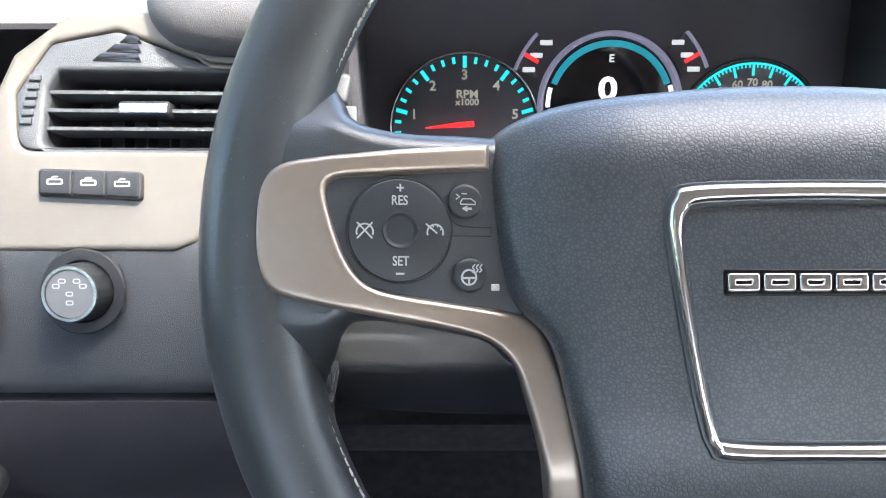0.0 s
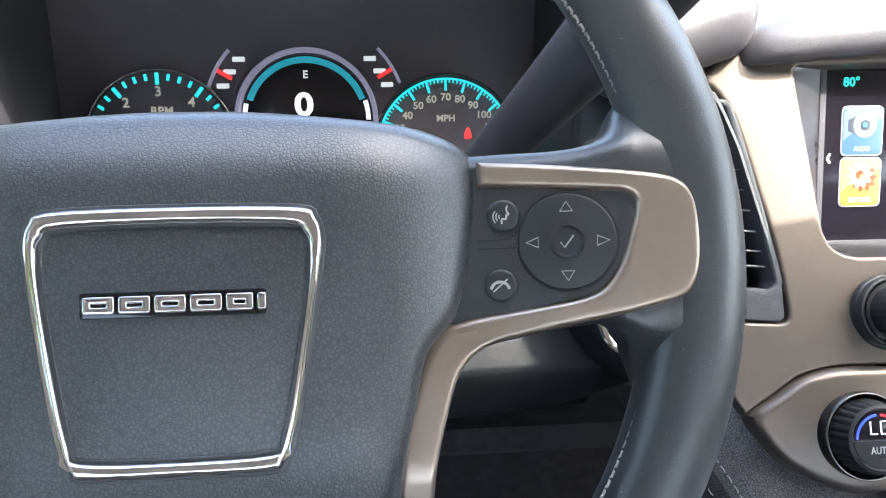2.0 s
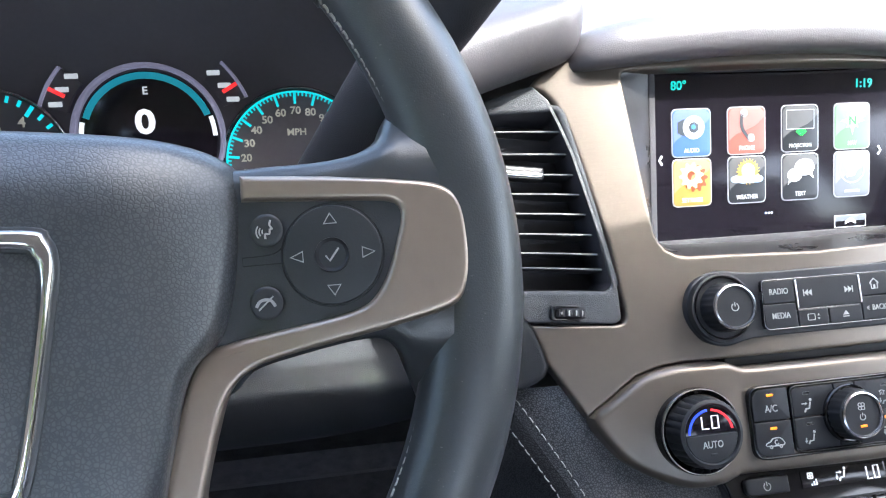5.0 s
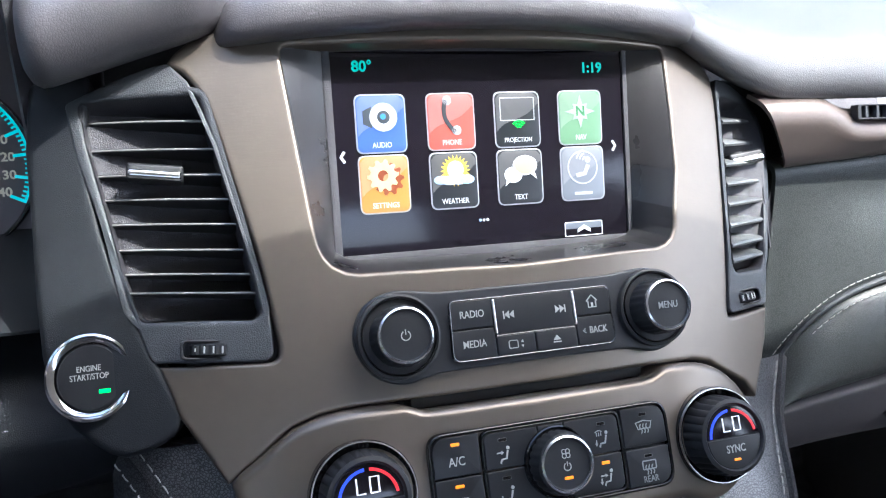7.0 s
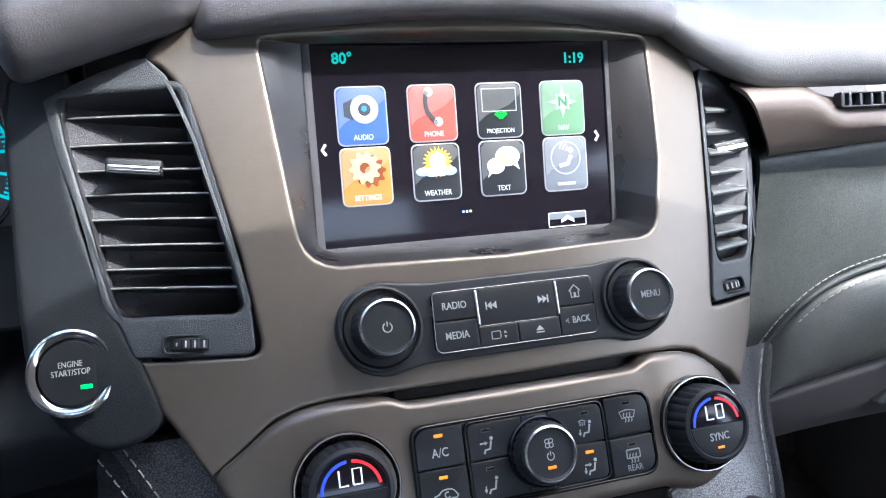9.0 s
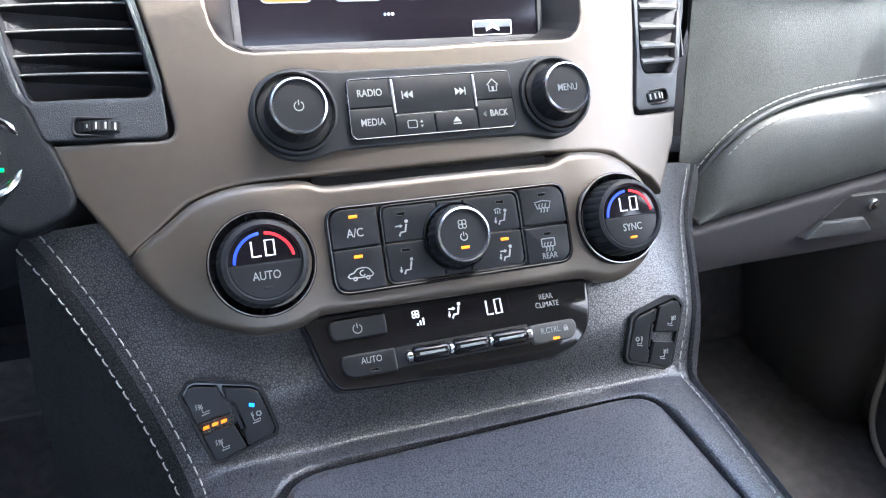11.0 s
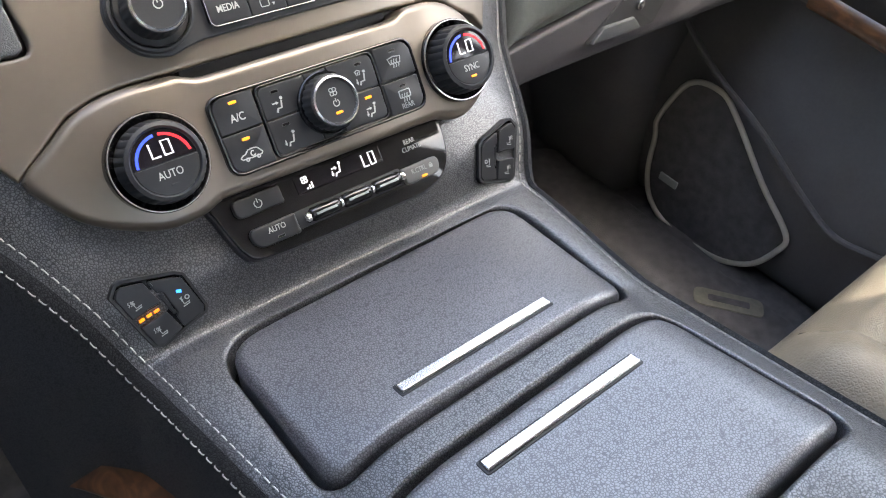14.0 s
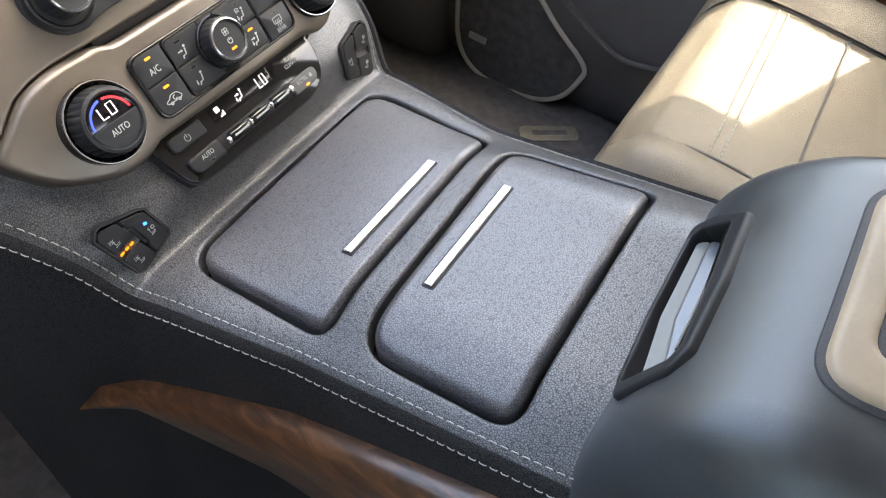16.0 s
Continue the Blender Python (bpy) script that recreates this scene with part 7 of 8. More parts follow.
        part("demist_slot", plate([(-0.045 + 0.008 * i, y0), (-0.016, y0 - 0.001), (-0.018, y0 + 0.004), (-0.040 + 0.008 * i, y0 + 0.0045)], -0.0015, -0.0004, 0.0002), GLOSS, pan, "dark demister slot")
    # three rocker switches
    sw = part("switch_bank", plate(fillet([(-0.0728, 0.0172), (-0.0127, 0.0150), (-0.0124, -0.0020), (-0.0724, 0.0008)], 0.003), -0.004, 0.005, 0.0015), RUBBER, pan, "bank of three black switches")
    for i in range(3):
        x0 = -0.0712 + 0.0196 * i
        k = part("rocker_switch", plate(fillet([(x0, 0.0160 - 0.0006 * i), (x0 + 0.0186, 0.0154 - 0.0006 * i), (x0 + 0.0186, 0.0014 - 0.0008 * i), (x0, 0.0022 - 0.0008 * i)], 0.001), 0.003, 0.0064, 0.0008), PLASTIC, sw)
        cx, cy = x0 + 0.0092, 0.0088 - 0.0007 * i
        b = stroke(rrect(cx - 0.0042, cy - 0.0012, cx + 0.0042, cy + 0.0014, 0.0008), 0.0009, 0.0064, closed=True)
        stroke([(cx - 0.0024, cy + 0.0014), (cx - 0.0010, cy + 0.0030), (cx + 0.0018, cy + 0.0030)], 0.0008, 0.0064, b)
        part("icon", b, MARK_DIM, k)
    return pan


def light_switch():
    m = frame_m((-0.3474, 0.226, 0.723), 30) @ Matrix.Scale(0.84, 4)
    th = thing("headlamp_switch", m, "round black headlamp switch with a grey face", "switch")
    part("well", lathe([(0.030, 0.0), (0.029, 0.0012), (0.022, 0.001), (0.021, -0.004), (0.0, -0.004)], 56, cap=False), RUBBER, th)
    kn = part("knob", lathe([(0.0205, -0.003), (0.0200, 0.016), (0.0185, 0.0185), (0.0172, 0.0190), (0.0168, 0.0180), (0.0, 0.0178)], 72, cap=False, ribs=24, rib_depth=0.0008, rib_from=1, rib_to=1), RUBBER, th, "ribbed black knob")
    part("chrome_ring", lathe([(0.0188, 0.0178), (0.0186, 0.0196), (0.0166, 0.0196), (0.0164, 0.0176)], 64, cap=False), SATIN_CHROME, kn, "bright ring")
    part("face", lathe([(0.0166, 0.0178), (0.0160, 0.0186), (0.0, 0.0188)], 48, cap=False), FACE_GREY, kn, "pale grey face")
    marks = bmesh.new()
    for a, r in ((60, 0.010), (120, 0.010), (30, 0.0105), (150, 0.0105), (270, 0.006), (0, 0.0)):
        stroke(rrect(r * math.cos(radians(a)) - 0.0022, r * math.sin(radians(a)) - 0.0013, r * math.cos(radians(a)) + 0.0022, r * math.sin(radians(a)) + 0.0013, 0.001), 0.0007, 0.0188, marks, closed=True)
    part("icon", marks, MARK_WHITE, kn)
    side = thing("dimmer_switch", frame_m((-0.408, 0.224, 0.722), 30), "black dimmer thumb wheel in a recess", "switch")
    part("wheel", moved(lathe([(0.017, -0.006), (0.019, -0.004), (0.019, 0.004), (0.017, 0.006)], 60, ribs=30, rib_depth=0.0006, rib_from=1, rib_to=2), Matrix.Rotation(math.pi / 2, 4, "Y")), RUBBER, side, "ribbed black wheel")
    part("recess", plate(rrect(-0.010, -0.026, 0.010, 0.026, 0.003), -0.004, 0.003, 0.001, holes=[rrect(-0.0075, -0.022, 0.0075, 0.022, 0.002)]), SOFT_BLACK, side)
    return th


FACE_GREY = surface("grey_switch_face", (0.15, 0.155, 0.155), 0.4, var=0.08, scale=80)

# ---- instrument cluster ----
CLUSTER = frame_m((-0.010, 0.430, 0.769), 20)


def digits(text, size, x, y, h):
    return words(text, size, x, y, h, depth=0.0002, bold=0.0002, squeeze=1.05)


def instrument_cluster():
    cl = thing("instrument_cluster", CLUSTER, "dark instrument cluster with cyan dials and a lit zero", "instrument cluster")
    part("face", plate(rrect(-0.215, -0.110, 0.215, 0.190, 0.02), -0.012, -0.004, 0.002), CLUSTER_BLACK, cl, "black instrument face")
    for cx, cy, first, step, count, big in ((-0.1110, -0.0290, 0, 0, 0, False), (0.1120, -0.0345, 0, 0, 0, True)):
        dial = part("dial", plate(disc(cx, cy, 0.0565, 72), -0.005, 0.0, 0.001), CLUSTER_BLACK, cl, "round black dial")
        part("dial_rim", plate(disc(cx, cy, 0.0590, 72), -0.005, 0.0022, 0.001, holes=[disc(cx, cy, 0.0572, 72)]), SATIN_CHROME if not big else DARK_CHROME, dial, "thin bright dial rim" if not big else "thin dark dial rim")
        ticks = bmesh.new()
        if not big:
            for k in range(0, 25):
                a = radians(202 - k * 224 / 24)
                r0, r1, w = (0.0465, 0.0555, 0.0030) if k % 4 == 0 else (0.0500, 0.0550, 0.0024)
                stroke([(cx + r0 * math.cos(a), cy + r0 * math.sin(a)), (cx + r1 * math.cos(a), cy + r1 * math.sin(a))], w, 0.0003, ticks)
            part("tick_scale", ticks, CYAN_LIT, dial, "cyan scale marks")
            for n_, a in ((1, 164.7), (2, 127.3), (3, 90), (4, 52.7), (5, 15.3)):
                part("marking", digits(str(n_), 0.0105, cx + 0.0410 * math.cos(radians(a)), cy + 0.0410 * math.sin(radians(a)), 0.0002), CREAM_LIT, dial)
            part("marking", join(digits("RPM", 0.0088, cx + 0.002, cy + 0.0262, 0.0002), digits("x1000", 0.0070, cx + 0.002, cy + 0.0202, 0.0002)), CREAM_LIT, dial)
            part("needle", plate(fillet([(cx - 0.0400, cy - 0.0002), (cx + 0.0078, cy + 0.0014), (cx + 0.0074, cy + 0.0060), (cx - 0.004, cy + 0.0052)], 0.0012), 0.0030, 0.0050, 0.0008), RED_LIT, dial, "red needle")
        else:
            for k in range(0, 71):
                a = radians(90 + (35 - k) * 3.32)
                r0, r1, w = (0.0455, 0.0555, 0.0020) if k % 5 == 0 else (0.0515, 0.0555, 0.0012)
                stroke([(cx + r0 * math.cos(a), cy + r0 * math.sin(a)), (cx + r1 * math.cos(a), cy + r1 * math.sin(a))], w, 0.0003, ticks)
            part("tick_scale", ticks, CYAN_LIT, dial, "cyan scale marks")
            part("scale_ring", band(cx, cy, 0.0540, 0.0556, -27, 207, 0.0, 0.0004, n=80), CYAN_LIT, dial, "cyan scale arc")
            for k in range(0, 15):
                a = 90 + (7 - k) * 16.6
                part("marking", digits(str(10 * k), 0.0080, cx + 0.0402 * math.cos(radians(a)), cy + 0.0402 * math.sin(radians(a)), 0.0002), CREAM_LIT, dial)
            part("marking", digits("MPH", 0.0072, cx, cy + 0.0235, 0.0002), CREAM_LIT, dial)
            part("belt_lamp", plate(smooth_line([(cx + 0.0150, cy + 0.0075), (cx + 0.0205, cy + 0.0075), (cx + 0.0200, cy + 0.0130), (cx + 0.0178, cy + 0.0165), (cx + 0.0156, cy + 0.0130)], 3, True), 0.0002, 0.0006, 0.0001), RED_LIT, dial, "lit red belt lamp")
    cx, cy = 0.0020, -0.0110
    mid = part("display", plate(disc(cx, cy, 0.0500, 80), -0.005, 0.0010, 0.0008), SCREEN_BLACK, cl, "round colour display")
    part("display_rim", plate(disc(cx, cy, 0.0560, 80), -0.005, 0.0050, 0.0018, holes=[disc(cx, cy, 0.0520, 80)]), VIOLET_GLOW_CHROME, cl, "chrome ring with an added lavender glow")
    part("glow_arc", band(cx, cy, 0.0440, 0.0490, 20, 160, 0.0010, 0.0014), CYAN_DIM, mid, "dim cyan arc")
    for s in (-1, 1):
        part("side_bar", band(cx, cy, 0.0465, 0.0500, 90 + s * 82 - 8, 90 + s * 82 + 10, 0.0012, 0.0020), WHITE_LIT, mid)
    part("marking", words("0", 0.0250, cx - 0.002, cy + 0.0113, 0.0012, depth=0.0002, bold=0.0008, squeeze=1.18), WHITE_LIT, mid, "lit white zero")
    part("marking", plate(rrect(cx - 0.0070, cy - 0.0060, cx + 0.0070, cy - 0.0030, 0.0006), 0.0010, 0.0014, 0.0002), PIX_GREY, mid)
    part("marking", digits("E", 0.0080, cx, cy + 0.0350, 0.0012), PIX_WHITE, mid)
    for s in (-1, 1):
        g = part("side_gauge", band(cx, cy, 0.0600, 0.0800, 90 - s * 58 - 11, 90 - s * 58 + 12, -0.005, 0.0006), CLUSTER_BLACK, cl, "small arc gauge")
        part("gauge_edge", band(cx, cy, 0.0775, 0.0800, 90 - s * 58 - 11, 90 - s * 58 + 12, -0.004, 0.0030), VIOLET_GLOW_CHROME, g)
        for k, a in enumerate((-7, 3, 13)):
            q = radians(90 - s * (58 + a - 4))
            part("marking", plate(rrect(cx + 0.0690 * math.cos(q) - 0.0048, cy + 0.0690 * math.sin(q) - 0.0019, cx + 0.0690 * math.cos(q) + 0.0048, cy + 0.0690 * math.sin(q) + 0.0019, 0.0008), 0.0006, 0.0010, 0.0002), PIX_WHITE, g)
        q = radians(90 - s * 60)
        part("needle", stroke([(cx + 0.0650 * math.cos(q), cy + 0.0650 * math.sin(q)), (cx + 0.0800 * math.cos(q), cy + 0.0800 * math.sin(q))], 0.0030, 0.0012), RED_LIT, g)
    # hood round the cluster
    rows = []
    for t in np.linspace(0, 1, 60):
        a = math.pi * (1.12 - 1.24 * t)
        ca = math.copysign(abs(math.cos(a)) ** 0.55, math.cos(a))
        ez = math.copysign(abs(math.sin(a)) ** 0.55, math.sin(a))
        k = max(0.0, ca)
        rows.append([(-0.002 + ca * (r if ca < 0 else r + k * (wide - r)), y + k * back, z + ez * h) for r, y, z, h, wide, back in (
            (0.205, 0.445, 0.775, 0.160, 0.178, 0.0), (0.200, 0.36, 0.787, 0.146, 0.180, 0.040), (0.196, 0.305, 0.795, 0.136, 0.180, 0.062), (0.199, 0.296, 0.797, 0.138, 0.182, 0.062),
            (0.207, 0.300, 0.797, 0.146, 0.187, 0.064), (0.214, 0.345, 0.790, 0.148, 0.190, 0.040), (0.220, 0.48, 0.755, 0.13, 0.194, 0.0))])
    hood = part("hood", moved(loft(rows), CLUSTER.inverted()), HOOD_BLACK, cl, "black padded hood")
    for s in (-1, 1):
        part("side_wall", moved(loft([[(-0.002 + s * (0.216 if s < 0 else 0.184), 0.312 if s < 0 else 0.336, z), (-0.002 + s * (0.192 if s < 0 else 0.180), 0.306 if s < 0 else 0.330, z), (-0.002 + s * (0.189 if s < 0 else 0.178), 0.312 if s < 0 else 0.336, z), (-0.002 + s * (0.192 if s < 0 else 0.177), 0.37, z), (-0.002 + s * (0.198 if s < 0 else 0.178), 0.46, z)] for z in (0.62, 0.70, 0.80, 0.87, 0.905 if s < 0 else 0.88)], thick=0.002), CLUSTER.inverted()), SOFT_BLACK, cl, "black side wall of the instrument hood")
    part("lower_wall", moved(loft([[(x, 0.44, 0.700), (x, 0.36, 0.688), (x, 0.29, 0.690)] for x in (-0.21, 0, 0.21)], thick=0.002), CLUSTER.inverted()), STACK_BLACK, cl)
    return cl


# blacks lifted and tinted purple, with veiling haze put into the base colour
HOOD_BLACK = surface("hazed_hood_black", (0.13, 0.120, 0.135), 0.5, var=0.1, scale=20)
CLUSTER_BLACK = surface("hazed_cluster_black", (0.10, 0.092, 0.106), 0.45, var=0.1, scale=20)
# chrome given a faint lavender emission so that it looks lit
VIOLET_GLOW_CHROME = glow("lavender_glow_chrome", (0.28, 0.27, 0.38), 0.25)


def shift_lever():
    lv = thing("shift_lever", Matrix.Translation((0.107, 0.285, 0.775)), "black column shift lever with plus and minus buttons", "gear lever")
    a, b = Vector((-0.015, 0.013, -0.025)), Vector((0.112, -0.112, 0.215))
    d = (b - a).normalized()
    across = Vector((0.66, -0.465, -0.59))
    across = (across - d * across.dot(d)).normalized()
    n = across.cross(d)
    rings = []
    for t in np.linspace(0, 1, 22):
        c = a.lerp(b, t)
        w = 0.0140 + 0.0075 * min(1.0, max(0.0, (t - 0.15) / 0.45))
        w *= math.sqrt(max(0.0, 1 - max(0.0, (t - 0.90) / 0.105) ** 2))
        h = min(w, 0.0108)
        rings.append([tuple(c + across * (math.copysign(abs(math.cos(q)) ** 0.8, math.cos(q)) * w) + n * (math.copysign(abs(math.sin(q)) ** 0.8, math.sin(q)) * h)) for q in np.linspace(0, 2 * math.pi, 24, endpoint=False)])
    part("stalk", tube_of(rings), SOFT_BLACK, lv, "black plastic stalk")
    m = Matrix((across, d, n)).transposed().to_4x4()
    m.translation = a + d * (Vector((0.0514, -0.0619, 0.1144)) - a).dot(d) + n * 0.0098
    sw = part("toggle", moved(plate(rrect(-0.0150, -0.0115, 0.0150, 0.0125, 0.004), -0.003, 0.0024, 0.0012), m), PLASTIC, lv, "black gear toggle")
    bm = stroke([(-0.0098, 0), (-0.0038, 0)], 0.0012, 0.0024)
    stroke([(-0.0068, -0.0030), (-0.0068, 0.0030)], 0.0012, 0.0024, bm)
    stroke([(0.0068, -0.0030), (0.0068, 0.0030)], 0.0014, 0.0024, bm)
    stroke([(0.0, -0.0055), (0.0, 0.0055)], 0.0006, 0.0024, bm)
    part("icon", moved(bm, m), MARK_DIM, sw)
    return lv


dashboard()
driver_dash()
light_switch()
instrument_cluster()
shift_lever()


# ---- passenger side and cabin ----
def passenger_seat():
    seat = thing("passenger_seat", Matrix.Translation((0.90, -0.30, 0.13)), "beige and grey leather passenger seat with double stitching", "car seat")
    inv = Matrix.Translation((-0.90, 0.30, -0.13))
    W2 = lambda bm: moved(bm, inv)

    def cushion(x0, x1, bolster, mat, name, label, y_front=-0.055):
        rows = []
        for x in np.linspace(x0, x1, 14):
            u = (x - x0) / (x1 - x0)
            row = []
            for y, z in smooth_line([(y_front + 0.002, 0.25), (y_front + 0.006, 0.38), (y_front - 0.004, 0.438), (y_front - 0.028, 0.474), (y_front - 0.075, 0.495), (-0.35, 0.480), (-0.62, 0.455)], 4):
                row.append((x, y, z + bolster(u) * min(1.0, max(0.0, (z - 0.38) / 0.10))))
            rows.append(row)
        return part(name, W2(loft(rows)), mat, seat, label)
    cushion(0.745, 1.055, lambda u: -0.004 * math.sin(math.pi * u), LEATHER_BEIGE, "seat_cushion", "perforated beige leather cushion")
    cushion(0.655, 0.747, lambda u: 0.016 * math.sin(math.pi * u) - 0.035 * (1 - u) ** 3, LEATHER_BEIGE, "side_bolster", "beige leather bolster")
    cushion(1.053, 1.150, lambda u: 0.034 * math.sin(math.pi * min(1.0, u * 0.62 + 0.05)) - 0.03 * u ** 3, LEATHER_BEIGE, "side_bolster", "beige leather bolster")
    skin = smooth_line([(-0.049, 0.38), (-0.059, 0.438), (-0.083, 0.474), (-0.130, 0.495), (-0.20, 0.495), (-0.35, 0.480), (-0.62, 0.455)], 4)
    on_seat = lambda y: float(np.interp(y, [p[0] for p in skin][::-1], [p[1] for p in skin][::-1]))
    for k in range(2):
        line = [(x, -0.147 - 0.012 * k - 0.02 * (1.03 - x) * 2, on_seat(-0.152 - 0.012 * k) - 0.004 * math.sin(math.pi * (x - 0.745) / 0.31) + 0.0004) for x in np.linspace(0.75, 1.05, 50)]
        part("seam", W2(stitch_line(line, 0.0060, 0.0030, 0.0010)), SEAT_THREAD, seat, "raised pale double stitching")
    for x, y0, y1 in ((0.746, -0.066, -0.55), (1.054, -0.066, -0.55)):
        edge = [(x, y, on_seat(y) - 0.0015) for y in np.linspace(y0, y1, 40)]
        part("piping", W2(sweep(edge, ring_sec(0.0020, 8))), LEATHER_GREY, seat, "dark seam beside the bolster")
    cross = [(x, -0.236 - 0.02 * (1.05 - x), on_seat(-0.24) - 0.0045 * math.sin(math.pi * (x - 0.745) / 0.31)) for x in np.linspace(0.75, 1.05, 24)]
    part("piping", W2(sweep(cross, ring_sec(0.0018, 8))), LEATHER_GREY, seat, "dark cross seam")
    back = []
    for x in np.linspace(0.66, 1.14, 16):
        u = (x - 0.66) / 0.48
        b = 0.030 * (abs(u - 0.5) * 2) ** 4
        back.append([(x, y + b, z) for y, z in smooth_line([(-0.56, 0.45), (-0.60, 0.60), (-0.66, 0.90), (-0.71, 1.08), (-0.76, 1.12), (-0.80, 1.08), (-0.74, 0.60), (-0.70, 0.30)], 4)])
    part("backrest", W2(loft(back)), LEATHER_BEIGE, seat, "beige leather backrest")
    part("seat_base", W2(loft([[(x, -0.04, 0.135), (x, -0.045, 0.30), (x, -0.66, 0.30), (x, -0.66, 0.135)] for x in (0.68, 1.12)])), DOOR_DARK, seat, "black seat base")
    return seat


def front_door(side, label, swing=0.0):
    """side: 1 passenger, -1 driver."""
    x = 1.20 if side > 0 else -0.50
    hinge = Matrix.Translation((x + side * 0.06, 0.60, 0))
    door = thing("front_door", hinge @ Matrix.Rotation(radians(swing), 4, "Z") @ hinge.inverted() @ Matrix.Translation((x, -0.1, 0.13)), label, "car door")
    inv = Matrix.Translation((-x, 0.1, -0.13))
    W2 = lambda bm: moved(bm, inv)
    rows = []
    for y in np.linspace(0.60, -0.85, 30):
        row = []
        for dx, z in smooth_line([(0.02, 0.10), (-0.045, 0.14), (-0.06, 0.30), (-0.03, 0.42), (0.0, 0.50), (-0.06, 0.56), (-0.065, 0.60), (-0.01, 0.66), (0.0, 0.80), (0.02, 0.86), (0.06, 0.875)], 3):
            row.append((x + side * dx, y, z))
        rows.append(row)
    part("door_panel", W2(loft(rows)), DOOR_DARK, door, "dark moulded door panel")
    part("door_skin", W2(loft([[(x + side * 0.10, y, z) for z in (0.02, 0.5, 0.875)] for y in (0.62, -0.90)])), DOOR_DARK, door)
    part("window_pane", W2(loft([[(x + side * 0.06, 0.58, 0.875), (x + side * 0.06, -0.85, 0.875)], [(x - side * 0.08, -0.04, 1.28), (x - side * 0.08, -0.85, 1.30)]])), GLASS, door, "clear side window").visible_shadow = False
    if side > 0:
        loop = [(0.336, 0.285), (0.330, 0.250), (0.322, 0.190), (0.302, 0.148), (0.262, 0.124), (0.200, 0.122), (0.150, 0.132), (0.110, 0.160), (0.088, 0.205), (0.088, 0.238), (0.150, 0.286), (0.225, 0.352), (0.262, 0.372), (0.310, 0.358)]
        ring = smooth_line([(1.128 + 0.010 * max(0, z - 0.30) * 5, y, z) for y, z in loop], 5, True)
        part("speaker_ring", W2(sweep(ring, ring_sec(0.0044, 10, 0.0034), closed=True, up=(1, 0, 0))), SILVER, door, "bright speaker ring")
        bm = bmesh.new()
        bm.faces.new([bm.verts.new((p[0] + 0.004, p[1], p[2])) for p in ring])
        part("speaker_grille", W2(bm), CARPET, door, "black speaker grille")
        ridge = smooth_line([(1.128, 0.345, 0.440), (1.128, 0.277, 0.395), (1.128, 0.183, 0.354), (1.128, 0.095, 0.304), (1.128, 0.037, 0.279), (1.130, -0.015, 0.284), (1.134, -0.10, 0.300), (1.136, -0.40, 0.305)], 5)
        part("pocket_edge", W2(sweep(ridge, ring_sec(0.0048, 8), up=(1, 0, 0))), DOOR_DARK, door, "moulded edge of the door pocket")
        strip = smooth_line([(1.128, 0.20, 0.540), (1.128, 0.05, 0.529), (1.128, -0.04, 0.521), (1.128, -0.30, 0.515), (1.128, -0.60, 0.520)], 5)
        part("wood_strip", W2(sweep(strip, ring_sec(0.013, 10, 0.005), up=(1, 0, 0))), WOOD, door, "slim burl wood strip on the door")
        part("speaker_badge", plate(rrect(0, 0, 0.034, 0.013, 0.002), 0, 0.003, 0.001), MARK_DIM, door, "small grey speaker badge").matrix_basis = inv @ Matrix.Translation((1.130, 0.300, 0.190)) @ Matrix(((0, 0, -1, 0), (-1, 0, 0, 0), (0, 1, 0, 0), (0, 0, 0, 1)))
    return door


passenger_seat()
front_door(1, "dark passenger door with a bright-ringed speaker")
front_door(-1, "dark driver door beside the wheel")


WOVEN = surface("grey_woven_badge", (0.15, 0.14, 0.115), 0.8, var=0.2, scale=120)


def floor_mat():
    mat_ = thing("floor_mat", Matrix.Translation((0.90, 0.20, 0.128)), "black carpet floor mat with a small grey badge", "floor mat")
    part("carpet", plate(fillet([(-0.26, -0.36), (0.20, -0.36), (0.20, 0.30), (-0.22, 0.34)], 0.05, 6), 0.0, 0.012, 0.004), CARPET, mat_)
    part("badge", moved(plate(rrect(-0.050, -0.017, 0.050, 0.017, 0.012, 6), 0.011, 0.014, 0.001), Matrix.Translation((0.155, -0.110, 0)) @ Matrix.Rotation(radians(-52), 4, "Z")), WOVEN, mat_, "grey woven badge")
    part("marking", moved(plate(rrect(-0.030, -0.006, 0.030, 0.006, 0.003), 0.0135, 0.0147, 0.0004), Matrix.Translation((0.155, -0.110, 0)) @ Matrix.Rotation(radians(-52), 4, "Z")), CARPET, mat_)
    return mat_


floor_mat()
solo("floor", plate([(-0.62, -1.6), (1.40, -1.6), (1.40, 0.70), (-0.62, 0.70)], 0.06, 0.126, 0.002), CARPET, Matrix.Identity(4), "black carpeted cabin floor", "floor", kind="structure")


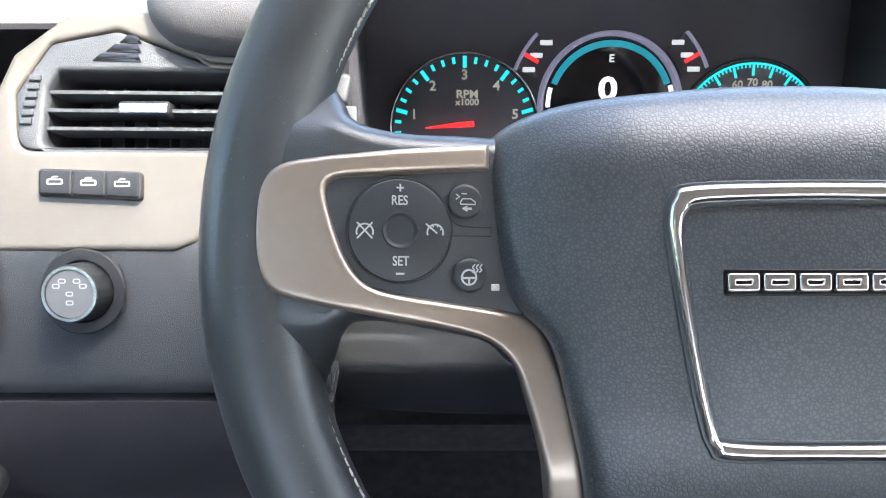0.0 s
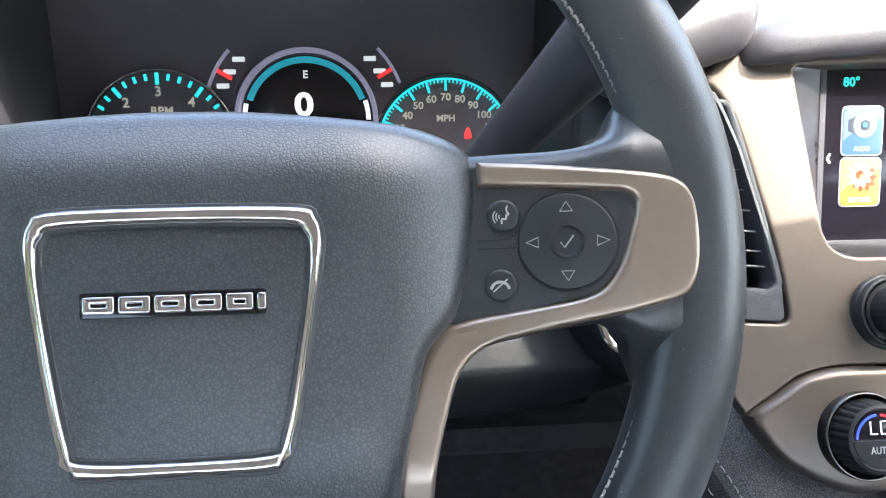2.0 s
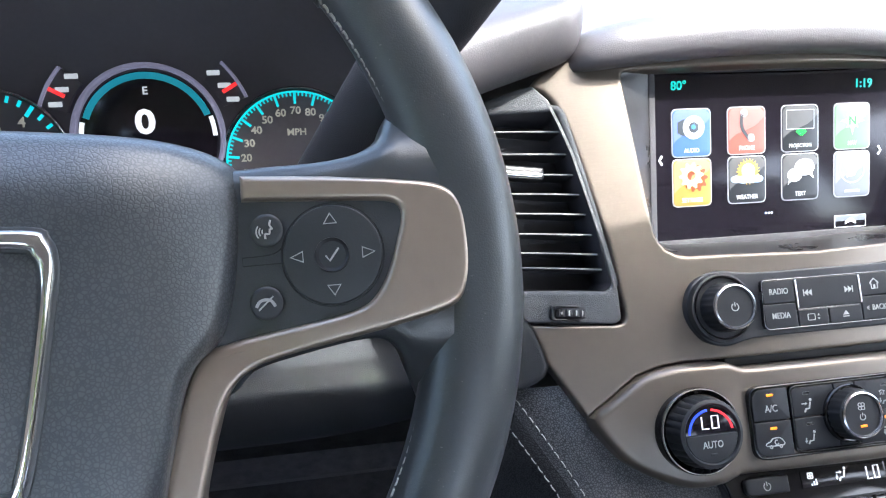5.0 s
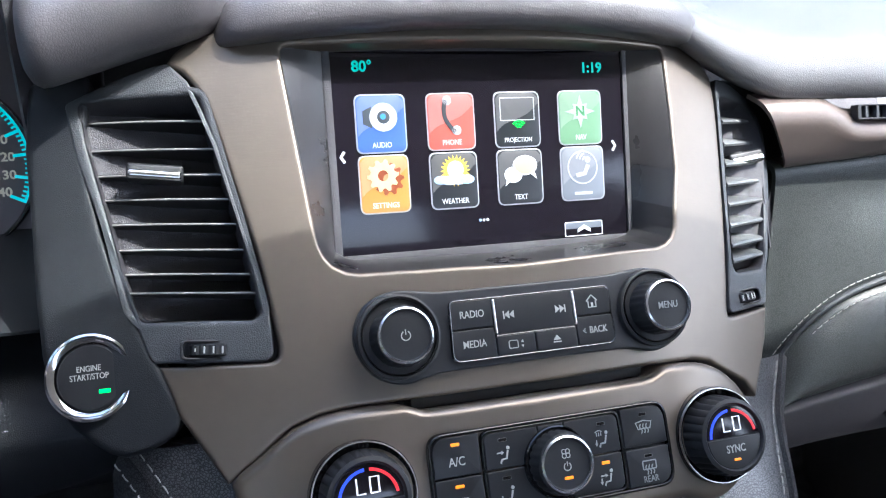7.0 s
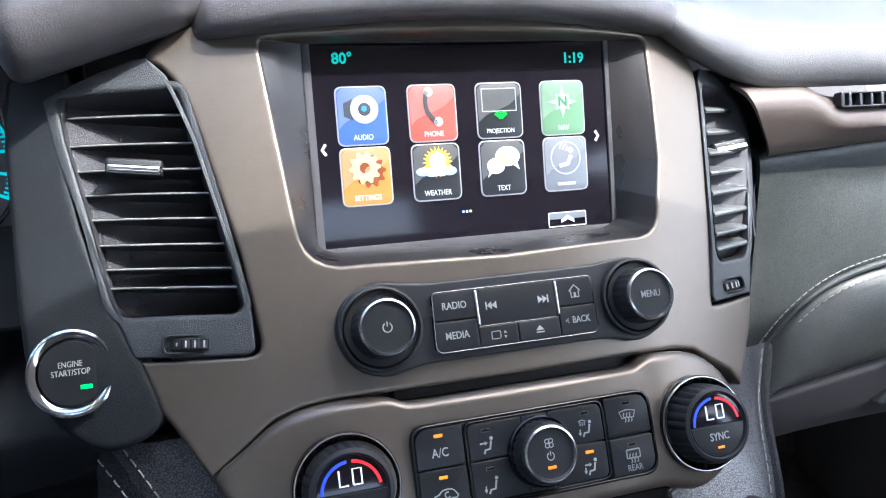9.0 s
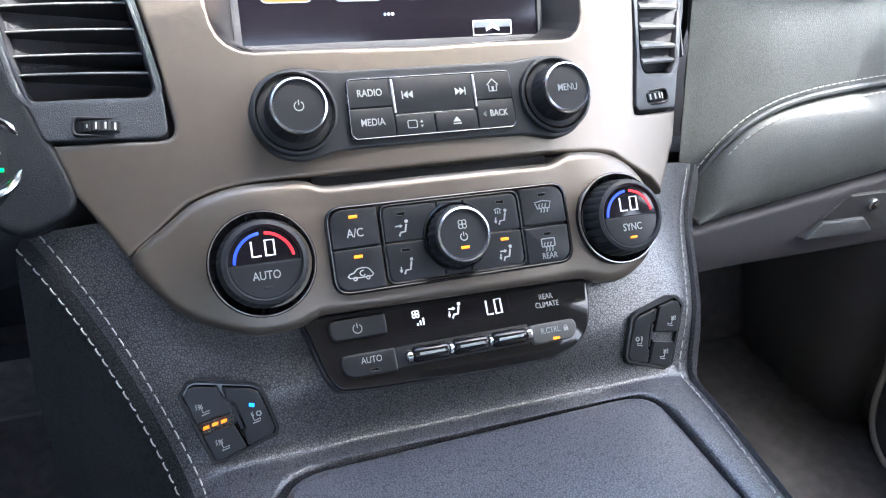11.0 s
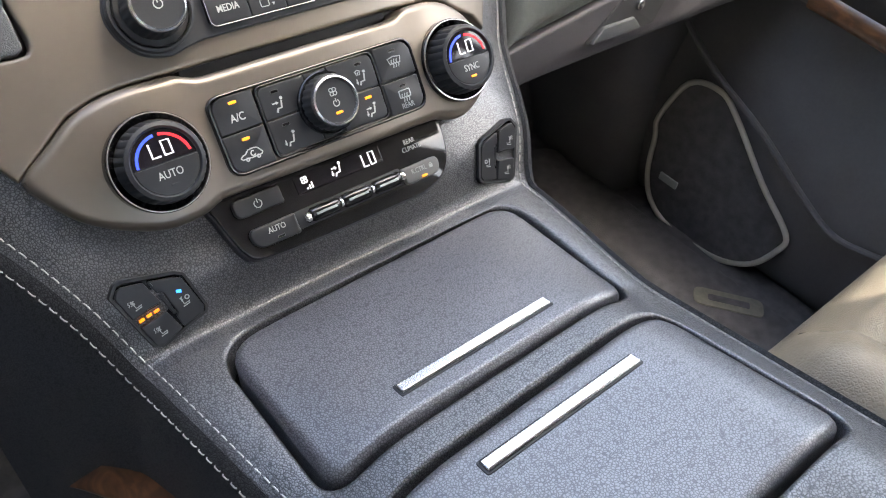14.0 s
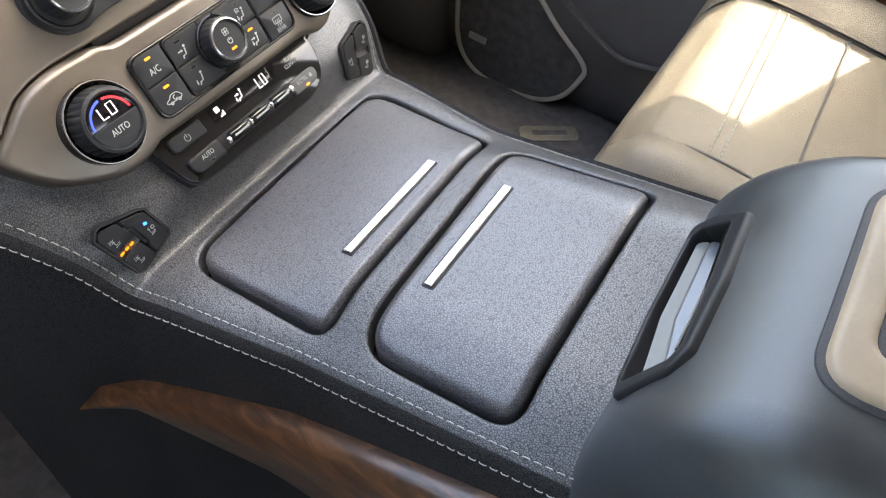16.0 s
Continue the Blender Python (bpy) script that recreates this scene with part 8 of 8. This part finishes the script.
def roof_shell():
    rows, top_y = [], []
    for y, z in smooth_line([(0.07, 1.262), (-0.03, 1.310), (-0.40, 1.385), (-0.85, 1.385), (-1.60, 1.340)], 6):
        rows.append([(x, y, z - 0.10 * ((x - 0.38) / 0.80) ** 4) for x in np.linspace(-0.44, 1.20, 25)])
        top_y.append(y)
    shell = loft(rows)
    bmesh.ops.recalc_face_normals(shell, faces=shell.faces)
    bmesh.ops.solidify(shell, geom=shell.faces[:], thickness=0.03)
    solo("ceiling", shell, HEADLINER, Matrix.Identity(4), "grey cloth headliner", "ceiling", kind="structure")
    # plain wall out of view, beige to brighten bounce and chrome reflections
    rear = [[(x, -1.60, z) for z in (0.06, 0.6, 1.0)] for x in (-0.60, 0.4, 1.38)]
    solo("wall_rear", loft(rear, thick=0.03), LEATHER_BEIGE, Matrix.Identity(4), "unseen beige rear wall that bounces light", "wall", kind="structure")
    for s, x in ((-1, -0.44), (1, 1.20)):
        pil = [Vector((x + s * 0.06, 0.72, 0.84)), Vector((x - s * 0.01, 0.38, 1.075)), Vector((x - s * 0.085, 0.07, 1.250))]
        solo("pillar_driver" if s < 0 else "pillar_passenger", sweep(smooth_line(pil, 6), ring_sec(0.045, 12, 0.035)), HEADLINER, Matrix.Identity(4), "grey windscreen pillar", "pillar", kind="structure")
        rows = [[(x + s * 0.06, y, 0.06), (x + s * 0.06, y, 0.5), (x + s * 0.06, y, 0.90)] for y in (-0.86, -1.6)]
        solo("wall_side_driver" if s < 0 else "wall_side_passenger", loft(rows, thick=0.03), DOOR_DARK, Matrix.Identity(4), "dark rear side wall", "wall", kind="structure")
    for s, x in ((-1, -0.44), (1, 1.20)):
        post = [[(x + s * dx, y, z) for y in (-0.41, -0.44, -0.55, -0.60)] for dx, z in ((0.05, 0.14), (0.055, 0.875), (-0.02, 1.10), (-0.09, 1.300))]
        solo("pillar_mid_driver" if s < 0 else "pillar_mid_passenger", loft(post, thick=0.03), HEADLINER, Matrix.Identity(4), "grey pillar behind the front door", "pillar", kind="structure")
    fire = [[(x, 0.66, 0.06), (x, 0.70, 0.40), (x, 0.98, 0.78)] for x in (-0.56, 0.4, 1.34)]
    solo("wall_front", loft(fire, thick=0.01), DOOR_DARK, Matrix.Identity(4), "dark bulkhead under the dash", "wall", kind="structure")
    ws = []
    for t in np.linspace(0, 1, 8):
        y, z = 0.98 - 0.91 * t, 0.785 + 0.480 * t
        ws.append([(x, y - 0.06 * ((x - 0.38) / 0.8) ** 2 * (1 - t), z) for x in np.linspace(-0.46 + 0.05 * t, 1.24 - 0.05 * t, 12)])
    solo("windscreen", loft(ws), GLASS, Matrix.Identity(4), "clear windscreen", "window", kind="structure").visible_shadow = False


roof_shell()


# ---- outside ----
ASPHALT = surface("pale_asphalt", (0.20, 0.19, 0.175), 0.9, var=0.2, scale=2.0, bump=0.2, bump_scale=200)
GRASS = surface("dry_yellow_shrub", (0.24, 0.22, 0.055), 0.7, var=0.4, scale=5.0)
LEAF = surface("leaves", (0.12, 0.15, 0.03), 0.6, var=0.4, scale=6.0)
BARK = surface("bark", (0.10, 0.075, 0.05), 0.9, var=0.3, scale=20.0, bump=0.4, bump_scale=60)
CAR_WHITE = surface("white_car_paint", (0.75, 0.75, 0.74), 0.25, var=0.03, scale=4, coat=1.0)
TYRE = surface("tyre_rubber", (0.02, 0.02, 0.02), 0.8, var=0.2, scale=20)
CAR_GLASS = surface("dark_car_glass", (0.02, 0.025, 0.03), 0.08, var=0.1, scale=4, rough_var=0.03)

solo("ground", plate([(-300, -300), (300, -300), (300, 300), (-300, 300)], -0.62, -0.60, 0.001), ASPHALT, Matrix.Identity(4), "sunlit pale asphalt lot", "ground", kind="structure")
bonnet = [[(x, y, 0.76 - 0.055 * (y - 1.0) - 0.10 * max(0, y - 1.9) ** 2 - 0.06 * ((x - 0.38) / 0.85) ** 4) for y in np.linspace(1.0, 2.35, 10)] for x in np.linspace(-0.48, 1.24, 14)]


def parked_car(x, y, turn, label):
    car = thing("parked_car", pose(x, y, -0.60, 0, 0, turn), label, "car", "parked cars")
    prof = smooth_line([(-2.3, 0.35), (-2.35, 0.70), (-2.2, 0.95), (-1.5, 1.02), (-0.95, 1.45), (0.6, 1.48), (1.2, 1.05), (2.1, 0.92), (2.3, 0.65), (2.25, 0.35)], 4)
    rows = []
    for sx, k in ((-0.90, 0.86), (-0.92, 0.98), (-0.75, 1.0), (0.75, 1.0), (0.92, 0.98), (0.90, 0.86)):
        rows.append([(sx * (1 - 0.16 * max(0, z - 0.95)), yy, 0.35 + (z - 0.35) * k) for yy, z in prof])
    bm = loft(rows)
    part("body", bm, CAR_WHITE, car, "white painted body")
    for s in (-1, 1):
        part("side_window", loft([[(s * 0.90, yy, z) for yy, z in ((-1.2, 1.05), (-0.8, 1.34), (0.5, 1.36), (1.0, 1.05))], [(s * 0.905, yy, z) for yy, z in ((-1.2, 1.04), (-0.8, 1.04), (0.5, 1.04), (1.0, 1.04))]]), CAR_GLASS, car)
        for yy in (-1.4, 1.4):
            w_ = part("wheel", moved(lathe([(0.20, -0.11), (0.33, -0.11), (0.34, 0.0), (0.33, 0.11), (0.20, 0.11), (0.18, 0.06), (0.0, 0.06)], 32, cap=False), Matrix.Translation((s * 0.82, yy, 0.34)) @ Matrix.Rotation(s * math.pi / 2, 4, "Y")), TYRE, car)
    return car


def tree(x, y, h, seed):
    rnd = random.Random(seed)
    tr = thing("tree", Matrix.Translation((x, y, -0.60)), "leafy green tree beside the lot", "tree", "trees")
    part("trunk", sweep([(0, 0, 0), (0.1, 0, h * 0.25), (0.05, 0.1, h * 0.5)], lambda i: ring_sec(0.28 - 0.07 * i, 10), up=(0, 1, 0)), BARK, tr)
    bm = bmesh.new()
    blobs = [(rnd.gauss(0, h * 0.16), rnd.gauss(0, h * 0.16), h * rnd.uniform(0.32, 0.95), h * rnd.uniform(0.08, 0.16)) for _ in range(26)]
    for bx, by, bz, br in blobs:
        for _ in range(130):
            d = Vector((rnd.gauss(0, 1), rnd.gauss(0, 1), rnd.gauss(0, 1))).normalized() * br * rnd.uniform(0.6, 1.05)
            c = Vector((bx, by, bz)) + d
            a = Vector((rnd.gauss(0, 1), rnd.gauss(0, 1), rnd.gauss(0, 1))).normalized()
            b = a.cross(Vector((0, 0, 1)))
            b = b.normalized() if b.length > 0.1 else Vector((1, 0, 0))
            s = h * 0.022
            bm.faces.new([bm.verts.new(c + a * s), bm.verts.new(c + b * s * 0.7), bm.verts.new(c - a * s), bm.verts.new(c - b * s * 0.7)])
    part("crown", bm, LEAF, tr)
    return tr


solo("vehicle_bonnet", loft(bonnet, thick=0.01), CAR_WHITE, Matrix.Identity(4), "pale bonnet ahead of the windscreen", "bonnet", kind="structure")
def hedge(a, b, label):
    """A low row of shrubs, one leafy mass."""
    rnd = random.Random(5)
    bm = bmesh.new()
    A, B = Vector(a), Vector(b)
    for _ in range(5200):
        t = rnd.random()
        c = A.lerp(B, t) + Vector((rnd.gauss(0, 0.35), rnd.gauss(0, 0.35), abs(rnd.gauss(0, 0.42)) * (0.75 + 0.35 * math.sin(t * 41) + 0.2 * math.sin(t * 97))))
        u = Vector((rnd.gauss(0, 1), rnd.gauss(0, 1), rnd.gauss(0, 1))).normalized()
        v = u.cross(Vector((0.3, 0.2, 1))).normalized()
        k = rnd.uniform(0.05, 0.10)
        bm.faces.new([bm.verts.new(c + u * k), bm.verts.new(c + v * k * 0.6), bm.verts.new(c - u * k), bm.verts.new(c - v * k * 0.6)])
    solo("hedge", bm, GRASS, Matrix.Identity(4), label, "hedge", kind="stuff")


parked_car(5.3, 10.2, -127, "white car parked across the lot")
parked_car(-1.5, 15.0, -127, "white car parked farther along the lot")
hedge((7.2, 9.4, -0.60), (17.0, 4.0, -0.60), "dry yellow-green shrubs along the lot")
for i, (x, y, h) in enumerate(((4, 40, 8), (12, 38, 7), (19, 36, 7.5), (26, 34, 8), (33, 30, 7), (38, 20, 8), (-6, 42, 9), (-16, 38, 8), (-26, 24, 9), (40, 4, 8), (-30, 4, 9), (-4.8, -2.2, 6.5), (-5.2, 2.6, 6), (-4.8, -6.8, 6.5), (-6.0, 7.4, 6.5))):
    tree(x, y, h, 11 + i)
